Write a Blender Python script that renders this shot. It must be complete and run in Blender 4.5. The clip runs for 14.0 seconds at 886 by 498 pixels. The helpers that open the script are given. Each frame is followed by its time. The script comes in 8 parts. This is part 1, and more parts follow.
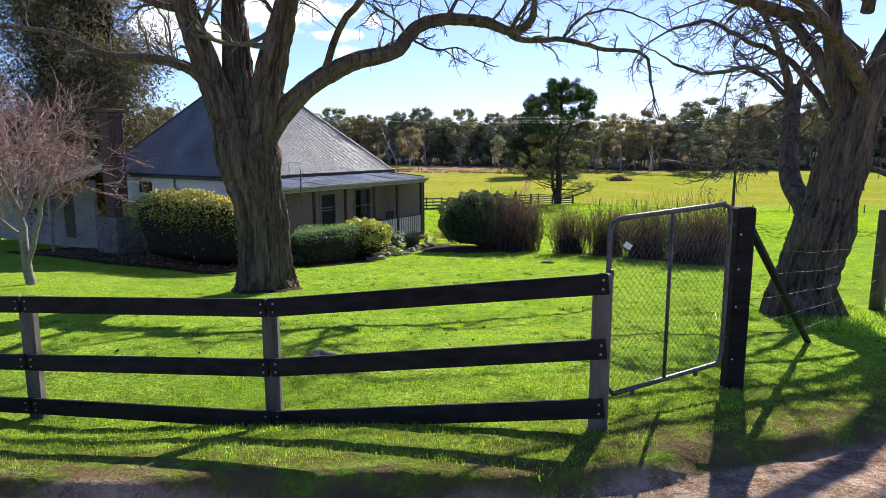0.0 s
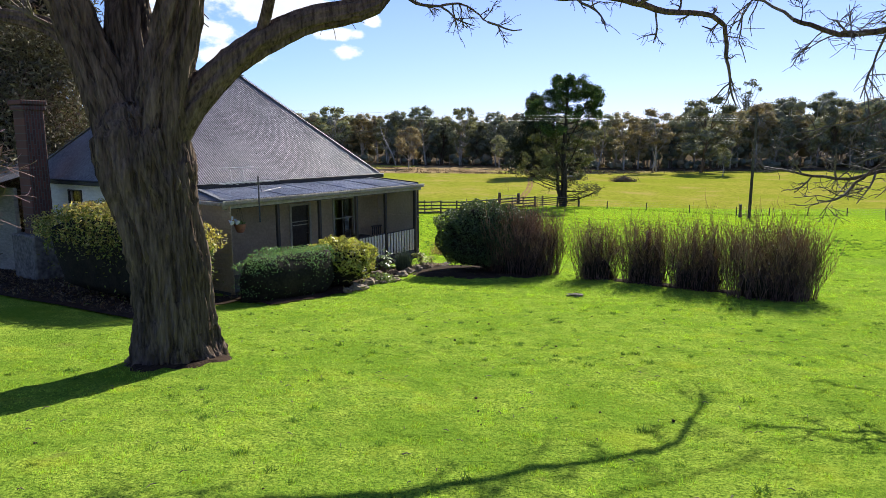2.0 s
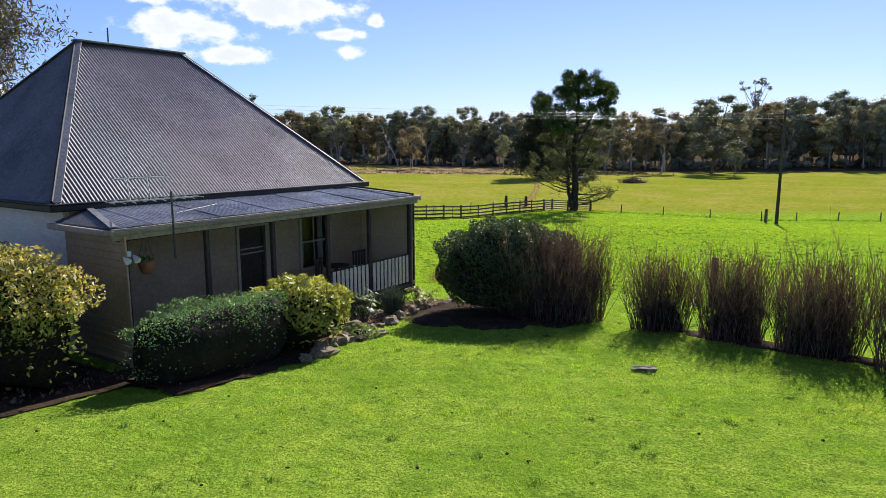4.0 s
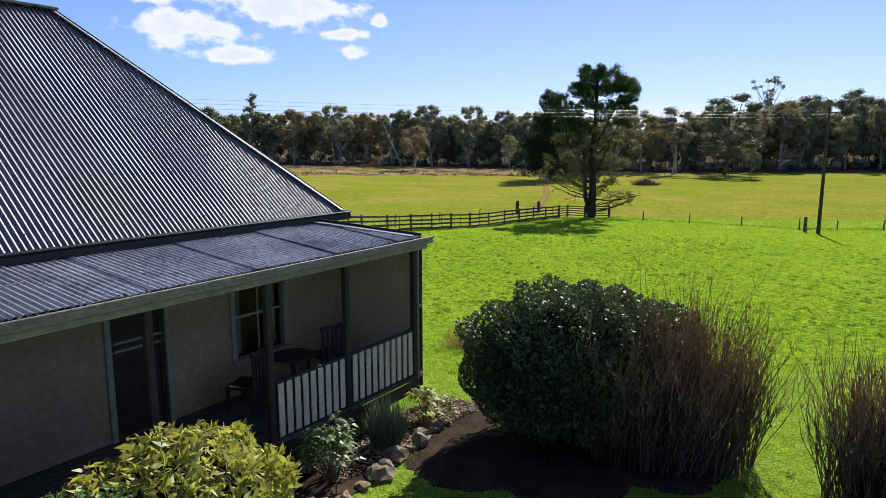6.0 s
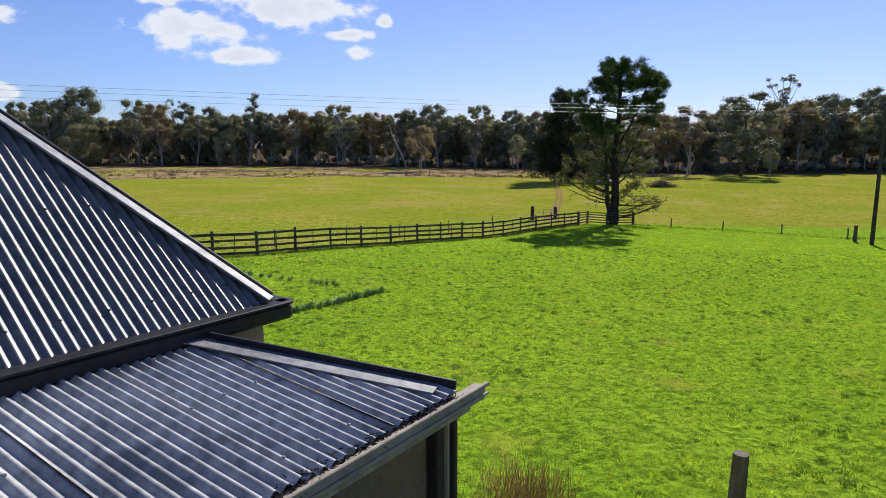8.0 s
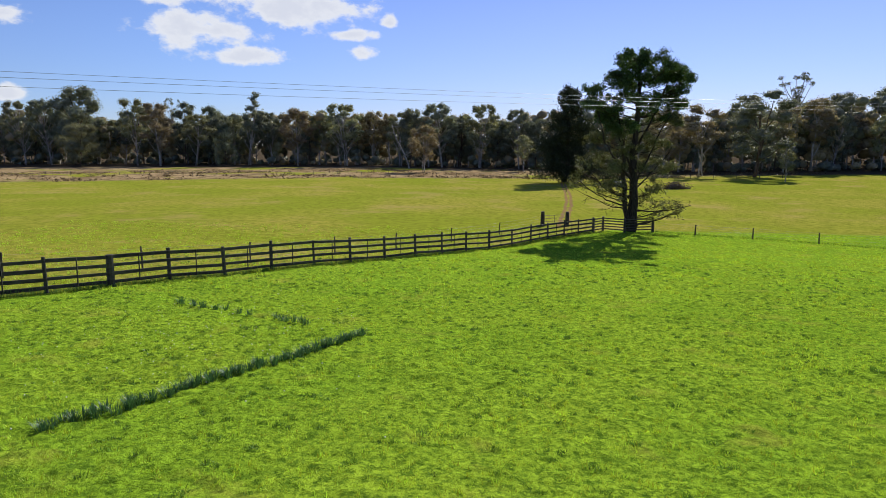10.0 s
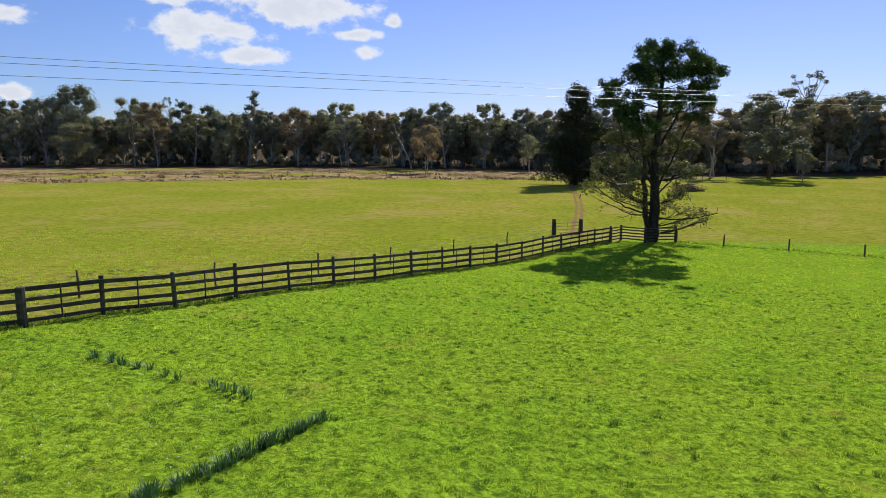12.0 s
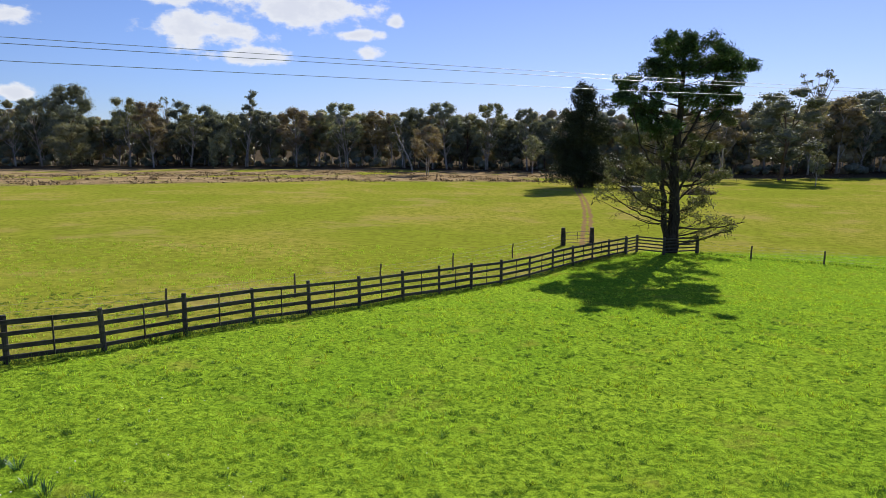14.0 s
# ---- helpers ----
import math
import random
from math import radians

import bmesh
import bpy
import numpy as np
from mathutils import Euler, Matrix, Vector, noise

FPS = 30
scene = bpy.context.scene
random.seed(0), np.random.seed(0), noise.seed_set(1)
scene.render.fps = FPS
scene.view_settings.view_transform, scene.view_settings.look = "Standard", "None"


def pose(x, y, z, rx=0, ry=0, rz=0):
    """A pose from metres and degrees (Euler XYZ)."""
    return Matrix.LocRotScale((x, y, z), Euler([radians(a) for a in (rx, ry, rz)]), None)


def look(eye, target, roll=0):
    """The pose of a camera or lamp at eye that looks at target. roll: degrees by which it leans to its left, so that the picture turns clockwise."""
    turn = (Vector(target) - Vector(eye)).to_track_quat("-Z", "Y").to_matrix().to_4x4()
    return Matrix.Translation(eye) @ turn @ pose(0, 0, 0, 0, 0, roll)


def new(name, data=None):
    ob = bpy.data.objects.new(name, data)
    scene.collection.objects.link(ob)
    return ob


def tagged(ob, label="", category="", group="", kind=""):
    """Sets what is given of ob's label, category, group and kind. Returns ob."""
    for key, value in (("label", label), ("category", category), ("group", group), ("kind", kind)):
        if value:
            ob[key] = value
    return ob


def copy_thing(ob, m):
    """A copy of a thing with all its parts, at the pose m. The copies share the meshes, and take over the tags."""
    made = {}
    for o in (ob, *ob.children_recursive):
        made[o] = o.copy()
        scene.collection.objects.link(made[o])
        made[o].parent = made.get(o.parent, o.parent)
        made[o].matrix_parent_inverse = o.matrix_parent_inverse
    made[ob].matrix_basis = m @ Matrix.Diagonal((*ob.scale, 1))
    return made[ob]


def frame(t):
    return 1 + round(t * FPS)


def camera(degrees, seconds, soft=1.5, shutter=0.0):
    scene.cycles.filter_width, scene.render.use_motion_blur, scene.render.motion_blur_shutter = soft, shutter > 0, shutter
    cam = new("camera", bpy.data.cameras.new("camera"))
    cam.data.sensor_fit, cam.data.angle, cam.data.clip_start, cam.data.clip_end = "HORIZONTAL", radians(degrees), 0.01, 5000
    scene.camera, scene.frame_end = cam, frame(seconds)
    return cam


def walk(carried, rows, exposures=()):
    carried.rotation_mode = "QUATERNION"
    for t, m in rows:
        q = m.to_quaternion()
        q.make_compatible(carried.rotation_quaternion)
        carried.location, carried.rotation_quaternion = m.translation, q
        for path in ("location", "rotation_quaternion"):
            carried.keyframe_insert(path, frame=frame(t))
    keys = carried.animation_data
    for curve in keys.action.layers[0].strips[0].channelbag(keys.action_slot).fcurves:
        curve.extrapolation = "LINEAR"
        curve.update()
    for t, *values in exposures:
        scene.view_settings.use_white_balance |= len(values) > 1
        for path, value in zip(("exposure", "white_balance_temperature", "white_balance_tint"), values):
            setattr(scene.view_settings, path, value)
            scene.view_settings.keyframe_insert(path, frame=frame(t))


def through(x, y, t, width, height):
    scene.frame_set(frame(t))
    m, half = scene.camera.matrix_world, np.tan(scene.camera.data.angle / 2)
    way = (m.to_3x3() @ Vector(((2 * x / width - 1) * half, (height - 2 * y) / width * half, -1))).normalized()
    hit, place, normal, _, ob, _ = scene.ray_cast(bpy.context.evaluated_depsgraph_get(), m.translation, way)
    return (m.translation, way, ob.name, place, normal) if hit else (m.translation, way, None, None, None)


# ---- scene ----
cam = camera(68.0, 14.0, soft=0.85)
PATH = [
    (0, (-0.088, -0.127, 4.135), (-0.127, 9.745, 2.54), -0.08),
    (0.5, (-0.054, 0.898, 4.129), (-0.092, 10.769, 2.532), -0.08),
    (1, (-0.045, 2.179, 4.129), (-0.086, 12.05, 2.528), -0.07),
    (1.5, (-0.03, 3.602, 4.138), (-0.074, 13.473, 2.538), -0.07),
    (2, (-0.043, 5.078, 4.13), (-0.079, 14.949, 2.53), -0.06),
    (2.5, (-0.052, 6.571, 4.121), (-0.092, 16.442, 2.525), -0.05),
    (5, (-0.155, 14.697, 4.069), (-0.262, 24.568, 2.47), -0.05),
    (5.5, (-0.336, 16.606, 4.16), (-0.452, 26.476, 2.56), -0.04),
    (6, (-0.534, 18.629, 4.24), (-0.665, 28.499, 2.639), -0.04),
    (6.5, (-0.766, 20.615, 4.284), (-0.905, 30.485, 2.685), -0.05),
    (7, (-0.952, 22.516, 4.303), (-1.117, 32.386, 2.709), -0.06),
    (7.5, (-1.04, 24.189, 4.293), (-1.233, 34.06, 2.698), -0.08),
    (8, (-1.074, 25.898, 4.262), (-1.284, 35.767, 2.666), -0.1),
    (10.5, (-0.982, 34.277, 4.239), (-1.275, 44.144, 2.642), -0.09),
    (11, (-0.987, 36.015, 4.261), (-1.296, 45.881, 2.661), -0.09),
    (11.5, (-0.977, 37.761, 4.321), (-1.299, 47.627, 2.719), -0.09),
    (12, (-0.962, 39.38, 4.362), (-1.297, 49.245, 2.762), -0.1),
    (12.5, (-0.938, 40.9, 4.413), (-1.282, 50.766, 2.816), -0.11),
    (13, (-0.905, 42.294, 4.426), (-1.264, 52.159, 2.83), -0.09),
    (13.5, (-0.879, 43.794, 4.484), (-1.24, 53.659, 2.889), -0.08),
    (14, (-0.863, 45.338, 4.497), (-1.229, 55.203, 2.902), -0.08),
]
walk(cam, [(t, look(eye, target, roll)) for t, eye, target, roll in PATH], exposures=[(0.0, 1.16), (0.5, 1.17), (1.0, 1.10), (2.5, 0.84), (5.0, 0.72), (6.5, 0.58), (8.0, 0.46), (10.5, 0.38), (14.0, 0.42)])

# ---- light: a clear winter morning, the sun ahead and to the right, scattered cloud ----
SUN_TURN, SUN_HIGH = 23.5, 33.0
TO_SUN = Vector((math.sin(radians(SUN_TURN)) * math.cos(radians(SUN_HIGH)),
                 math.cos(radians(SUN_TURN)) * math.cos(radians(SUN_HIGH)), math.sin(radians(SUN_HIGH))))
sun_data = bpy.data.lights.new("sun", "SUN")
sun_data.energy, sun_data.angle, sun_data.color = 5.0, radians(0.55), (1.0, 0.95, 0.87)
sun = new("sun", sun_data)
sun.matrix_world = look(TO_SUN * 100, (0, 0, 0))


def make_world():
    world = bpy.data.worlds.new("sky")
    scene.world = world
    world.use_nodes = True
    nt = world.node_tree
    nt.nodes.clear()
    N, L = nt.nodes.new, nt.links.new
    out, bg = N("ShaderNodeOutputWorld"), N("ShaderNodeBackground")
    sky = N("ShaderNodeTexSky")
    sky.sky_type, sky.sun_disc = "NISHITA", False
    sky.sun_elevation, sky.sun_rotation = radians(SUN_HIGH), radians(SUN_TURN)
    sky.air_density, sky.dust_density, sky.ozone_density, sky.altitude = 1.0, 0.02, 2.0, 60
    # fair-weather cloud: noise on the sky's dome, low in the north-west
    co, sep = N("ShaderNodeTexCoord"), N("ShaderNodeSeparateXYZ")
    L(co.outputs["Generated"], sep.inputs[0])

    def calc(op, a, b=None, c=None):
        n = N("ShaderNodeMath")
        n.operation = op
        for k, v in enumerate((a, b, c)):
            if v is None:
                continue
            if isinstance(v, (int, float)):
                n.inputs[k].default_value = v
            else:
                L(v, n.inputs[k])
        return n.outputs[0]

    def ramp(v, lo, hi):
        n = N("ShaderNodeMapRange")
        n.interpolation_type = "SMOOTHSTEP"
        L(v, n.inputs[0])
        n.inputs[1].default_value, n.inputs[2].default_value = lo, hi
        return n.outputs[0]
    side = calc("ARCTAN2", sep.outputs[0], sep.outputs[1])
    high = calc("ARCSINE", sep.outputs[2])
    xyz = N("ShaderNodeCombineXYZ")
    L(calc("MULTIPLY", side, 1.0), xyz.inputs[0])
    L(calc("MULTIPLY", high, 1.6), xyz.inputs[1])
    noise_node = N("ShaderNodeTexNoise")
    L(xyz.outputs[0], noise_node.inputs["Vector"])
    noise_node.inputs["Scale"].default_value, noise_node.inputs["Detail"].default_value = 21.0, 10.0
    noise_node.inputs["Roughness"].default_value = 0.62

    def blob(x, y, rx, ry):
        dx = calc("DIVIDE", calc("SUBTRACT", side, radians(x)), radians(rx))
        dy = calc("DIVIDE", calc("SUBTRACT", high, radians(y)), radians(ry))
        return calc("SUBTRACT", 1.0, calc("SQRT", calc("ADD", calc("MULTIPLY", dx, dx), calc("MULTIPLY", dy, dy))))
    shape = None
    for b in CLOUDS:
        v = blob(*b)
        shape = v if shape is None else calc("SMOOTH_MAX", shape, v, 0.25)
    dens = calc("ADD", calc("MULTIPLY", shape, 1.25), calc("MULTIPLY", calc("SUBTRACT", noise_node.outputs[0], 0.49), 3.1))
    cover = ramp(dens, 0.08, 0.75)
    thick = ramp(dens, 0.45, 1.3)
    tone = N("ShaderNodeMixRGB")
    tone.inputs[1].default_value, tone.inputs[2].default_value = (9.4, 9.6, 10.1, 1), (8.0, 8.3, 9.2, 1)
    L(thick, tone.inputs[0])
    mix = N("ShaderNodeMixRGB")
    L(calc("MULTIPLY", cover, 0.92), mix.inputs[0])
    cool = N("ShaderNodeMixRGB")
    cool.blend_type = "MULTIPLY"
    cool.inputs[0].default_value, cool.inputs[2].default_value = 1.0, (0.80, 0.885, 1.34, 1)
    L(sky.outputs[0], cool.inputs[1])
    pale = N("ShaderNodeMixRGB")
    pale.blend_type = "MULTIPLY"
    pale.inputs[2].default_value = (1.08, 0.96, 0.985, 1)
    near_sun = calc("ADD", calc("MULTIPLY", sep.outputs[0], math.sin(radians(SUN_TURN))), calc("MULTIPLY", sep.outputs[1], math.cos(radians(SUN_TURN))))
    L(ramp(near_sun, 0.66, 0.98), pale.inputs[0])
    L(cool.outputs[0], pale.inputs[1])
    low = N("ShaderNodeMixRGB")
    low.blend_type = "MULTIPLY"
    low.inputs[2].default_value = (0.82, 0.90, 0.985, 1)
    L(calc("SUBTRACT", 1.0, ramp(sep.outputs[2], 0.0, 0.2)), low.inputs[0])
    L(pale.outputs[0], low.inputs[1])
    L(low.outputs[0], mix.inputs[1])
    L(tone.outputs[0], mix.inputs[2])
    L(mix.outputs[0], bg.inputs[0])
    bg.inputs[1].default_value = 0.068
    L(bg.outputs[0], out.inputs[0])


# turn, height and half sizes of the banks of cloud, in degrees
CLOUDS = [(-21.0, 8.9, 6.0, 1.6), (-13.5, 10.6, 7.0, 1.9), (-18.0, 6.9, 4.6, 0.9), (-24.0, 11.6, 7.5, 1.2), (-9.0, 8.8, 2.6, 0.6),
          (-6.0, 9.8, 0.9, 0.7), (-8.3, 7.4, 1.8, 0.7), (-34.5, 9.0, 2.5, 0.8), (-34.5, 3.6, 1.6, 0.7), (-15.0, 16.0, 16.0, 2.5),
          (-40.0, 14.0, 9.0, 2.0), (30.0, 30.0, 14.0, 4.0), (-80.0, 24.0, 20.0, 5.0), (110.0, 26.0, 22.0, 6.0), (180.0, 20.0, 25.0, 5.0)]
make_world()

# ---- materials ----
def tint(c, k):
    return tuple(min(1.0, v * k) for v in c[:3]) + (1.0,)


def material(name, light, dark, rough=0.7, coarse=1.0, fine=12.0, bump=0.25, bump_scale=None, metal=0.0, spec=0.5, through=0.0,
             per_island=0.0, per_object=0.0, stretch=(1, 1, 1), glow=None, third=None, relief=0.02):
    """Two tones mixed by noise at two scales, with relief; through: how much light passes (leaves)."""
    m = bpy.data.materials.new(name)
    m.use_nodes = True
    nt = m.node_tree
    N, L = nt.nodes.new, nt.links.new
    bsdf, out = nt.nodes["Principled BSDF"], nt.nodes["Material Output"]
    co, mp = N("ShaderNodeTexCoord"), N("ShaderNodeMapping")
    mp.inputs["Scale"].default_value = stretch
    L(co.outputs["Object"], mp.inputs[0])
    a, b = N("ShaderNodeTexNoise"), N("ShaderNodeTexNoise")
    for n, s, d in ((a, coarse, 3.0), (b, fine, 6.0)):
        L(mp.outputs[0], n.inputs["Vector"])
        n.inputs["Scale"].default_value, n.inputs["Detail"].default_value = s, d
    add = N("ShaderNodeMath")
    add.operation = "MULTIPLY_ADD"
    L(a.outputs[0], add.inputs[0])
    add.inputs[1].default_value = 0.9
    half = N("ShaderNodeMath")
    half.operation = "MULTIPLY"
    L(b.outputs[0], half.inputs[0])
    half.inputs[1].default_value = 1.1
    L(half.outputs[0], add.inputs[2])
    fac = N("ShaderNodeMapRange")
    L(add.outputs[0], fac.inputs[0])
    fac.inputs[1].default_value, fac.inputs[2].default_value = 0.72, 1.28
    mix = N("ShaderNodeMixRGB")
    L(fac.outputs[0], mix.inputs[0])
    mix.inputs[1].default_value, mix.inputs[2].default_value = tint(dark, 1), tint(light, 1)
    colour = mix.outputs[0]
    if third:
        c = N("ShaderNodeTexNoise")
        L(mp.outputs[0], c.inputs["Vector"])
        c.inputs["Scale"].default_value, c.inputs["Detail"].default_value = coarse * 0.37, 4.0
        cr = N("ShaderNodeMapRange")
        L(c.outputs[0], cr.inputs[0])
        cr.inputs[1].default_value, cr.inputs[2].default_value = 0.52, 0.72
        mx = N("ShaderNodeMixRGB")
        L(cr.outputs[0], mx.inputs[0])
        L(colour, mx.inputs[1])
        mx.inputs[2].default_value = tint(third, 1)
        colour = mx.outputs[0]
    for kind, amount in (("island", per_island), ("object", per_object)):
        if amount:
            if kind == "island":
                rnd = N("ShaderNodeNewGeometry").outputs["Random Per Island"]
            else:
                rnd = N("ShaderNodeObjectInfo").outputs["Random"]
            mr = N("ShaderNodeMapRange")
            L(rnd, mr.inputs[0])
            mr.inputs[3].default_value, mr.inputs[4].default_value = 1 - amount, 1 + amount
            hs = N("ShaderNodeHueSaturation")
            L(colour, hs.inputs["Color"])
            L(mr.outputs[0], hs.inputs["Value"])
            hr = N("ShaderNodeMapRange")
            L(rnd, hr.inputs[0])
            hr.inputs[3].default_value, hr.inputs[4].default_value = 0.5 - amount * 0.06, 0.5 + amount * 0.05
            L(hr.outputs[0], hs.inputs["Hue"])
            colour = hs.outputs[0]
    L(colour, bsdf.inputs["Base Color"])
    bsdf.inputs["Roughness"].default_value, bsdf.inputs["Metallic"].default_value = rough, metal
    bsdf.inputs["Specular IOR Level"].default_value = spec
    if bump:
        bp = N("ShaderNodeBump")
        bp.inputs["Strength"].default_value, bp.inputs["Distance"].default_value = bump, relief
        src = b
        if bump_scale:
            src = N("ShaderNodeTexNoise")
            L(mp.outputs[0], src.inputs["Vector"])
            src.inputs["Scale"].default_value, src.inputs["Detail"].default_value = bump_scale, 5.0
        L(src.outputs[0], bp.inputs["Height"])
        L(bp.outputs[0], bsdf.inputs["Normal"])
    if through:
        tr, ms = N("ShaderNodeBsdfTranslucent"), N("ShaderNodeMixShader")
        warm = N("ShaderNodeMixRGB")
        warm.blend_type = "MULTIPLY"
        warm.inputs[0].default_value = 1.0
        L(colour, warm.inputs[1])
        warm.inputs[2].default_value = glow or (1.25, 1.2, 0.6, 1)
        L(warm.outputs[0], tr.inputs[0])
        ms.inputs[0].default_value = through
        L(bsdf.outputs[0], ms.inputs[1])
        L(tr.outputs[0], ms.inputs[2])
        L(ms.outputs[0], out.inputs[0])
    return m


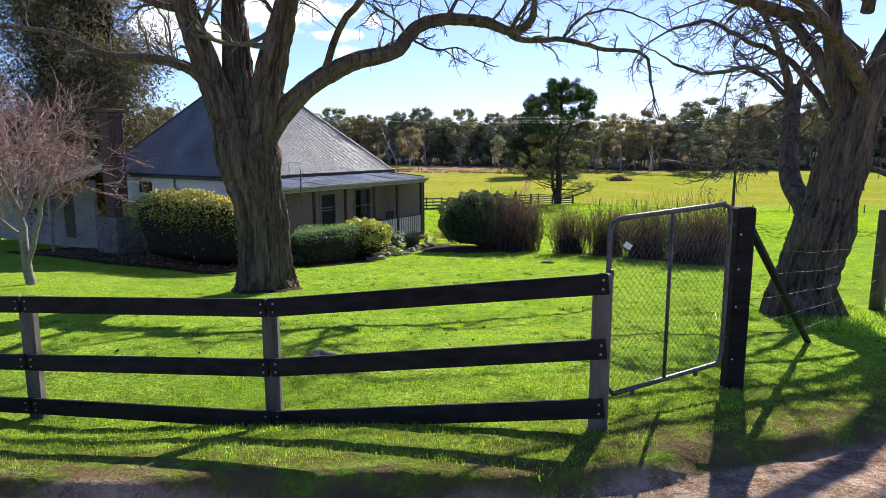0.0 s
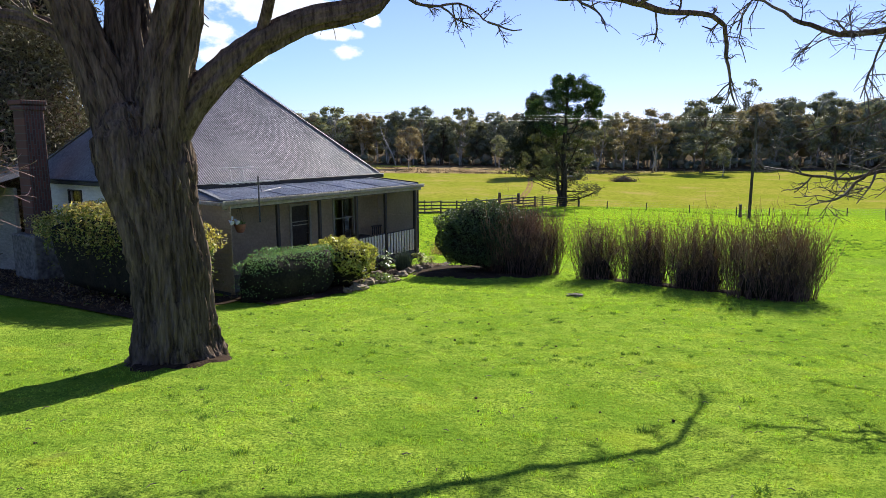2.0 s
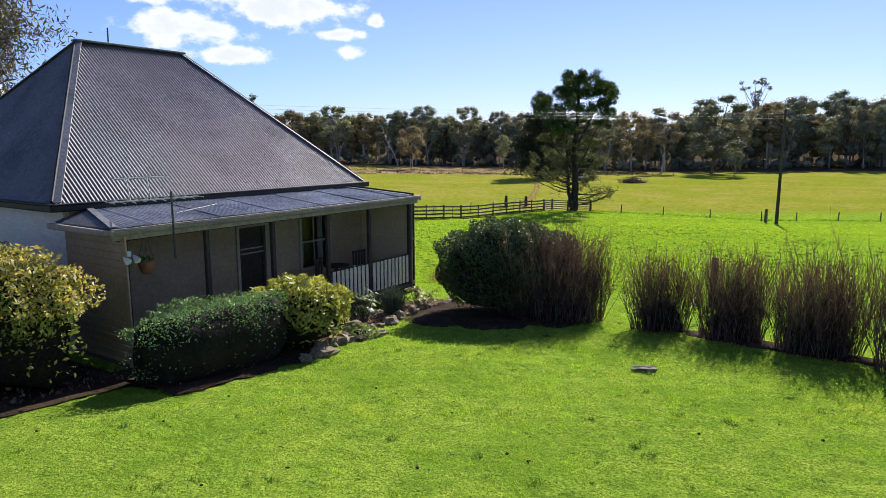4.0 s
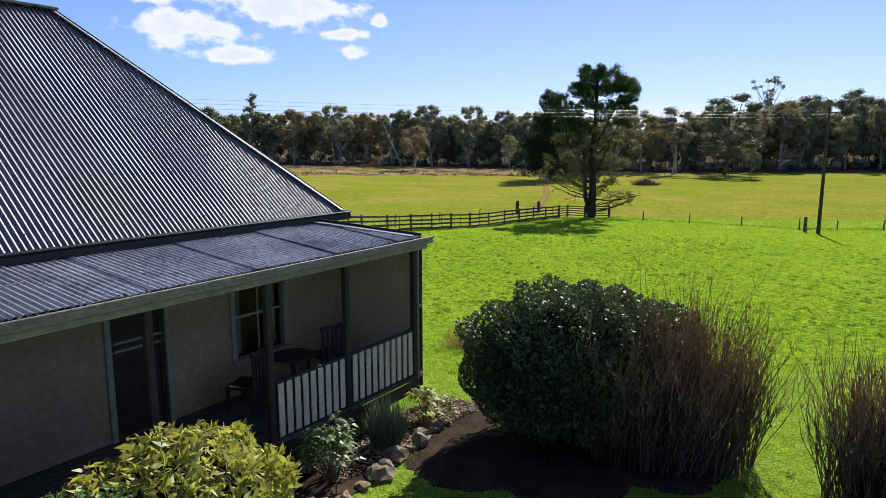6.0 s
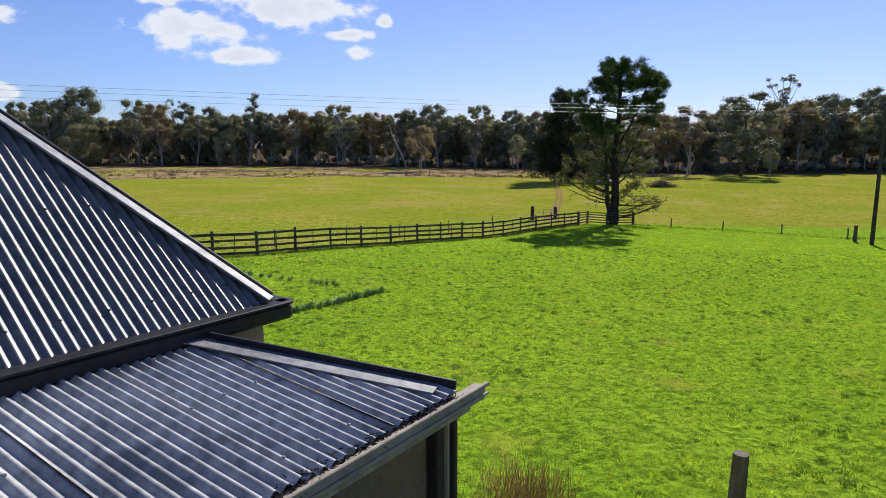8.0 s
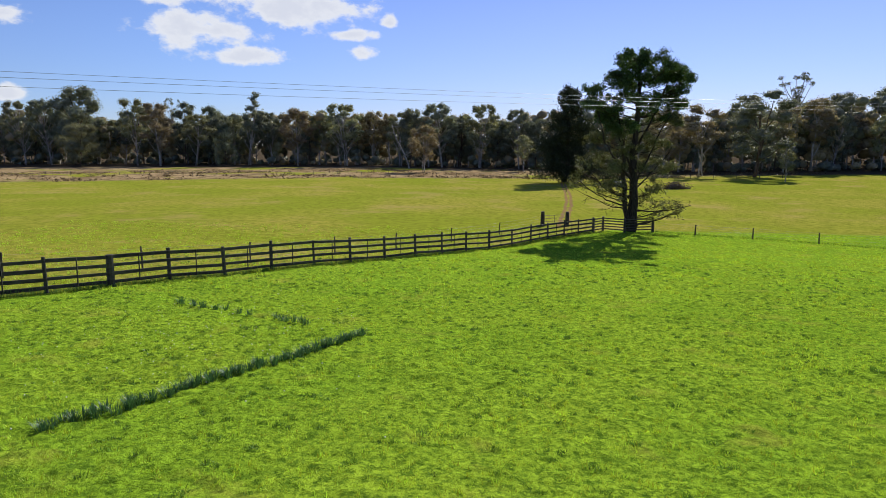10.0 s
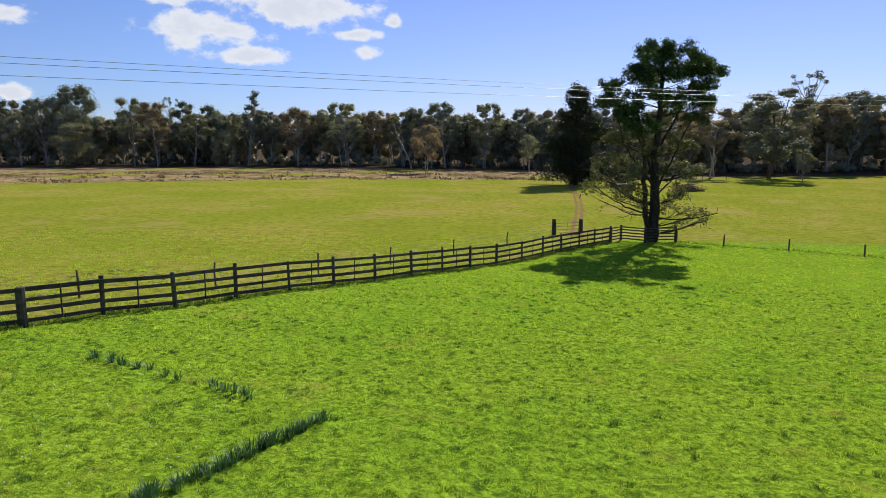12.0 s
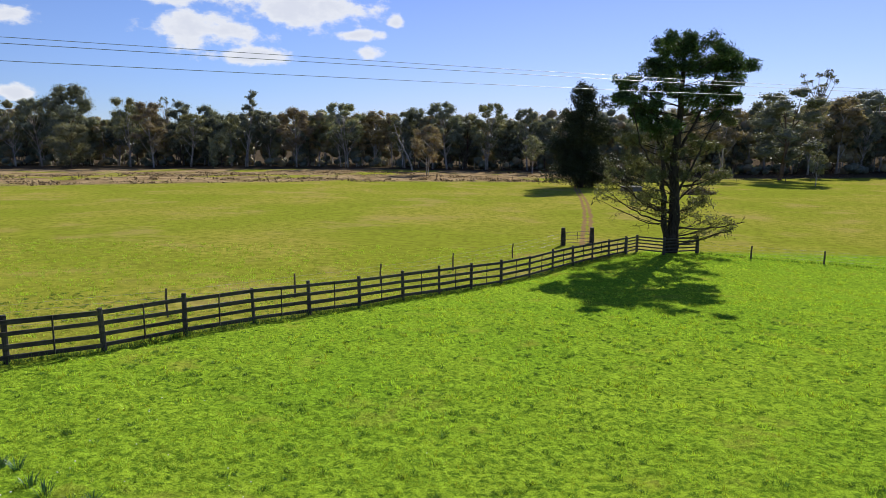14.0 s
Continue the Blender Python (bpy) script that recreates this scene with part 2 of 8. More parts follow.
M = {
    "bark": material("furrowed_bark", (0.195, 0.142, 0.104), (0.036, 0.026, 0.021), 0.95, 6.0, 26.0, 1.0, 16.0, stretch=(1, 1, 0.13), spec=0.1, relief=0.07),
    "pine_bark": material("dark_pine_bark", (0.075, 0.058, 0.046), (0.02, 0.016, 0.014), 0.95, 1.5, 7.0, 0.8, stretch=(1, 1, 0.3), spec=0.1),
    "twig": material("grey_twigs", (0.19, 0.155, 0.13), (0.08, 0.062, 0.052), 0.85, 2.0, 14.0, 0.2, spec=0.25),
    "red_twig": material("red_maple_twigs", (0.36, 0.215, 0.21), (0.20, 0.115, 0.115), 0.7, 2.0, 14.0, 0.1, per_island=0.3, spec=0.3),
    "pale_bark": material("pale_maple_bark", (0.26, 0.22, 0.18), (0.12, 0.10, 0.082), 0.85, 2.0, 14.0, 0.3),
    "stem_brown": material("brown_shrub_stems", (0.19, 0.112, 0.098), (0.055, 0.036, 0.033), 0.75, 1.2, 8.0, 0.1, per_island=0.5, through=0.08, glow=(1.3, 0.9, 0.6, 1), spec=0.12),
    "stem_tan": material("tan_shrub_tips", (0.43, 0.285, 0.20), (0.20, 0.125, 0.10), 0.75, 1.2, 8.0, 0.1, per_island=0.35, through=0.3, glow=(1.3, 1.0, 0.6, 1), spec=0.15),
    "hedge_leaf": material("hedge_leaves", (0.28, 0.30, 0.075), (0.09, 0.125, 0.028), 0.5, 1.5, 9.0, 0.0, per_island=0.5, through=0.22, spec=0.15),
    # gold for the hedge's lit top; the sunlight is in the colour
    "hedge_sunlit": material("sunlit_gold_hedge_leaves", (0.60, 0.48, 0.17), (0.26, 0.26, 0.075), 0.5, 1.2, 6.0, 0.0, per_island=0.4, through=0.35, spec=0.5),
    "box_leaf": material("box_hedge_leaves", (0.24, 0.40, 0.175), (0.085, 0.17, 0.075), 0.36, 2.0, 9.0, 0.0, per_island=0.4, through=0.3, spec=0.15),
    "rhodo_leaf": material("yellow_green_leaves", (0.54, 0.52, 0.15), (0.165, 0.20, 0.05), 0.45, 2.0, 9.0, 0.0, per_island=0.4, through=0.35, spec=0.25),
    "dark_leaf": material("dark_camellia_leaves", (0.10, 0.145, 0.062), (0.038, 0.062, 0.028), 0.46, 2.0, 9.0, 0.0, per_island=0.35, through=0.2, spec=0.3),
    "red_leaf": material("rusty_small_leaves", (0.16, 0.085, 0.065), (0.05, 0.036, 0.03), 0.5, 2.0, 9.0, 0.0, per_island=0.4, through=0.3, spec=0.1),
    "grey_leaf": material("grey_lavender_leaves", (0.20, 0.24, 0.17), (0.11, 0.15, 0.10), 0.7, 2.0, 9.0, 0.0, per_island=0.3, through=0.25),
    "pale_leaf": material("pale_garden_leaves", (0.27, 0.34, 0.15), (0.12, 0.19, 0.06), 0.4, 2.0, 9.0, 0.0, per_island=0.35, through=0.35),
    # near-black: shade inside shrubs put into colour; also serves the gutter's litter
    "core": material("inner_shade_and_litter", (0.028, 0.025, 0.018), (0.010, 0.010, 0.008), 0.95, 3.0, 16.0, 0.6, spec=0.1),
    "pine_leaf": material("pine_needles", (0.085, 0.135, 0.048), (0.035, 0.062, 0.026), 0.6, 0.5, 4.0, 0.0, per_island=0.45, through=0.3, spec=0.12),
    "conifer_leaf": material("blackish_conifer_sprays", (0.058, 0.07, 0.04), (0.026, 0.034, 0.02), 0.6, 0.5, 4.0, 0.0, per_island=0.35, through=0.15, spec=0.1),
    "pine_thin": material("thin_grey_green_needles", (0.17, 0.175, 0.09), (0.08, 0.088, 0.045), 0.6, 0.5, 4.0, 0.0, per_island=0.45, through=0.3, spec=0.12),
    "cypress_leaf": material("dark_cypress_sprays", (0.19, 0.165, 0.10), (0.075, 0.07, 0.046), 0.6, 0.5, 5.0, 0.0, per_island=0.4, through=0.12, spec=0.1),
    "rust_leaf": material("browned_cypress_sprays", (0.26, 0.185, 0.14), (0.115, 0.083, 0.065), 0.7, 0.5, 5.0, 0.0, per_island=0.4, through=0.1, spec=0.1),
    "gum_leaf": material("olive_gum_leaves", (0.328, 0.328, 0.190), (0.215, 0.222, 0.135), 0.6, 0.12, 1.0, 0.0, per_island=0.1, per_object=0.2, through=0.32, spec=0.1),
    "gum_dark": material("dark_gum_leaves", (0.232, 0.250, 0.188), (0.150, 0.166, 0.126), 0.6, 0.12, 1.0, 0.0, per_island=0.1, per_object=0.2, through=0.32, spec=0.1),
    "gum_warm": material("brown_tinged_gum_leaves", (0.365, 0.300, 0.190), (0.235, 0.198, 0.130), 0.6, 0.12, 1.0, 0.0, per_island=0.1, per_object=0.2, through=0.32, spec=0.1),
    "gum_bark": material("pale_gum_bark", (0.52, 0.48, 0.42), (0.22, 0.19, 0.16), 0.8, 0.4, 3.0, 0.3, stretch=(1, 1, 0.3)),
    "iron": material("weathered_dark_corrugated_iron", (0.165, 0.162, 0.158), (0.05, 0.049, 0.048), 0.45, 0.9, 11.0, 0.12, 40.0, metal=0.0, spec=1.0, third=(0.11, 0.108, 0.105)),
    # lighter copy of the roof iron: the low slope's sky reflection in its colour
    "iron_lit": material("lit_verandah_iron", (0.60, 0.595, 0.585), (0.19, 0.188, 0.186), 0.42, 1.1, 10.0, 0.12, 40.0, metal=0.12, spec=1.0, third=(0.31, 0.308, 0.303)),
    "iron_dark": material("dark_painted_roof_flashing", (0.024, 0.024, 0.027), (0.012, 0.012, 0.014), 0.5, 1.5, 12.0, 0.1, spec=0.3),
    "flash": material("grey_ridge_capping", (0.27, 0.275, 0.29), (0.10, 0.103, 0.115), 0.6, 1.3, 12.0, 0.25, metal=0.2),
    "gutter": material("weathered_brown_fascia", (0.385, 0.335, 0.27), (0.225, 0.19, 0.15), 0.55, 1.5, 12.0, 0.1, spec=0.15),
    "board": material("cream_weatherboard", (0.74, 0.70, 0.62), (0.55, 0.51, 0.44), 0.6, 1.2, 18.0, 0.15, stretch=(0.3, 0.3, 1)),
    # darker copy of the weatherboard: the wing's shade is put into its colour
    "board_shade": material("shade_grey_weatherboard", (0.30, 0.27, 0.235), (0.16, 0.14, 0.12), 0.75, 1.5, 16.0, 0.2, stretch=(0.3, 0.3, 1)),
    "board_tan": material("tan_painted_wall", (0.46, 0.345, 0.225), (0.32, 0.235, 0.15), 0.65, 1.0, 14.0, 0.1, spec=0.15),
    "panel_tan": material("tan_sheeted_panel", (0.66, 0.54, 0.38), (0.48, 0.385, 0.265), 0.65, 1.0, 14.0, 0.1, spec=0.15),
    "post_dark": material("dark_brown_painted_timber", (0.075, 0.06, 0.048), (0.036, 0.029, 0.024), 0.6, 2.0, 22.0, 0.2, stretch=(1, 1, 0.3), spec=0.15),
    "baluster": material("pale_painted_balusters", (0.80, 0.73, 0.58), (0.62, 0.55, 0.43), 0.6, 2.0, 16.0, 0.1),
    "trim": material("cream_window_trim", (0.42, 0.37, 0.29), (0.28, 0.245, 0.19), 0.55, 2.0, 16.0, 0.1, spec=0.15),
    "door_dark": material("dark_door_paint", (0.07, 0.055, 0.045), (0.035, 0.028, 0.024), 0.5, 2.0, 16.0, 0.1, spec=0.15),
    "deck": material("grey_verandah_boards", (0.13, 0.115, 0.10), (0.065, 0.057, 0.05), 0.75, 2.0, 16.0, 0.2, stretch=(0.3, 1, 1)),
    "fence_dark": material("black_stained_rail_timber", (0.026, 0.022, 0.020), (0.008, 0.007, 0.007), 0.8, 2.0, 16.0, 0.35, 30.0, stretch=(0.25, 1, 1), spec=0.15),
    "fence_post": material("grey_weathered_post_timber", (0.15, 0.122, 0.094), (0.045, 0.036, 0.029), 0.9, 1.5, 12.0, 0.45, 22.0, stretch=(1, 1, 0.2)),
    "pole_timber": material("dark_weathered_pole_timber", (0.085, 0.072, 0.06), (0.034, 0.029, 0.025), 0.85, 1.5, 12.0, 0.4, stretch=(1, 1, 0.2), spec=0.15),
    "paddock_rail": material("weathered_paddock_rails", (0.082, 0.07, 0.06), (0.02, 0.017, 0.015), 0.85, 1.2, 8.0, 0.4, stretch=(0.3, 0.3, 1)),
    "steel": material("galvanised_gate_tube", (0.13, 0.115, 0.105), (0.035, 0.03, 0.028), 0.45, 4.0, 30.0, 0.1, metal=0.35),
    "steel_dark": material("dull_dark_steel", (0.10, 0.10, 0.105), (0.045, 0.045, 0.05), 0.5, 4.0, 30.0, 0.1, metal=0.6),
    "wire": material("fence_wire", (0.42, 0.41, 0.40), (0.25, 0.24, 0.23), 0.5, 4.0, 30.0, 0.0, metal=0.8),
    "line_wire": material("bright_aluminium_conductor", (0.40, 0.40, 0.41), (0.26, 0.26, 0.27), 0.52, 4.0, 30.0, 0.0, metal=0.9),
    "alloy": material("weathered_aluminium", (0.72, 0.72, 0.73), (0.45, 0.45, 0.46), 0.4, 4.0, 30.0, 0.0, metal=0.5),
    "white": material("white_enamel", (0.80, 0.80, 0.78), (0.66, 0.66, 0.64), 0.4, 5.0, 30.0, 0.05),
    "stone": material("grey_garden_stone", (0.215, 0.18, 0.138), (0.07, 0.058, 0.045), 0.9, 3.0, 18.0, 0.7, 12.0),
    "stone_pale": material("tan_lichened_stone", (0.33, 0.25, 0.155), (0.10, 0.078, 0.052), 0.9, 3.0, 18.0, 0.7, 12.0),
    "stone_wash": material("flaking_limewashed_stone", (0.20, 0.175, 0.15), (0.062, 0.052, 0.044), 0.9, 2.2, 9.0, 0.6, 10.0),
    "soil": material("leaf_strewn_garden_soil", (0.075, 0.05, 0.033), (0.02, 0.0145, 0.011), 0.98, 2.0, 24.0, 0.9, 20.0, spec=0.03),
    "chips": material("wood_chip_mulch", (0.46, 0.33, 0.20), (0.22, 0.145, 0.085), 0.9, 4.0, 30.0, 0.8, 26.0, per_island=0.4),
    "curtain": material("pale_curtain", (0.42, 0.40, 0.36), (0.28, 0.27, 0.24), 0.85, 2.0, 18.0, 0.1, stretch=(6, 6, 1)),
    "terracotta": material("terracotta", (0.42, 0.17, 0.09), (0.27, 0.105, 0.06), 0.8, 3.0, 20.0, 0.2),
    "blade": material("lawn_blades", (0.445, 0.60, 0.078), (0.235, 0.36, 0.044), 0.5, 0.5, 4.0, 0.0, per_island=0.5, through=0.5, glow=(1.1, 1.15, 0.5, 1), spec=0.35),
    "blade_verge": material("verge_blades", (0.34, 0.40, 0.08), (0.13, 0.18, 0.034), 0.5, 0.5, 4.0, 0.0, per_island=0.6, through=0.4, glow=(1.1, 1.15, 0.5, 1), spec=0.3),
    "blade_field": material("paddock_blades", (0.49, 0.62, 0.07), (0.295, 0.40, 0.045), 0.6, 0.3, 2.0, 0.0, per_island=0.5, through=0.45, glow=(1.15, 1.15, 0.5, 1), spec=0.35),
    "tussock": material("dark_tussock_blades", (0.135, 0.25, 0.038), (0.055, 0.12, 0.02), 0.6, 0.5, 4.0, 0.0, per_island=0.4, through=0.3, spec=0.2),
    "daffodil": material("blue_green_daffodil_leaves", (0.075, 0.17, 0.07), (0.035, 0.10, 0.045), 0.45, 1.0, 8.0, 0.0, per_island=0.35, through=0.3),
    "dry": material("dry_grass_stems", (0.42, 0.30, 0.14), (0.25, 0.17, 0.075), 0.8, 0.6, 5.0, 0.0, per_island=0.4, through=0.35, glow=(1.2, 1.0, 0.6, 1)),
    "scrub": material("heathy_scrub", (0.17, 0.115, 0.065), (0.085, 0.062, 0.036), 0.8, 0.3, 2.0, 0.0, per_island=0.45, through=0.2),
    "shed": material("grey_shed_iron", (0.15, 0.15, 0.15), (0.08, 0.08, 0.085), 0.7, 0.5, 4.0, 0.1, metal=0.3),
}


def glass_material():
    m = bpy.data.materials.new("dark_window_glass")
    m.use_nodes = True
    b = m.node_tree.nodes["Principled BSDF"]
    b.inputs["Base Color"].default_value = (0.9, 0.92, 0.92, 1)
    b.inputs["Roughness"].default_value, b.inputs["IOR"].default_value = 0.03, 1.18
    b.inputs["Transmission Weight"].default_value = 1.0
    return m


M["glass"] = glass_material()


def ground_material():
    """Lawn, paddock, dry far grass, wheel tracks and the gravel road, laid out on the plan."""
    m = bpy.data.materials.new("grass_and_gravel_ground")
    m.use_nodes = True
    nt = m.node_tree
    N, L = nt.nodes.new, nt.links.new
    bsdf = nt.nodes["Principled BSDF"]
    co, sep = N("ShaderNodeTexCoord"), N("ShaderNodeSeparateXYZ")
    L(co.outputs["Object"], sep.inputs[0])
    X, Y = sep.outputs[0], sep.outputs[1]

    def noise_at(scale, detail=5.0, rough=0.55):
        n = N("ShaderNodeTexNoise")
        L(co.outputs["Object"], n.inputs["Vector"])
        n.inputs["Scale"].default_value, n.inputs["Detail"].default_value = scale, detail
        n.inputs["Roughness"].default_value = rough
        return n.outputs[0]

    def calc(op, a, b=None):
        n = N("ShaderNodeMath")
        n.operation = op
        for k, v in enumerate((a, b)):
            if v is None:
                continue
            if isinstance(v, (int, float)):
                n.inputs[k].default_value = v
            else:
                L(v, n.inputs[k])
        return n.outputs[0]

    def step(v, lo, hi, soft=True):
        n = N("ShaderNodeMapRange")
        if soft:
            n.interpolation_type = "SMOOTHSTEP"
        L(v, n.inputs[0])
        n.inputs[1].default_value, n.inputs[2].default_value = lo, hi
        return n.outputs[0]

    def mix(f, a, b):
        n = N("ShaderNodeMixRGB")
        L(f, n.inputs[0])
        for k, v in ((1, a), (2, b)):
            if isinstance(v, tuple):
                n.inputs[k].default_value = v + (1,)
            else:
                L(v, n.inputs[k])
        return n.outputs[0]
    wob = calc("SUBTRACT", noise_at(0.35, 6.0), 0.5)
    fine, mid, big = noise_at(30.0, 6.0, 0.7), noise_at(2.2, 5.0), noise_at(0.16, 4.0)
    lawn = mix(step(mid, 0.3, 0.7), (0.225, 0.355, 0.038), (0.365, 0.485, 0.062))
    lawn = mix(step(fine, 0.35, 0.60), (0.075, 0.15, 0.018), lawn)
    lawn = mix(calc("MULTIPLY", step(noise_at(7.0, 6.0, 0.7), 0.52, 0.66), 0.55), lawn, (0.115, 0.215, 0.022))
    lawn = mix(calc("MULTIPLY", step(noise_at(0.9, 6.0), 0.58, 0.72), 0.45), lawn, (0.40, 0.45, 0.04))
    lawn = mix(calc("MULTIPLY", step(noise_at(1.9, 7.0, 0.7), 0.60, 0.70), 0.6), lawn, (0.17, 0.17, 0.045))
    lawn = mix(calc("MULTIPLY", step(noise_at(0.42, 6.0, 0.65), 0.47, 0.64), 0.6), lawn, (0.125, 0.235, 0.02))
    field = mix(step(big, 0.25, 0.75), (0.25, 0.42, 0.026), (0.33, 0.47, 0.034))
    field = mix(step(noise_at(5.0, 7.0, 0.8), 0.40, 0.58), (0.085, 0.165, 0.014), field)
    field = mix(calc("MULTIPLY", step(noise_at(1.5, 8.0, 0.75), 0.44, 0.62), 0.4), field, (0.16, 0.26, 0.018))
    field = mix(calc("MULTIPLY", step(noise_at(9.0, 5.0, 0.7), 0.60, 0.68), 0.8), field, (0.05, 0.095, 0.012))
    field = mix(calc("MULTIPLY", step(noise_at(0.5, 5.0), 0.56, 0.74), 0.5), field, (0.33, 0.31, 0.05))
    rest = mix(step(noise_at(0.05, 4.0), 0.38, 0.62), (0.265, 0.305, 0.03), (0.355, 0.325, 0.055))
    rest = mix(step(noise_at(1.2, 6.0, 0.75), 0.35, 0.62), (0.175, 0.19, 0.022), rest)
    rest = mix(calc("MULTIPLY", step(noise_at(0.10, 7.0, 0.65), 0.53, 0.68), 0.55), rest, (0.37, 0.28, 0.10))
    rest = mix(calc("MULTIPLY", step(noise_at(0.6, 7.0, 0.75), 0.56, 0.66), 0.5), rest, (0.13, 0.16, 0.022))
    tan = mix(step(noise_at(0.12, 6.0), 0.35, 0.65), (0.24, 0.165, 0.085), (0.40, 0.29, 0.155))
    tan = mix(step(noise_at(0.35, 6.0, 0.7), 0.5, 0.62), tan, (0.09, 0.075, 0.035))
    tan = mix(step(noise_at(0.045, 5.0), 0.53, 0.62), tan, rest)
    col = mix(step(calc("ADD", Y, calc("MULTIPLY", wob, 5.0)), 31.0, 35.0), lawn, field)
    # the paddock past the post-and-rail fence is yellower
    past = calc("SUBTRACT", Y, calc("ADD", calc("MULTIPLY", X, 1.31), 86.5))
    col = mix(step(past, -1.0, 2.0), col, rest)
    col = mix(step(Y, 106.0, 109.0), col, rest)
    edge = calc("ADD", calc("ADD", Y, calc("MULTIPLY", X, -0.30)), calc("MULTIPLY", wob, 22.0))
    right = step(X, 40.0, 110.0)
    col = mix(calc("MULTIPLY", step(edge, 226.0, 238.0), calc("SUBTRACT", 1.0, calc("MULTIPLY", right, 0.55))), col, tan)
    # leaf litter on the floor of the wood
    inside = calc("ADD", calc("ADD", Y, calc("MULTIPLY", calc("MINIMUM", calc("MAXIMUM", calc("SUBTRACT", X, 25.0), 0.0), 60.0), 0.667)), calc("MULTIPLY", wob, 12.0))
    col = mix(step(inside, 300.0, 312.0), col, (0.085, 0.065, 0.042))
    # a two-wheel farm track
    mid_x = calc("ADD", calc("MULTIPLY", calc("SUBTRACT", Y, 112.0), 0.155), calc("MULTIPLY", calc("SINE", calc("MULTIPLY", Y, 0.05)), 0.6))
    off = calc("ABSOLUTE", calc("SUBTRACT", calc("SUBTRACT", X, 11.7), mid_x))
    rut = calc("SUBTRACT", 1.0, step(calc("ABSOLUTE", calc("SUBTRACT", calc("ADD", off, calc("MULTIPLY", wob, 1.1)), 0.42)), 0.12, 0.42))
    rut = calc("MULTIPLY", rut, calc("MULTIPLY", step(Y, 106.0, 112.0), calc("SUBTRACT", 1.0, step(Y, 215.0, 235.0))))
    col = mix(calc("MULTIPLY", rut, 0.8), col, (0.25, 0.14, 0.085))
    # the road
    gravel = mix(step(noise_at(5.0, 9.0, 0.75), 0.38, 0.64), (0.21, 0.125, 0.08), (0.52, 0.37, 0.27))
    gravel = mix(step(noise_at(60.0, 3.0), 0.56, 0.66), gravel, (0.50, 0.41, 0.33))
    verge = calc("ADD", calc("ADD", Y, calc("MULTIPLY", calc("MAXIMUM", calc("SUBTRACT", X, 0.6), 0.0), -0.33)), calc("MULTIPLY", wob, 0.5))
    road = calc("SUBTRACT", 1.0, step(verge, 3.68, 3.80))
    worn = calc("MULTIPLY", calc("SUBTRACT", 1.0, step(verge, 3.95, 4.6)), step(noise_at(2.3, 7.0, 0.7), 0.44, 0.54))
    moss = calc("SUBTRACT", 1.0, step(verge, 4.3, 5.4))
    col = mix(calc("MULTIPLY", moss, step(noise_at(3.1, 8.0, 0.75), 0.36, 0.60)), col, (0.115, 0.115, 0.03))
    col = mix(calc("MULTIPLY", worn, 0.8), col, (0.15, 0.095, 0.06))
    col = mix(road, col, gravel)
    L(col, bsdf.inputs["Base Color"])
    bsdf.inputs["Roughness"].default_value = 0.85
    bsdf.inputs["Specular IOR Level"].default_value = 0.0
    bp = N("ShaderNodeBump")
    bp.inputs["Strength"].default_value, bp.inputs["Distance"].default_value = 1.0, 0.13
    hsum = calc("ADD", calc("MULTIPLY", noise_at(12.0, 6.0, 0.75), 0.5), calc("MULTIPLY", noise_at(3.4, 6.0, 0.65), 1.0))
    L(hsum, bp.inputs["Height"])
    L(bp.outputs[0], bsdf.inputs["Normal"])
    return m


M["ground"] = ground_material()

# ---- tools for building ----
rng = np.random.default_rng(7)
rnd = random.Random(11)


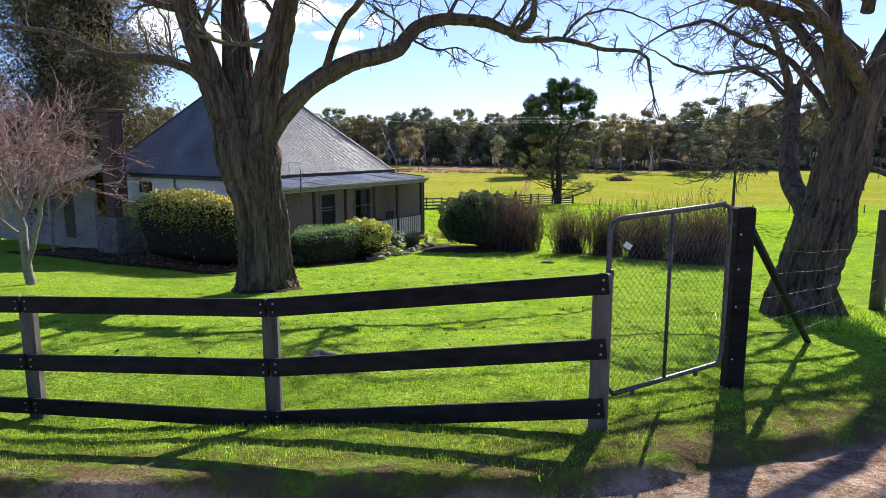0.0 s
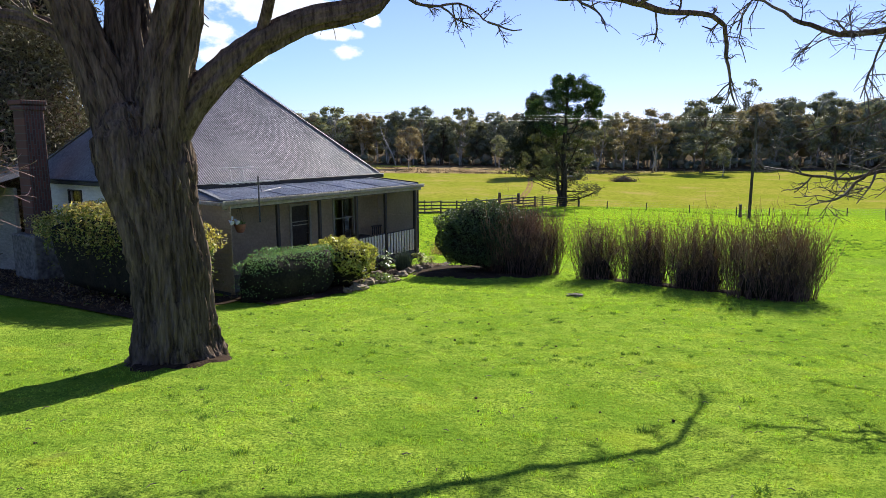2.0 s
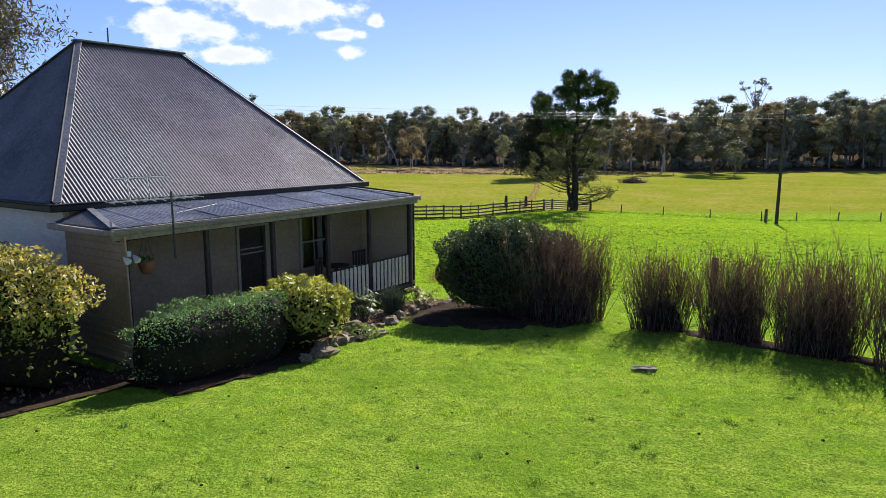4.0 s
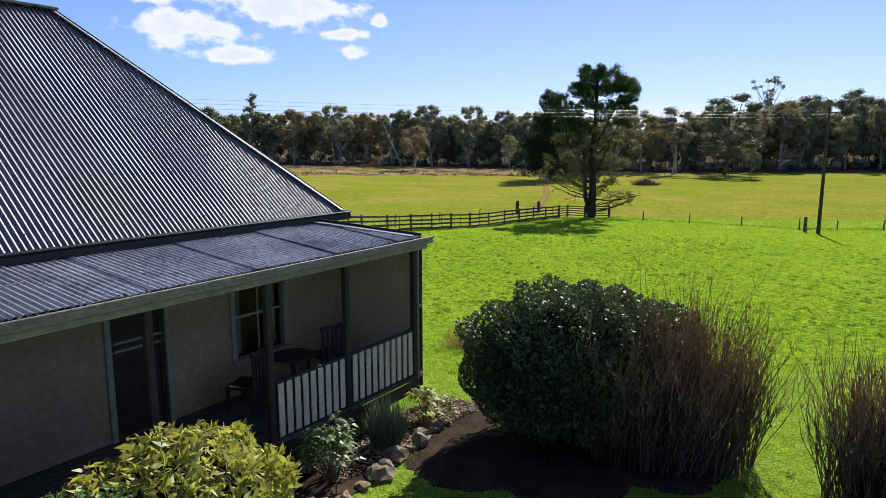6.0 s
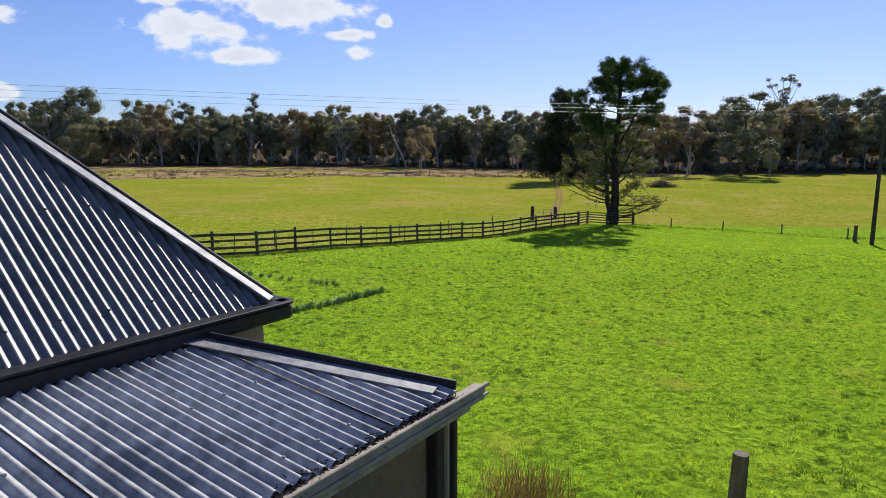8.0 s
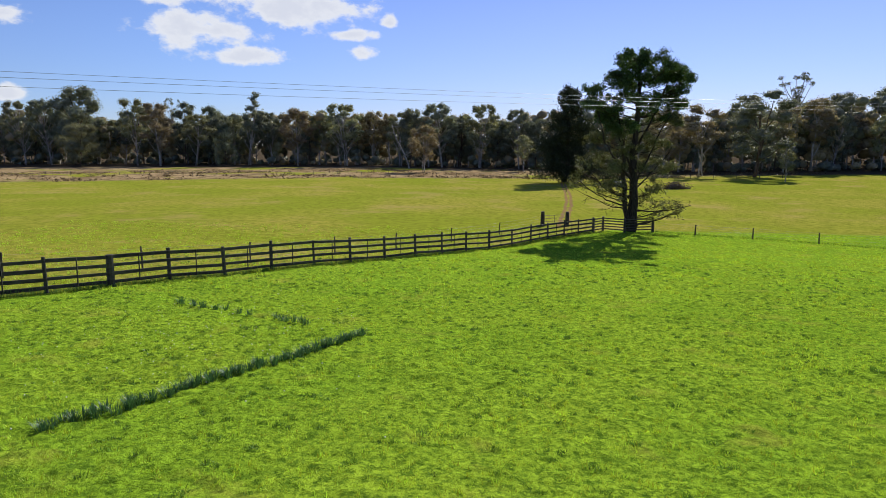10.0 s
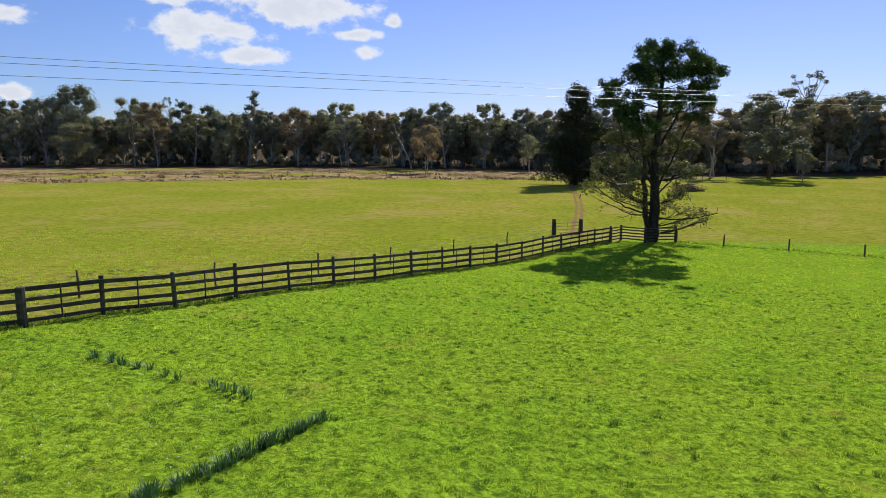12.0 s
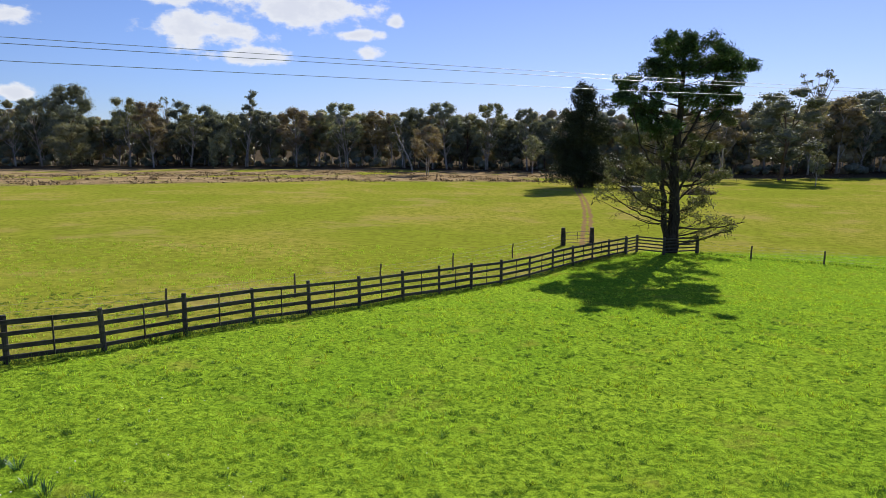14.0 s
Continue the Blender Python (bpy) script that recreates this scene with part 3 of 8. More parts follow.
class Shape:
    """Gathers vertices and faces for one mesh."""

    def __init__(self):
        self.v, self.f, self.n = [], [], 0

    def add(self, verts, faces):
        self.v.extend(tuple(map(float, p)) for p in verts)
        self.f.extend(tuple(i + self.n for i in f) for f in faces)
        self.n += len(verts)
        return self

    def box(self, centre, size, turn=None, chamfer=0.006):
        """A box with chamfered edges."""
        hx, hy, hz = (s / 2 for s in size)
        c = min(chamfer, 0.4 * min(hx, hy, hz))
        verts, at = [], {}
        for sx in (-1, 1):
            for sy in (-1, 1):
                for sz in (-1, 1):
                    for a in range(3):
                        p = [sx * (hx - c), sy * (hy - c), sz * (hz - c)]
                        p[a] += (sx, sy, sz)[a] * c
                        at[sx, sy, sz, a] = len(verts)
                        q = Vector(p)
                        if turn is not None:
                            q = turn @ q
                        verts.append(q + Vector(centre))
        faces = []
        for a in range(3):
            b, d = (a + 1) % 3, (a + 2) % 3
            for s in (-1, 1):
                ring = []
                for sb, sd in ((-1, -1), (1, -1), (1, 1), (-1, 1)):
                    k = [0, 0, 0]
                    k[a], k[b], k[d] = s, sb, sd
                    ring.append(at[(*k, a)])
                faces.append(ring if s > 0 else ring[::-1])
            for sb in (-1, 1):
                for sd in (-1, 1):
                    k0, k1 = [0, 0, 0], [0, 0, 0]
                    k0[a], k1[a] = -1, 1
                    k0[b] = k1[b] = sb
                    k0[d] = k1[d] = sd
                    ring = [at[(*k0, b)], at[(*k1, b)], at[(*k1, d)], at[(*k0, d)]]
                    faces.append(ring if sb * sd > 0 else ring[::-1])
        for sx in (-1, 1):
            for sy in (-1, 1):
                for sz in (-1, 1):
                    ring = [at[sx, sy, sz, 0], at[sx, sy, sz, 1], at[sx, sy, sz, 2]]
                    faces.append(ring if sx * sy * sz > 0 else ring[::-1])
        return self.add(verts, faces)

    def beam(self, p, q, wide, deep, chamfer=0.006):
        """A squared timber from p to q; wide lies level, deep stands."""
        p, q = Vector(p), Vector(q)
        d = q - p
        x = d.normalized()
        up = Vector((0, 0, 1)) if abs(x.z) < 0.95 else Vector((0, 1, 0))
        y = up.cross(x).normalized()
        z = x.cross(y)
        return self.box((p + q) / 2, (d.length, wide, deep), Matrix((x, y, z)).transposed(), chamfer)

    def tube(self, pts, radii, sides=8, rough=0.0, seed=0.0):
        """A round, tapering limb through the points."""
        pts = [Vector(p) for p in pts]
        verts, faces = [], []
        last = None
        for i, p in enumerate(pts):
            d = (pts[min(i + 1, len(pts) - 1)] - pts[max(i - 1, 0)])
            d = d.normalized() if d.length > 1e-9 else Vector((0, 0, 1))
            if last is None:
                x = d.orthogonal().normalized()
            else:
                x = last - d * last.dot(d)
                x = x.normalized() if x.length > 1e-6 else d.orthogonal().normalized()
            last, y = x, d.cross(x)
            r = radii[i] if hasattr(radii, "__len__") else radii
            for k in range(sides):
                a = 2 * math.pi * k / sides
                rr = r
                if rough:
                    rr *= 1 + rough * (math.sin(a * 5 + seed + i * 0.13) * 0.5 + math.sin(a * 9 + 2 * seed - i * 0.21) * 0.35
                                       + noise.noise((math.cos(a) * 2 + seed, math.sin(a) * 2, i * 0.5)) * 0.8)
                verts.append(p + (x * math.cos(a) + y * math.sin(a)) * rr)
        for i in range(len(pts) - 1):
            for k in range(sides):
                k2 = (k + 1) % sides
                faces.append((i * sides + k, i * sides + k2, (i + 1) * sides + k2, (i + 1) * sides + k))
        faces.append(tuple(range(sides))[::-1])
        faces.append(tuple((len(pts) - 1) * sides + k for k in range(sides)))
        return self.add(verts, faces)

    def furrowed(self, pts, radii, sides, seed, deep):
        """A trunk whose bark stands in long broken ridges."""
        pts = [Vector(p) for p in pts]
        verts, faces, x = [], [], Vector((1, 0, 0))
        for i, p in enumerate(pts):
            d = (pts[min(i + 1, len(pts) - 1)] - pts[max(i - 1, 0)]).normalized()
            x = (x - d * x.dot(d)).normalized()
            y = d.cross(x)
            for k in range(sides):
                a = 2 * math.pi * k / sides
                w = noise.noise((math.cos(a) * 2.2 + seed, math.sin(a) * 2.2, p.z * 0.35))
                b = a + 0.25 * noise.noise((p.z * 0.8, a, seed))
                f = radii[i] / 0.5
                n1 = noise.noise((math.cos(b) * 5.5 * f + seed, math.sin(b) * 5.5 * f, p.z * 0.75))
                n2 = noise.noise((math.cos(b) * 11 * f, math.sin(b) * 11 * f + seed, p.z * 1.7))
                r = radii[i] * (1 + 0.16 * w) + deep * (0.55 - 2.2 * abs(n1)) + deep * 0.5 * (0.3 - 1.3 * abs(n2))
                verts.append(p + (x * math.cos(a) + y * math.sin(a)) * r)
        for i in range(len(pts) - 1):
            for k in range(sides):
                k2 = (k + 1) % sides
                faces.append((i * sides + k, i * sides + k2, (i + 1) * sides + k2, (i + 1) * sides + k))
        faces.append(tuple((len(pts) - 1) * sides + k for k in range(sides)))
        return self.add(verts, faces)

    def blob(self, centre, size, lump=0.2, rows=9, cols=14, seed=0.0, squash=1.0):
        """A lumpy closed form."""
        verts, faces = [], []
        for i in range(rows + 1):
            t = math.pi * i / rows
            for k in range(cols):
                a = 2 * math.pi * k / cols
                d = Vector((math.sin(t) * math.cos(a), math.sin(t) * math.sin(a), math.cos(t)))
                r = 1 + lump * 2 * noise.noise(d * 1.7 + Vector((seed, seed * 0.7, 0)))
                e = [math.copysign(abs(c) ** squash, c) for c in d]
                verts.append((centre[0] + e[0] * size[0] * r, centre[1] + e[1] * size[1] * r, centre[2] + e[2] * size[2] * r))
        for i in range(rows):
            for k in range(cols):
                k2 = (k + 1) % cols
                faces.append((i * cols + k, (i + 1) * cols + k, (i + 1) * cols + k2, i * cols + k2))
        return self.add(verts, faces)

    def mesh(self, name, mat, smooth=False):
        me = bpy.data.meshes.new(name)
        me.from_pydata(self.v, [], self.f)
        if mat:
            me.materials.append(mat)
        if smooth:
            me.polygons.foreach_set("use_smooth", [True] * len(me.polygons))
        me.update()
        return me


def thing(name, at=(0, 0, 0), label="", category="", group="", kind=""):
    ob = new(name)
    ob.location = at
    ob.empty_display_size = 0.2
    return tagged(ob, label, category, group, kind)


def part(name, shape, mat, parent, label="", smooth=False):
    """One mesh under a thing or a part; the shape's points are in the thing's own space."""
    me = shape if isinstance(shape, bpy.types.Mesh) else shape.mesh(name, mat, smooth)
    ob = new(name, me)
    ob.parent = parent
    return tagged(ob, label)


def solo(name, shape, mat, label="", category="", group="", kind="", smooth=False):
    """A thing that is one mesh."""
    me = shape if isinstance(shape, bpy.types.Mesh) else shape.mesh(name, mat, smooth)
    return tagged(new(name, me), label, category, group, kind)


def fast_mesh(name, verts, faces, mat):
    """A mesh from arrays; all faces have the same number of corners."""
    me = bpy.data.meshes.new(name)
    nv, (nf, k) = len(verts), faces.shape
    me.vertices.add(nv)
    me.vertices.foreach_set("co", np.ascontiguousarray(verts, dtype=np.float32).ravel())
    me.loops.add(nf * k)
    me.loops.foreach_set("vertex_index", np.ascontiguousarray(faces, dtype=np.int32).ravel())
    me.polygons.add(nf)
    me.polygons.foreach_set("loop_start", np.arange(0, nf * k, k, dtype=np.int32))
    me.polygons.foreach_set("loop_total", np.full(nf, k, dtype=np.int32))
    me.materials.append(mat)
    me.update(calc_edges=True)
    me.validate()
    return me


def leaf_mesh(name, centres, length, width, mat, droop=0.0, spread=1.0):
    """One pointed leaf of two folded halves at every centre, turned at random."""
    n = len(centres)
    c = np.asarray(centres, dtype=np.float64)
    d = rng.normal(size=(n, 3)) * (1, 1, spread)
    d[:, 2] -= droop
    d /= np.linalg.norm(d, axis=1)[:, None]
    o = np.cross(d, rng.normal(size=(n, 3)))
    o /= np.linalg.norm(o, axis=1)[:, None]
    up = np.cross(d, o)
    s = rng.uniform(0.65, 1.35, n)[:, None]
    a, tip = c - d * s * length / 2, c + d * s * length / 2
    left = c + o * s * width / 2 + up * s * width * 0.15 - d * s * length * 0.05
    right = c - o * s * width / 2 + up * s * width * 0.15 - d * s * length * 0.05
    verts = np.stack([a, left, tip, right], 1).reshape(-1, 3)
    faces = np.arange(4 * n).reshape(n, 4)
    return fast_mesh(name, verts, faces, mat)


GROUND = [(-90, 3.4), (-10, 2.5), (0, 2.3), (5, 2.05), (9, 1.4), (13, 0.88), (17.2, 0.42), (23, -0.1), (30, -0.6), (41, -1.38), (49, -2.05),
          (59.5, -2.70), (68, -3.26), (74, -3.68), (90, -4.9), (105, -5.25), (130, -5.7), (170, -6.1), (240, -6.4), (320, -6.5), (1500, -6.5)]
_ys = np.arange(-90, 1500, 0.5)
_zs = np.interp(_ys, [a for a, b in GROUND], [b for a, b in GROUND])
_k = np.exp(-0.5 * (np.arange(-12, 13) / 4.0) ** 2)
_zs = np.convolve(np.pad(_zs, 12, mode="edge"), _k / _k.sum(), mode="valid")


def ground_array(x, y):
    x, y = np.asarray(x, float), np.asarray(y, float)
    z = np.interp(y, _ys, _zs)
    k = np.clip((y - 30) / 30, 0, 1)
    z = z - 0.02 * k * k * (3 - 2 * k) * np.clip(x, -40, 45)
    # shallow dip along the front fence
    z = z - 0.38 * np.exp(-((x + 3.6) / 2.9) ** 2 - ((y - 5.7) / 1.4) ** 2)
    # a worn bank where the verge drops to the road
    k = np.clip((3.80 - (y - 0.33 * np.maximum(x - 0.6, 0) + 0.05 * np.sin(x * 2.1) + 0.04 * np.sin(x * 5.3 + 1))) / 0.12, 0, 1)
    z = z - 0.14 * k * k * (3 - 2 * k)
    # wooded rise far to the right, and a low one behind
    z = z + 16 * np.exp(-((x - 300) / 150) ** 2 - ((y - 470) / 120) ** 2)
    return z + 0.035 * np.sin(x * 0.9 + 1.3 * np.sin(y * 0.5)) * np.sin(y * 0.7 + 0.6) * np.clip(y / 6, 0, 1)


def ground_z(x, y):
    return float(ground_array(x, y))


def on_ground(x, y, dz=0.0):
    return Vector((x, y, ground_z(x, y) + dz))


HOUSE_AT, HOUSE_TURN = Vector((-0.87, 30.37, 0.0)), 56.5
HOUSE_M = Matrix.Translation(HOUSE_AT) @ Matrix.Rotation(radians(HOUSE_TURN), 4, "Z")


def by_house(u, v, z=None):
    """From the house's own axes (along the verandah, into the house) to the world."""
    p = HOUSE_M @ Vector((u, v, 0))
    return Vector((p.x, p.y, ground_z(p.x, p.y) if z is None else z))

# ---- ground ----
_lattice = np.random.default_rng(3).random((256, 256))


def soft_noise(x, y):
    """Smooth noise from 0 to 1 on a lattice of unit squares."""
    i, j = np.floor(x).astype(int), np.floor(y).astype(int)
    fx, fy = x - i, y - j
    fx, fy = fx * fx * (3 - 2 * fx), fy * fy * (3 - 2 * fy)
    a, b = _lattice[i % 256, j % 256], _lattice[(i + 1) % 256, j % 256]
    c, d = _lattice[i % 256, (j + 1) % 256], _lattice[(i + 1) % 256, (j + 1) % 256]
    return (a * (1 - fx) + b * fx) * (1 - fy) + (c * (1 - fx) + d * fx) * fy


def sward(x, y):
    """The tufty relief of grazed grass, in metres; the lawn is smoother and the road bare."""
    n = 0.45 * soft_noise(x * 2.7, y * 2.7) + 0.45 * soft_noise(x * 5.3 + 7, y * 5.3 + 3) + 0.25 * soft_noise(x * 1.1 + 20, y * 1.1 + 9)
    patch = 0.35 + 0.65 * soft_noise(x * 0.28 + 5, y * 0.28 + 31)
    k = np.clip((y - 30) / 5, 0, 1)
    deep = (0.030 + 0.070 * k * patch) * np.clip((y - 3.5) / 1.5, 0.15, 1)
    return deep * (np.abs(n - 0.57) * 3.2 - 0.45)


def make_ground():
    def lines(dense, lo, hi):
        a = list(dense)
        s = a[1] - a[0]
        x = a[0]
        while x > lo:
            s *= 1.22
            x -= s
            a.insert(0, x)
        s = a[-1] - a[-2]
        x = a[-1]
        while x < hi:
            s *= 1.16
            x += s
            a.append(x)
        return np.array(a)
    xs = lines(np.arange(-17, 17.01, 0.125), -1500, 1500)
    ys = lines(np.concatenate([np.arange(-6, 3, 0.5), np.arange(3, 4.6, 0.05), np.arange(4.6, 16, 0.11), np.arange(16, 33, 0.16), np.arange(33, 66, 0.11), np.arange(66, 92, 0.3)]), -400, 2200)
    gx, gy = np.meshgrid(xs, ys)
    near = (np.abs(gx) < 19) & (gy > 2) & (gy < 94)
    z = ground_array(gx, gy) + np.where(near, sward(gx, gy), 0)
    verts = np.stack([gx, gy, z], -1).reshape(-1, 3)
    nx, ny = len(xs), len(ys)
    i, j = np.meshgrid(np.arange(nx - 1), np.arange(ny - 1))
    a = (j * nx + i).ravel()
    me = fast_mesh("ground", verts, np.stack([a, a + 1, a + nx + 1, a + nx], 1), M["ground"])
    me.polygons.foreach_set("use_smooth", [True] * len(me.polygons))
    tagged(new("ground", me), "grassy lawn and paddock sloping away from a gravel road", "ground", kind="structure")


make_ground()

# ---- the house ----
house = thing("farmhouse", label="old weatherboard farmhouse with a steep corrugated iron hip roof", category="house")
house.matrix_world = HOUSE_M
EAVE, RIDGE = 2.92, 6.70
U0, U1, V0, V1 = -9.2, -0.15, 2.06, 11.12
RU0, RU1, RV = -6.12, -3.12, 6.57
PITCH = 0.0832


def corrugated(origin, along, up, s0, s1, low, top, depth=0.016, rows=3, pitch=PITCH):
    """A corrugated sheet: from s0 to s1 along the eave, from low(s) to top(s) up the slope."""
    o, a, u = Vector(origin), Vector(along).normalized(), Vector(up).normalized()
    n = a.cross(u).normalized()
    if n.z < 0:
        n = -n
    per = 8
    count = max(2, int(round((s1 - s0) / pitch * per)))
    sh, verts, faces = Shape(), [], []
    for k in range(count + 1):
        s = s0 + (s1 - s0) * k / count
        h = depth * math.cos(2 * math.pi * s / pitch)
        b, t = low(s), max(low(s) + 0.002, top(s))
        for r in range(rows + 1):
            verts.append(o + a * s + u * (b + (t - b) * r / rows) + n * h)
    for k in range(count):
        for r in range(rows):
            p = k * (rows + 1) + r
            faces.append((p, p + rows + 1, p + rows + 2, p + 1))
    return sh.add(verts, faces)


def make_roof():
    roof = part("roof", Shape().beam((RU0 - 0.1, RV, RIDGE + 0.02), (RU1 + 0.1, RV, RIDGE + 0.02), 0.30, 0.05, 0.02), M["flash"], house, "grey metal ridge capping over corrugated sheets")
    z = RIDGE - EAVE
    faces = (
        ((U0, V0, EAVE), (1, 0, 0), (0, RV - V0, z), U1 - U0, RU0 - U0, U1 - RU1),
        ((U1, V1, EAVE), (-1, 0, 0), (0, RV - V1, z), U1 - U0, U1 - RU1, RU0 - U0),
        ((U0, V1, EAVE), (0, -1, 0), (RU0 - U0, 0, z), V1 - V0, V1 - RV, RV - V0),
        ((U1, V0, EAVE), (0, 1, 0), (RU1 - U1, 0, z), V1 - V0, RV - V0, V1 - RV),
    )
    for origin, along, up, width, left, right in faces:
        full = Vector(up).length

        def top(s, width=width, left=left, right=right, full=full):
            return max(0.0, min(full, full * s / left, full * (width - s) / right))
        sheets = int(width / (PITCH * 9)) + 1
        for k in range(sheets):
            s0, s1 = k * PITCH * 9, min(width, (k + 1) * PITCH * 9 + 0.02)
            if s1 - s0 < 0.05:
                continue
            o = Vector(origin) + Vector((0, 0, 0.004 * (k % 2) + rnd.uniform(0, 0.003)))
            part("roof_sheet", corrugated(o, along, up, s0, s1, lambda s: -0.07, top, 0.0122), M["iron"], roof, smooth=True)
    for a, b in (((U0, V0), (RU0, RV)), ((U1, V0), (RU1, RV)), ((U0, V1), (RU0, RV)), ((U1, V1), (RU1, RV))):
        p, q = Vector((*a, EAVE + 0.02)), Vector((*b, RIDGE + 0.03))
        out = (Vector((*a, 0)) - Vector(((U0 + U1) / 2, RV, 0))).normalized()
        side = Vector((-out.y, out.x, 0)) * (1 if a == (U1, V0) else -1)
        part("hip_capping", Shape().beam(p - side * 0.03, q - side * 0.03, 0.14, 0.022, 0.01), M["flash"], roof)
        part("hip_roll", Shape().tube([p + side * 0.065 + Vector((0, 0, 0.012)), q + side * 0.065 + Vector((0, 0, 0.012))], 0.032, 8), M["iron_dark"], roof)
    # gutters round the main roof
    for p, q in (((U0 - 0.1, V0 - 0.07), (U1 + 0.12, V0 - 0.07)), ((U1 + 0.09, V0 - 0.1), (U1 + 0.09, V1 + 0.1)),
                 ((U0 - 0.09, V0 - 0.1), (U0 - 0.09, V1 + 0.1)), ((U0 - 0.1, V1 + 0.09), (U1 + 0.1, V1 + 0.09))):
        sh = Shape().beam((*p, EAVE - 0.09), (*q, EAVE - 0.09), 0.13, 0.13, 0.02)
        part("gutter", sh, M["iron_dark"], roof, "dark painted quad gutter")
        part("gutter_lip", Shape().beam((*p, EAVE - 0.012), (*q, EAVE - 0.012), 0.15, 0.025, 0.008), M["iron_dark"], roof)
    # screw heads along the eaves
    sh = Shape()
    up = Vector((0, RV - V0, z)).normalized()
    for k in range(int((U1 - U0) / PITCH / 4)):
        for d in (0.25, 1.3):
            s = (k * 4 + 1) * PITCH
            if d < (Vector((0, RV - V0, z)).length * min(s / (RU0 - U0), (U1 - U0 - s) / (U1 - RU1))) - 0.1:
                p = Vector((U0 + s, V0, EAVE)) + up * d + Vector((0, -0.6, 0.75)) * 0.016
                sh.box(p, (0.02, 0.02, 0.014), None, 0.004)
    tagged(part("roof_screws", sh, M["steel_dark"], roof), kind="stuff")
    mast = Shape().tube([(-5.3, RV, RIDGE), (-5.29, RV, RIDGE + 0.45)], 0.02, 6)
    part("flue", mast, M["steel_dark"], roof)


make_roof()
VF = 0.11                   # front edge of the verandah
VZ0, VZ1 = 2.575, 2.785      # verandah roof, at the gutter and at the wall


def make_verandah():
    roof = part("verandah_roof", Shape().beam((U0 + 0.5, 2.06, VZ1 + 0.03), (-0.98, 2.06, VZ1 + 0.03), 0.10, 0.05, 0.01), M["iron_dark"], house, "low corrugated iron verandah roof")
    up = Vector((0, 2.1 - VF, VZ1 - VZ0))
    full = up.length
    width = 8.93

    def top(s):
        return max(0.0, min(full, full * (s + 0.02) / 0.62, full * (width - s) / 0.68))
    k, s0 = 0, 0.0
    while s0 < width - 0.05:
        s1 = min(width, s0 + PITCH * 9 + 0.03)
        o = Vector((-9.2, VF + rnd.uniform(-0.012, 0.012), VZ0 + 0.006 * (k % 2) + rnd.uniform(0, 0.005)))
        part("roof_sheet", corrugated(o, (1, 0, rnd.uniform(-0.0012, 0.0012)), up, s0, s1, lambda s: -0.05, top, 0.0150, 4), M["iron_lit"], roof, smooth=True)
        s0 += PITCH * 9
        k += 1
    side = Vector((0.62, 0, VZ1 - VZ0))
    part("roof_sheet", corrugated((-9.2, 2.08, VZ0), (0, -1, 0), side, 0.0, 1.95, lambda s: -0.03,
                                  lambda s: side.length * (1.98 - s) / 2.0), M["iron"], roof, smooth=True)
    part("hip_capping", Shape().beam((-9.18, VF, VZ0 + 0.02), (-8.58, 2.06, VZ1 + 0.02), 0.14, 0.025, 0.01), M["flash"], roof)
    part("barge", Shape().beam((-0.24, VF - 0.02, VZ0 + 0.025), (-0.93, 2.02, VZ1 + 0.03), 0.03, 0.09, 0.008), M["iron_dark"], roof, "dark turned-up edge of the verandah roof")
    part("flashing", Shape().beam((-0.36, VF + 0.06, VZ0 + 0.035), (-1.03, 2.02, VZ1 + 0.03), 0.20, 0.010, 0.004), M["flash"], roof)
    # screw heads in rows across the sheets
    sh = Shape()
    for k in range(int(width / PITCH / 3)):
        for d in (0.16, 0.98, 1.75):
            s = (k * 3 + 1) * PITCH + rnd.uniform(-0.004, 0.004)
            if d < top(s) - 0.1:
                sh.box(Vector((-9.2 + s, VF, VZ0 + 0.019)) + up.normalized() * (d + rnd.uniform(-0.015, 0.015)), (0.018, 0.018, 0.012), None, 0.004)
    tagged(part("roof_screws", sh, M["flash"], roof), kind="stuff")
    # gutter, fascia, beam
    g = Shape().beam((-9.3, VF - 0.055, VZ0 - 0.075), (0.02, VF - 0.055, VZ0 - 0.075), 0.11, 0.11, 0.02)
    part("gutter_lip", Shape().beam((-9.3, VF - 0.115, VZ0 - 0.012), (0.03, VF - 0.115, VZ0 - 0.012), 0.03, 0.03, 0.01), M["gutter"], roof)
    part("gutter_bead", Shape().beam((-9.3, VF - 0.117, VZ0 - 0.08), (0.03, VF - 0.117, VZ0 - 0.08), 0.02, 0.02, 0.006), M["gutter"], roof)
    part("gutter", Shape().beam((-9.29, VF, VZ0 - 0.08), (-9.29, 2.2, VZ0 - 0.08), 0.11, 0.11, 0.02), M["gutter"], roof)
    part("gutter", g, M["gutter"], roof, "weathered brown gutter with leaf litter in it")
    trash = Shape()
    for _ in range(1700):
        u = rnd.uniform(-9.2, -0.25)
        lump = 0.5 + 0.5 * math.sin(u * 3.1) * math.sin(u * 7.7 + 1)
        p = Vector((u, VF + rnd.uniform(-0.10, -0.02 + 0.07 * lump), VZ0 + rnd.uniform(-0.015, 0.012)))
        d = Vector((rnd.uniform(-1, 1), rnd.uniform(-0.6, 0.6), rnd.uniform(-0.2, 0.15))).normalized() * rnd.uniform(0.02, 0.06)
        trash.tube([p, p + d], [0.004, 0.002], 3)
    tagged(part("gutter_litter", trash, M["core"], roof), kind="stuff")
    part("fascia", Shape().beam((-9.25, VF + 0.01, VZ0 - 0.16), (-0.03, VF + 0.01, VZ0 - 0.16), 0.03, 0.14, 0.006), M["gutter"], roof)
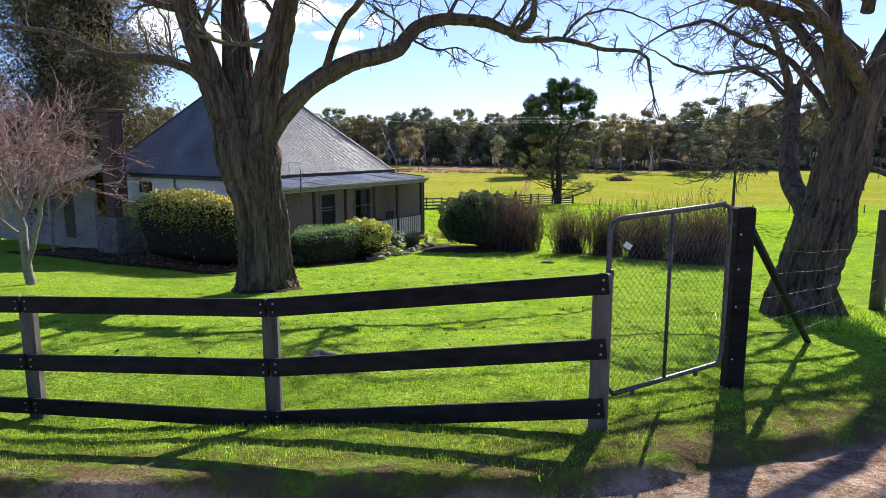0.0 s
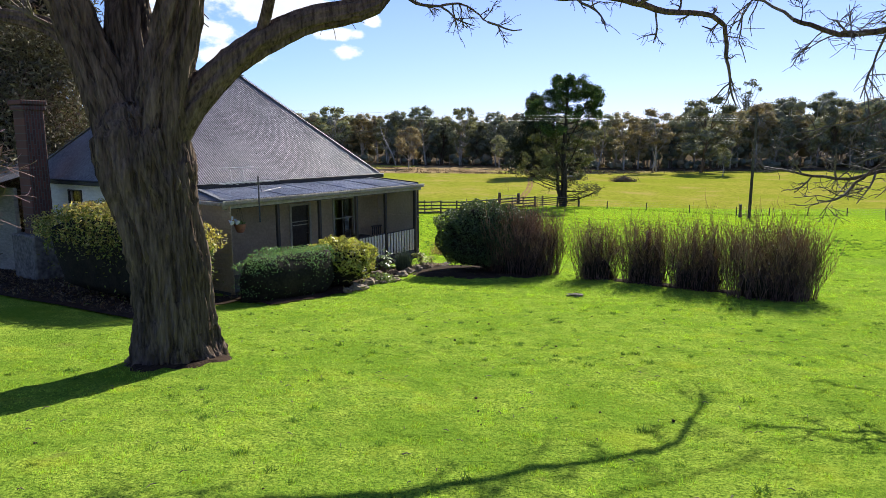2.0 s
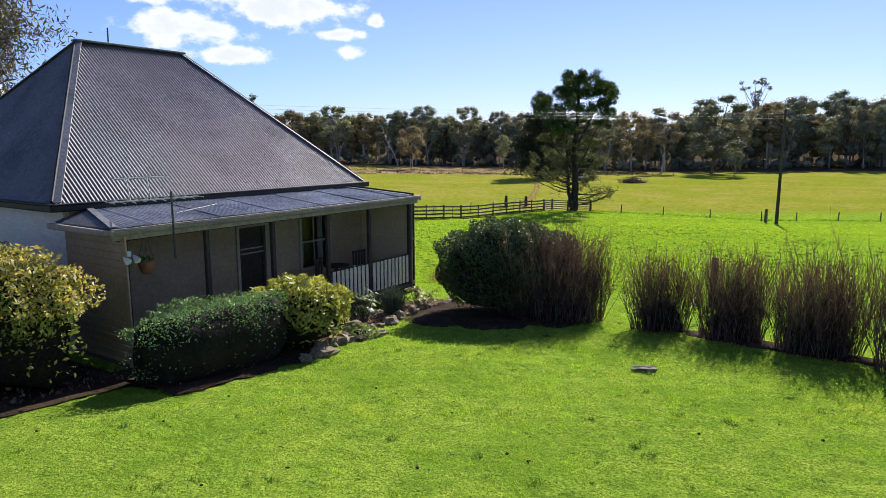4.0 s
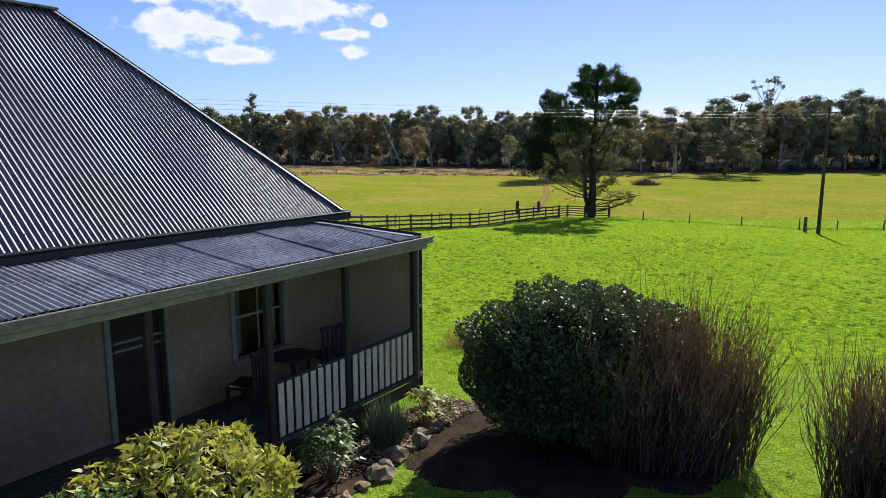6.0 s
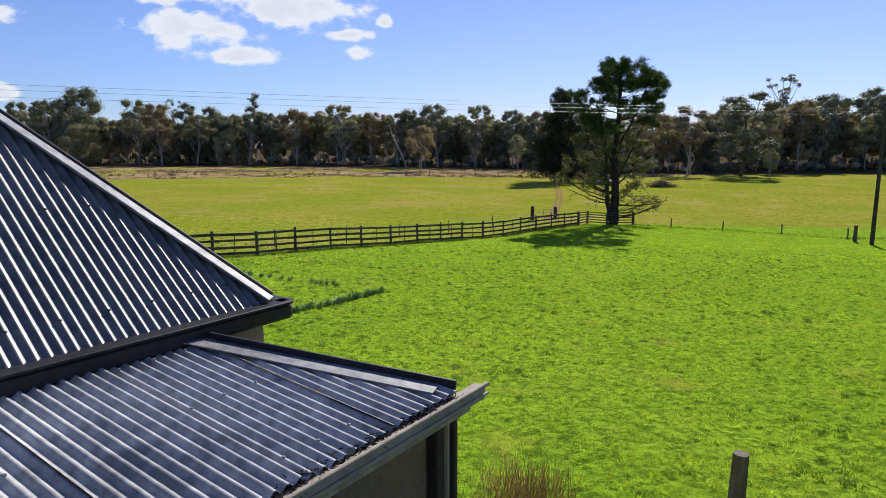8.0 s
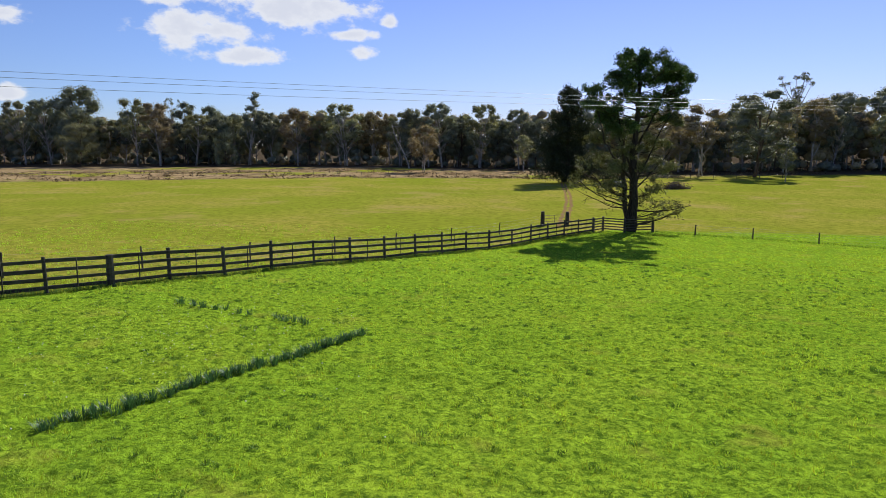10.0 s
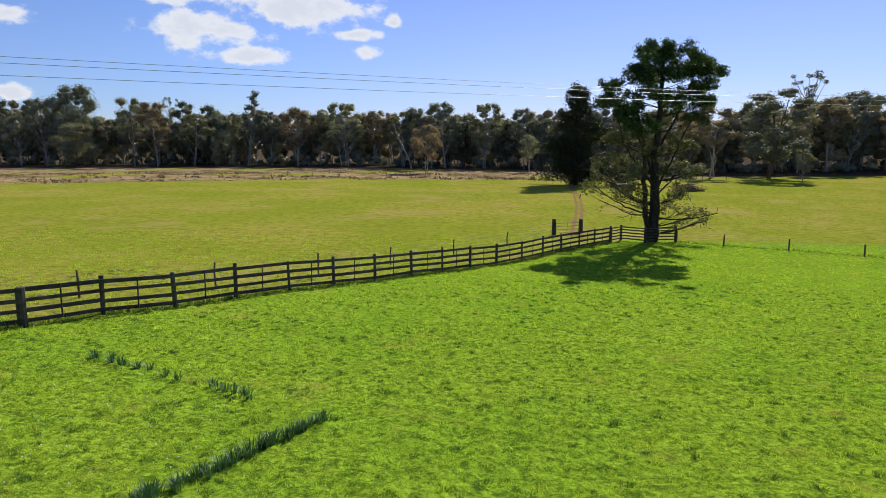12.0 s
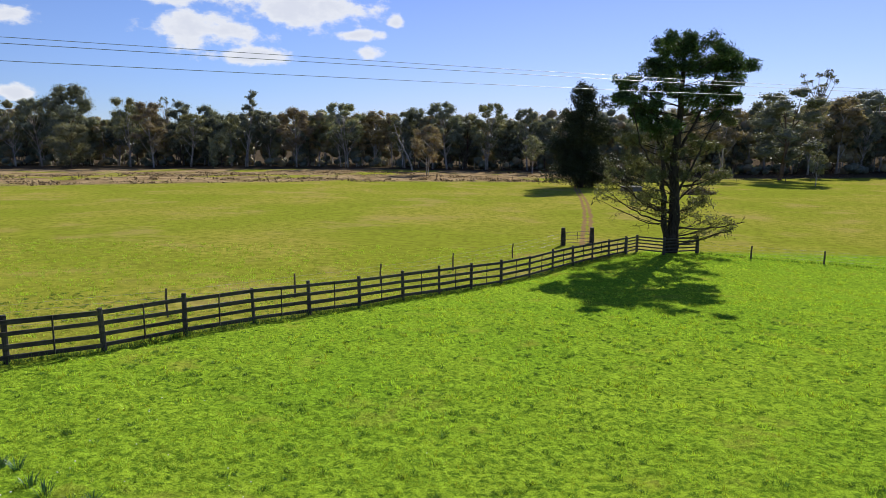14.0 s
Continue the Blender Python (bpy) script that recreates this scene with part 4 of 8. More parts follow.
    part("beam", Shape().beam((-9.1, VF + 0.11, 2.38), (-0.24, VF + 0.11, 2.38), 0.09, 0.12, 0.01), M["post_dark"], roof)
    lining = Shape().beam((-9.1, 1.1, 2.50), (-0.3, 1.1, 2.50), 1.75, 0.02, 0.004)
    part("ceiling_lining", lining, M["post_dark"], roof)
    for u in (-8.95, -7.2, -5.45, -3.68, -2.1, -0.31):
        sh = Shape().box((u, VF + 0.11, 1.13), (0.10, 0.10, 2.42), None, 0.012)
        part("verandah_post", sh, M["post_dark"], house, "dark brown verandah post")
    dk = part("verandah_floor", Shape().box((-4.65, 1.12, -0.05), (8.8, 1.86, 0.06), None, 0.01), M["deck"], house, "grey timber verandah floor")
    for k in range(15):
        v = 0.23 + k * 0.13
        part("floor_board", Shape().box((-4.65, v, -0.01), (8.8, 0.122, 0.025), None, 0.004), M["deck"], dk)
    part("floor_edge", Shape().box((-4.65, VF + 0.04, -0.18), (8.8, 0.04, 0.22), None, 0.006), M["post_dark"], house)
    # balustrades of the two end bays
    for a, b in ((-3.60, -2.17), (-2.03, -0.38)):
        rail = Shape().beam((a, VF + 0.11, 0.86), (b, VF + 0.11, 0.86), 0.06, 0.05, 0.008)
        bal = part("balustrade", rail, M["post_dark"], house, "verandah balustrade with pale upright slats")
        part("bottom_rail", Shape().beam((a, VF + 0.11, 0.16), (b, VF + 0.11, 0.16), 0.05, 0.045, 0.008), M["post_dark"], bal)
        n = int((b - a) / 0.155)
        for k in range(n):
            u = a + (b - a) * (k + 0.5) / n
            part("slat", Shape().box((u, VF + 0.075, 0.45), (0.104, 0.022, 0.80), None, 0.004), M["baluster"], bal)


make_verandah()


def make_walls():
    # front wall, under the verandah, with its openings
    gaps = [(-4.90, -4.06, 0.0, 1.98), (-2.78, -1.72, 0.62, 2.05)]
    edges = sorted({-9.0, -0.217, *(g[0] for g in gaps), *(g[1] for g in gaps)})
    for a, b in zip(edges, edges[1:]):
        mid, z = (a + b) / 2, -0.3
        for g in [g for g in gaps if g[0] < mid < g[1]]:
            if g[2] > z:
                part("front_wall", Shape().box((mid, 2.16, (z + g[2]) / 2), (b - a, 0.12, g[2] - z), None, 0.001), M["board_tan"], house)
            z = g[3]
        part("front_wall", Shape().box((mid, 2.16, (z + 2.86) / 2), (b - a, 0.12, 2.86 - z), None, 0.001), M["board_tan"], house, "tan painted wall behind the verandah")
    for g in gaps:
        name = "door" if g[2] == 0.0 else "window"
        w, h = g[1] - g[0], g[3] - g[2]
        cu, cz = (g[0] + g[1]) / 2, (g[2] + g[3]) / 2
        fr = Shape()
        for s in (-1, 1):
            fr.box((cu + s * (w / 2 + 0.04), 2.085, cz), (0.09, 0.05, h + 0.12), None, 0.008)
        fr.box((cu, 2.085, g[3] + 0.04), (w + 0.18, 0.055, 0.09), None, 0.008)
        op = part(name, fr, M["trim"], house, "dark panelled screen door in a cream frame" if name == "door" else "timber sash window with pale curtains")
        if name == "door":
            lf = Shape().box((cu, 2.17, cz), (w, 0.045, h), None, 0.006)
            part("door_leaf", lf, M["door_dark"], op)
            for z in (1.42, 1.30):
                part("rail", Shape().box((cu, 2.13, z), (w, 0.03, 0.035), None, 0.006), M["trim"], op)
            for s in (-1, 1):
                part("stile", Shape().box((cu + s * (w / 2 - 0.04), 2.13, cz), (0.07, 0.03, h), None, 0.006), M["door_dark"], op)
            part("door_handle", Shape().tube([(cu + 0.32, 2.10, 1.0), (cu + 0.32, 2.05, 1.0), (cu + 0.24, 2.05, 1.0)], 0.012, 8), M["steel"], op)
        else:
            part("sill", Shape().box((cu, 2.06, g[2] - 0.03), (w + 0.2, 0.12, 0.05), None, 0.01), M["trim"], op)
            part("sash_bar", Shape().box((cu, 2.15, cz), (w, 0.035, 0.05), None, 0.006), M["trim"], op)
            part("glazing_bar", Shape().box((cu, 2.15, cz), (0.03, 0.03, h), None, 0.006), M["trim"], op)
            part("pane", Shape().box((cu, 2.17, cz), (w, 0.006, h), None, 0.001), M["glass"], op)
            for s in (-1, 1):
                cur = Shape()
                verts, faces = [], []
                for k in range(13):
                    x = cu + s * (w / 2 - 0.02 - k * 0.02)
                    y = 2.30 + 0.02 * math.sin(k * 1.9)
                    verts += [(x, y, g[2] + 0.02), (x, y, g[3] - 0.02)]
                    if k:
                        faces.append((2 * k - 2, 2 * k - 1, 2 * k + 1, 2 * k))
                cur.add(verts, faces)
                part("curtain", cur, M["curtain"], op)
    # end wall of lapped boards, with a small high window
    W = -8.98
    back = Shape()
    for a, b, z0, z1 in ((2.1, 7.75, -0.6, 2.85), (8.55, 10.9, -0.6, 2.85), (7.75, 8.55, -0.6, 2.14), (7.75, 8.55, 2.52, 2.85)):
        back.box((W + 0.08, (a + b) / 2, (z0 + z1) / 2), (0.10, b - a, z1 - z0), None, 0.001)
    wall = part("end_wall", back, M["board"], house, "cream weatherboard end wall")
    for k in range(23):
        z = -0.5 + k * 0.146
        runs = ((2.08, 7.72), (8.58, 10.9)) if 2.05 < z < 2.55 else ((2.08, 10.9),)
        for a, b in runs:
            s = Shape()
            s.add([(W + 0.02, a, z + 0.15), (W + 0.03, a, z - 0.01), (W - 0.012, a, z - 0.01), (W + 0.008, a, z + 0.15),
                   (W + 0.02, b, z + 0.15), (W + 0.03, b, z - 0.01), (W - 0.012, b, z - 0.01), (W + 0.008, b, z + 0.15)],
                  [(0, 1, 2, 3), (7, 6, 5, 4), (2, 6, 7, 3), (1, 5, 6, 2), (0, 3, 7, 4), (0, 4, 5, 1)])
            part("weatherboard", s, M["board"], wall)
    win = Shape()
    for v in (7.74, 8.56):
        win.box((W, v, 2.33), (0.08, 0.05, 0.48), None, 0.006)
    for z in (2.12, 2.54):
        win.box((W, 8.15, z), (0.08, 0.86, 0.05), None, 0.006)
    small = part("window", win, M["post_dark"], house, "small dark high window")
    part("pane", Shape().box((W + 0.05, 8.15, 2.33), (0.006, 0.78, 0.38), None, 0.001), M["glass"], small)
    # added dark sheet; stops bright ground showing through the pane
    part("dark_backing", Shape().box((W + 0.22, 8.15, 2.33), (0.02, 1.1, 0.62), None, 0.002), M["door_dark"], small)
    part("downpipe", Shape().tube([(W - 0.06, 6.1, 2.80), (W - 0.06, 6.1, -0.4)], 0.035, 8), M["gutter"], house)
    # the other sides, and an added inner wall that keeps the windows dark
    part("window_dark_wall", Shape().box((-4.65, 3.6, 1.4), (8.5, 0.1, 2.85), None, 0.004), M["board_tan"], house)
    part("side_wall", Shape().box((-0.36, 6.6, 1.1), (0.12, 8.9, 3.5), None, 0.004), M["board"], house)
    part("rear_wall", Shape().box((-4.65, 10.95, 1.1), (8.7, 0.12, 3.5), None, 0.004), M["board"], house)
    part("ceiling_deck", Shape().box((-4.65, 6.55, 2.87), (9.0, 8.9, 0.04), None, 0.004), M["post_dark"], house)
    part("inner_floor", Shape().box((-4.65, 6.55, -0.03), (8.6, 8.6, 0.04), None, 0.004), M["deck"], house)
    # panel that closes the verandah's far end, and its boarded near end
    pan = part("end_panel", Shape().box((-0.20, 1.2, 1.15), (0.03, 2.05, 2.75), None, 0.004), M["panel_tan"], house, "tan sheeted end of the verandah")
    for z, h in ((1.32, 0.05), (0.02, 0.09)):
        part("cover_strip", Shape().box((-0.232, 1.1, z), (0.03, 2.0, h), None, 0.006), M["panel_tan"], pan)
    part("corner_post", Shape().box((-0.17, VF + 0.05, 1.05), (0.05, 0.05, 2.6), None, 0.008), M["post_dark"], house)
    near = part("near_end_wall", Shape().box((-8.99, 1.1, 1.1), (0.04, 2.0, 2.9), None, 0.004), M["board_tan"], house)
    for k in range(19):
        z = -0.3 + k * 0.146
        part("weatherboard", Shape().box((-9.025, 1.07, z), (0.03, 2.06, 0.142), Matrix.Rotation(radians(-5), 3, "Y"), 0.004), M["board_tan"], near)
    # footing
    part("footing", Shape().box((-4.6, 6.5, -0.7), (8.75, 8.9, 1.2), None, 0.02), M["stone"], house, "rough stone footing")


make_walls()


def make_wing():
    wing = thing("kitchen_wing", label="low shaded weatherboard wing with a lean-to roof beside the farmhouse", category="house")
    wing.matrix_world = HOUSE_M
    W = -9.7
    wall = part("wall", Shape().box((W + 0.07, 12.6, 0.9), (0.1, 3.3, 3.3), None, 0.004), M["board_shade"], wing, "cream weatherboard wall coloured dark for its shade")
    for k in range(17):
        z = -0.2 + k * 0.15
        part("weatherboard", Shape().box((W, 12.6, z), (0.03, 3.3, 0.148), Matrix.Rotation(radians(-5), 3, "Y"), 0.004), M["board_shade"], wall)
    part("wall", Shape().box((W + 0.25, 19.0, 0.9), (0.1, 9.4, 3.3), None, 0.004), M["board_shade"], wing)
    door = part("door", Shape().box((W - 0.02, 13.1, 0.9), (0.05, 0.85, 2.0), None, 0.006), M["door_dark"], wing)
    part("door_frame", Shape().box((W - 0.035, 13.1, 1.94), (0.05, 1.0, 0.09), None, 0.006), M["trim"], door)
    part("rear_wall", Shape().box((W + 4.0, 14.5, 0.9), (0.1, 8.0, 3.4), None, 0.004), M["board_shade"], wing)
    part("roof", corrugated((W - 1.9, 18.6, 2.35), (0, -1, 0), (5.8, 0, 1.6), 0.0, 7.6, lambda s: 0.0, lambda s: 6.0), M["iron"], wing, "lean-to corrugated iron roof", smooth=True)
    part("gutter", Shape().beam((W - 1.95, 11.0, 2.28), (W - 1.95, 18.6, 2.28), 0.1, 0.1, 0.02), M["iron_dark"], wing)
    for v in (11.1, 13.6, 16.0, 18.4):
        part("verandah_post", Shape().box((W - 1.8, v, 0.95), (0.09, 0.09, 2.7), None, 0.01), M["board_shade"], wing)


make_wing()


def make_chimney():
    ch = thing("brick_chimney", label="tall old red brick chimney against the house", category="chimney")
    ch.matrix_world = HOUSE_M @ Matrix.Translation((-9.95, 8.75, 0))
    m = brick_material()
    part("shaft", Shape().box((0, 0, 3.15), (0.62, 0.72, 4.4), None, 0.02), m, ch)
    part("corbel", Shape().box((0, 0, 5.25), (0.72, 0.82, 0.16), None, 0.02), m, ch)
    part("cap", Shape().box((0, 0, 5.42), (0.80, 0.90, 0.14), None, 0.02), m, ch)
    part("hearth_base", Shape().box((0, 0, 0.2), (1.15, 1.5, 1.9), None, 0.05), M["stone_wash"], ch, "limewashed stone hearth base")


def brick_material():
    m = material("coursed_red_brick", (0.30, 0.12, 0.08), (0.16, 0.065, 0.045), 0.9, 2.5, 20.0, 0.3)
    nt = m.node_tree
    N, L = nt.nodes.new, nt.links.new
    b, co = N("ShaderNodeTexBrick"), N("ShaderNodeTexCoord")
    mp = N("ShaderNodeMapping")
    mp.inputs["Rotation"].default_value = (radians(90), 0, radians(90))
    L(co.outputs["Object"], mp.inputs[0])
    L(mp.outputs[0], b.inputs["Vector"])
    b.inputs["Scale"].default_value = 1.0
    b.inputs["Brick Width"].default_value, b.inputs["Row Height"].default_value, b.inputs["Mortar Size"].default_value = 0.24, 0.086, 0.012
    b.inputs["Color1"].default_value, b.inputs["Color2"].default_value = (0.125, 0.048, 0.035, 1), (0.06, 0.028, 0.022, 1)
    b.inputs["Mortar"].default_value = (0.09, 0.077, 0.066, 1)
    L(b.outputs[0], nt.nodes["Principled BSDF"].inputs["Base Color"])
    return m


make_chimney()


def make_aerial():
    a = thing("television_aerial", label="old television aerial on a short mast at the gutter", category="aerial")
    a.matrix_world = HOUSE_M @ Matrix.Translation((-8.12, -0.02, 0))
    part("mast", Shape().tube([(0, -0.05, 1.9), (0, -0.05, 3.2)], 0.022, 8), M["steel_dark"], a)
    boom = [(-0.95, 0.42, 3.02), (0.55, -0.10, 3.06)]
    part("boom", Shape().tube(boom, 0.016, 6), M["alloy"], a)
    top = [(-0.85, 0.36, 3.44), (-0.05, 0.05, 3.46)]
    part("boom", Shape().tube(top, 0.014, 6), M["alloy"], a)
    for k in range(10):
        t = k / 9
        p = Vector(boom[0]).lerp(Vector(boom[1]), t)
        d = Vector((0.32, 0.95, 0.02 * (k % 3 - 1))) * (0.52 - 0.22 * t)
        part("element", Shape().tube([p - d, p + d], 0.0085, 5), M["alloy"], a)
    for k in range(5):
        p = Vector(top[0]).lerp(Vector(top[1]), k / 4)
        d = Vector((0.32, 0.95, 0)) * (0.40 - 0.03 * k)
        part("element", Shape().tube([p - d, p + d], 0.008, 5), M["alloy"], a)
    for x in (-0.6, -0.25):
        part("strut", Shape().tube([(x, 0.15 - x * 0.28, 3.03), (x - 0.05, 0.16 - x * 0.28, 3.45)], 0.011, 5), M["alloy"], a)
    part("guy_wire", Shape().tube([(0, -0.05, 3.1), (0.5, 0.4, 2.74), (1.4, 1.2, 2.80)], 0.006, 5), M["steel"], a)
    part("fallen_rod", Shape().tube([(0.5, 0.55, 2.70), (1.75, 0.95, 2.76)], 0.007, 6), M["steel_dark"], a)


make_aerial()


def make_verandah_things():
    lamp = thing("outdoor_lamp", label="white twin floodlight under the verandah gutter", category="lamp")
    lamp.matrix_world = HOUSE_M
    part("bracket", Shape().box((-8.93, 0.16, 2.08), (0.10, 0.08, 0.10), None, 0.01), M["white"], lamp)
    for u in (-9.02, -8.84):
        part("shade", Shape().tube([(u, 0.13, 2.04), (u, 0.05, 1.99), (u, 0.0, 1.96)], [0.025, 0.05, 0.065], 14), M["white"], lamp)
    pot = thing("hanging_pot", label="terracotta pot hanging under the verandah", category="flower pot")
    pot.matrix_world = HOUSE_M
    part("bowl", Shape().tube([(-8.4, 0.45, 1.60), (-8.4, 0.45, 1.64), (-8.4, 0.45, 1.82), (-8.4, 0.45, 1.84)], [0.08, 0.11, 0.17, 0.175], 18), M["terracotta"], pot, smooth=True)
    for k in range(3):
        a = k * 2.09
        part("chain", Shape().tube([(-8.4 + 0.16 * math.cos(a), 0.45 + 0.16 * math.sin(a), 1.83), (-8.4, 0.45, 2.44)], 0.004, 4), M["steel_dark"], pot)
    tagged(part("plant", leaf_mesh("plant", [(-8.4 + rnd.gauss(0, 0.07), 0.45 + rnd.gauss(0, 0.07), 1.86 + abs(rnd.gauss(0, 0.04))) for _ in range(60)], 0.09, 0.04, M["pale_leaf"]), None, pot, "trailing pale leaves"), kind="stuff")
    ch = thing("verandah_chair", label="dark timber chair on the verandah", category="chair")
    ch.matrix_world = HOUSE_M @ Matrix.Translation((-3.1, 1.45, 0.01)) @ Matrix.Rotation(radians(200), 4, "Z")
    part("seat", Shape().box((0, 0, 0.43), (0.5, 0.5, 0.05), None, 0.015), M["post_dark"], ch)
    for x in (-0.22, 0.22):
        for y in (-0.22, 0.22):
            part("leg", Shape().box((x, y, 0.21), (0.05, 0.05, 0.42), None, 0.008), M["post_dark"], ch)
    bk = part("backrest", Shape().box((0, 0.24, 0.98), (0.5, 0.035, 0.07), None, 0.01), M["post_dark"], ch)
    for k in range(5):
        part("slat", Shape().box((-0.2 + k * 0.1, 0.24, 0.70), (0.06, 0.025, 0.5), None, 0.006), M["post_dark"], bk)
    copy_thing(ch, HOUSE_M @ Matrix.Translation((-1.3, 1.5, 0.01)) @ Matrix.Rotation(radians(170), 4, "Z"))
    tb = thing("verandah_table", label="small round dark table on the verandah", category="table")
    tb.matrix_world = HOUSE_M @ Matrix.Translation((-2.25, 1.3, 0.01))
    part("tabletop", Shape().tube([(0, 0, 0.68), (0, 0, 0.71)], 0.36, 24), M["post_dark"], tb)
    part("pedestal", Shape().tube([(0, 0, 0.0), (0, 0, 0.06), (0, 0, 0.68)], [0.2, 0.05, 0.04], 12), M["post_dark"], tb)


make_verandah_things()

# ---- trees ----
def bend(pts, steps=4, jig=0.0):
    """More points along a limb, smoothly, with a little crookedness."""
    pts = [Vector(p) for p in pts]
    out = []
    for i in range(len(pts) - 1):
        p0, p1, p2, p3 = pts[max(i - 1, 0)], pts[i], pts[i + 1], pts[min(i + 2, len(pts) - 1)]
        for k in range(steps):
            t = k / steps
            q = 0.5 * (2 * p1 + (p2 - p0) * t + (2 * p0 - 5 * p1 + 4 * p2 - p3) * t * t + (3 * p1 - p0 - 3 * p2 + p3) * t ** 3)
            if jig and (i or k):
                q += Vector((rnd.gauss(0, jig), rnd.gauss(0, jig), rnd.gauss(0, jig)))
            out.append(q)
    out.append(pts[-1])
    return out


def taper(n, r0, r1, flare=1.0):
    return [r0 + (r1 - r0) * (i / (n - 1)) ** flare for i in range(n)]


def grow_twigs(shape, start, way, length, radius, level, crook=0.5, droop=0.0, kids=4, sides=5):
    """A crooked branch that forks into finer ones."""
    n = max(4, int(length / 0.16)) if level else max(3, int(length / 0.14))
    n = min(n, 14)
    p, d = Vector(start), Vector(way).normalized()
    pts = [p.copy()]
    for k in range(n):
        d += Vector((rnd.gauss(0, crook), rnd.gauss(0, crook), rnd.gauss(0, crook) - droop)) * 0.42
        d.normalize()
        p = p + d * (length / n)
        pts.append(p.copy())
    shape.tube(pts, taper(len(pts), radius, max(0.0045, radius * 0.45)), max(3, sides))
    if level <= 0:
        return
    for k in range(kids):
        t = rnd.uniform(0.25, 1.0)
        i = min(len(pts) - 2, int(t * (len(pts) - 1)))
        dd = (pts[i + 1] - pts[i]).normalized()
        out = dd + Vector((rnd.gauss(0, 0.8), rnd.gauss(0, 0.8), rnd.gauss(0, 0.6)))
        grow_twigs(shape, pts[i], out, length * rnd.uniform(0.35, 0.65), max(0.0045, radius * 0.5), level - 1, crook, droop, kids, sides - 1)


def clothe(shape, pts, radius, every, length, level=2, kids=4, droop=0.03, start=0.3):
    """Side branches along a limb."""
    total = len(pts)
    k = int(total * start)
    while k < total - 1:
        d = (pts[min(k + 1, total - 1)] - pts[k - 1]).normalized()
        side = d.cross(Vector((rnd.gauss(0, 1), rnd.gauss(0, 1), rnd.gauss(0, 1)))).normalized()
        f = 1 - 0.5 * k / total
        grow_twigs(shape, pts[k], side + d * 0.5 + Vector((0, 0, 0.15)), length * rnd.uniform(0.6, 1.3) * f, radius * rnd.uniform(0.6, 1.1) * f, level, 0.5, droop, kids)
        k += max(1, int(every * rnd.uniform(0.7, 1.3)))


def trunk_rings(shape, pts, radii, sides, seed, ridges=0.085):
    shape.furrowed(pts, radii, sides, seed, 0.125 * min(1.0, radii[0] / 0.5))


def big_tree(name, at, label, trunk, trunk_r, limbs, seed, flare=1.28, crown=(0, 0, 0, 0, 0)):
    """An old bare tree: furrowed trunk with root flare, hand-laid main limbs, crooked branches and twigs."""
    global rnd
    rnd = random.Random(seed)
    base = on_ground(at[0], at[1])
    tree = thing(name, base, label, "tree")
    sh = Shape()
    pts = bend([Vector(p) - base for p in trunk], 12, 0.003)
    low = pts[0].copy()
    low.z = -0.35
    pts = [low] + pts
    rad = []
    for p in pts:
        h = max(0.0, p.z)
        rad.append(np.interp(h, [a for a, b in trunk_r], [b for a, b in trunk_r]) * (1 + (flare - 1) * math.exp(-h / 0.28)))
    trunk_rings(sh, pts, rad, 190, seed)
    for k in range(9):
        a = k * 0.7 + rnd.uniform(-0.2, 0.2)
        r = trunk_r[0][1]
        root = [Vector((math.cos(a) * r * 0.7, math.sin(a) * r * 0.7, 0.42)) + pts[1] * 0.3,
                Vector((math.cos(a) * r * 1.1, math.sin(a) * r * 1.1, 0.08)), Vector((math.cos(a) * r * 1.5, math.sin(a) * r * 1.5, -0.12))]
        sh.tube(bend(root, 3), taper(7, 0.15, 0.05), 8, 0.12, k)
    part("trunk", sh, M["bark"], tree, "thick deeply furrowed grey-brown trunk", smooth=True)
    twigs = Shape()
    for k in range(crown[0]):
        # the higher limbs, forking off the main ones
        a = k * 2.4 + rnd.uniform(-0.4, 0.4)
        p = Vector((crown[1], crown[2], crown[3] + rnd.uniform(-1.2, 1.8))) - base
        d = Vector((math.cos(a), math.sin(a), rnd.uniform(0.35, 1.1))).normalized()
        way = [p]
        for j in range(6):
            d = (d + Vector((rnd.gauss(0, 0.28), rnd.gauss(0, 0.28), rnd.gauss(0, 0.2)))).normalized()
            way.append(way[-1] + d * crown[4] * rnd.uniform(0.12, 0.22))
        lp = bend(way, 3, 0.015)
        part("limb", Shape().tube(lp, taper(len(lp), 0.11, 0.03), 8, 0.05, seed + k), M["bark"], tree, smooth=True)
        clothe(twigs, lp, 0.03, 2, 1.5, 2, 4, start=0.2)
        grow_twigs(twigs, lp[-1], lp[-1] - lp[-2], 1.3, 0.02, 2, 0.5, 0.03, 4)
    for way, r0, r1, dress in limbs:
        lp = bend([Vector(p) - base for p in way], 5, 0.012 + 0.02 * r0)
        ls = Shape()
        if r0 > 0.15:
            lp = bend([Vector(p) - base for p in way], 9, 0.006)
            ls.furrowed(lp, taper(len(lp), r0, r1, 0.7), 80, seed + r0 * 50, 0.2 * r0)
        else:
            ls.tube(lp, taper(len(lp), r0, r1, 0.8), 9, 0.05, seed + r0 * 50)
        part("limb", ls, M["bark"], tree, smooth=True)
        if dress:
            clothe(twigs, lp, max(0.026, r1 * 0.9), dress[0] * (2 if r0 > 0.15 else 1), dress[1], dress[2], dress[3], start=dress[4] if len(dress) > 4 else 0.3)
            grow_twigs(twigs, lp[-1], lp[-1] - lp[-2], dress[1], max(0.022, r1 * 0.9), 2, 0.5, 0.03, 4)
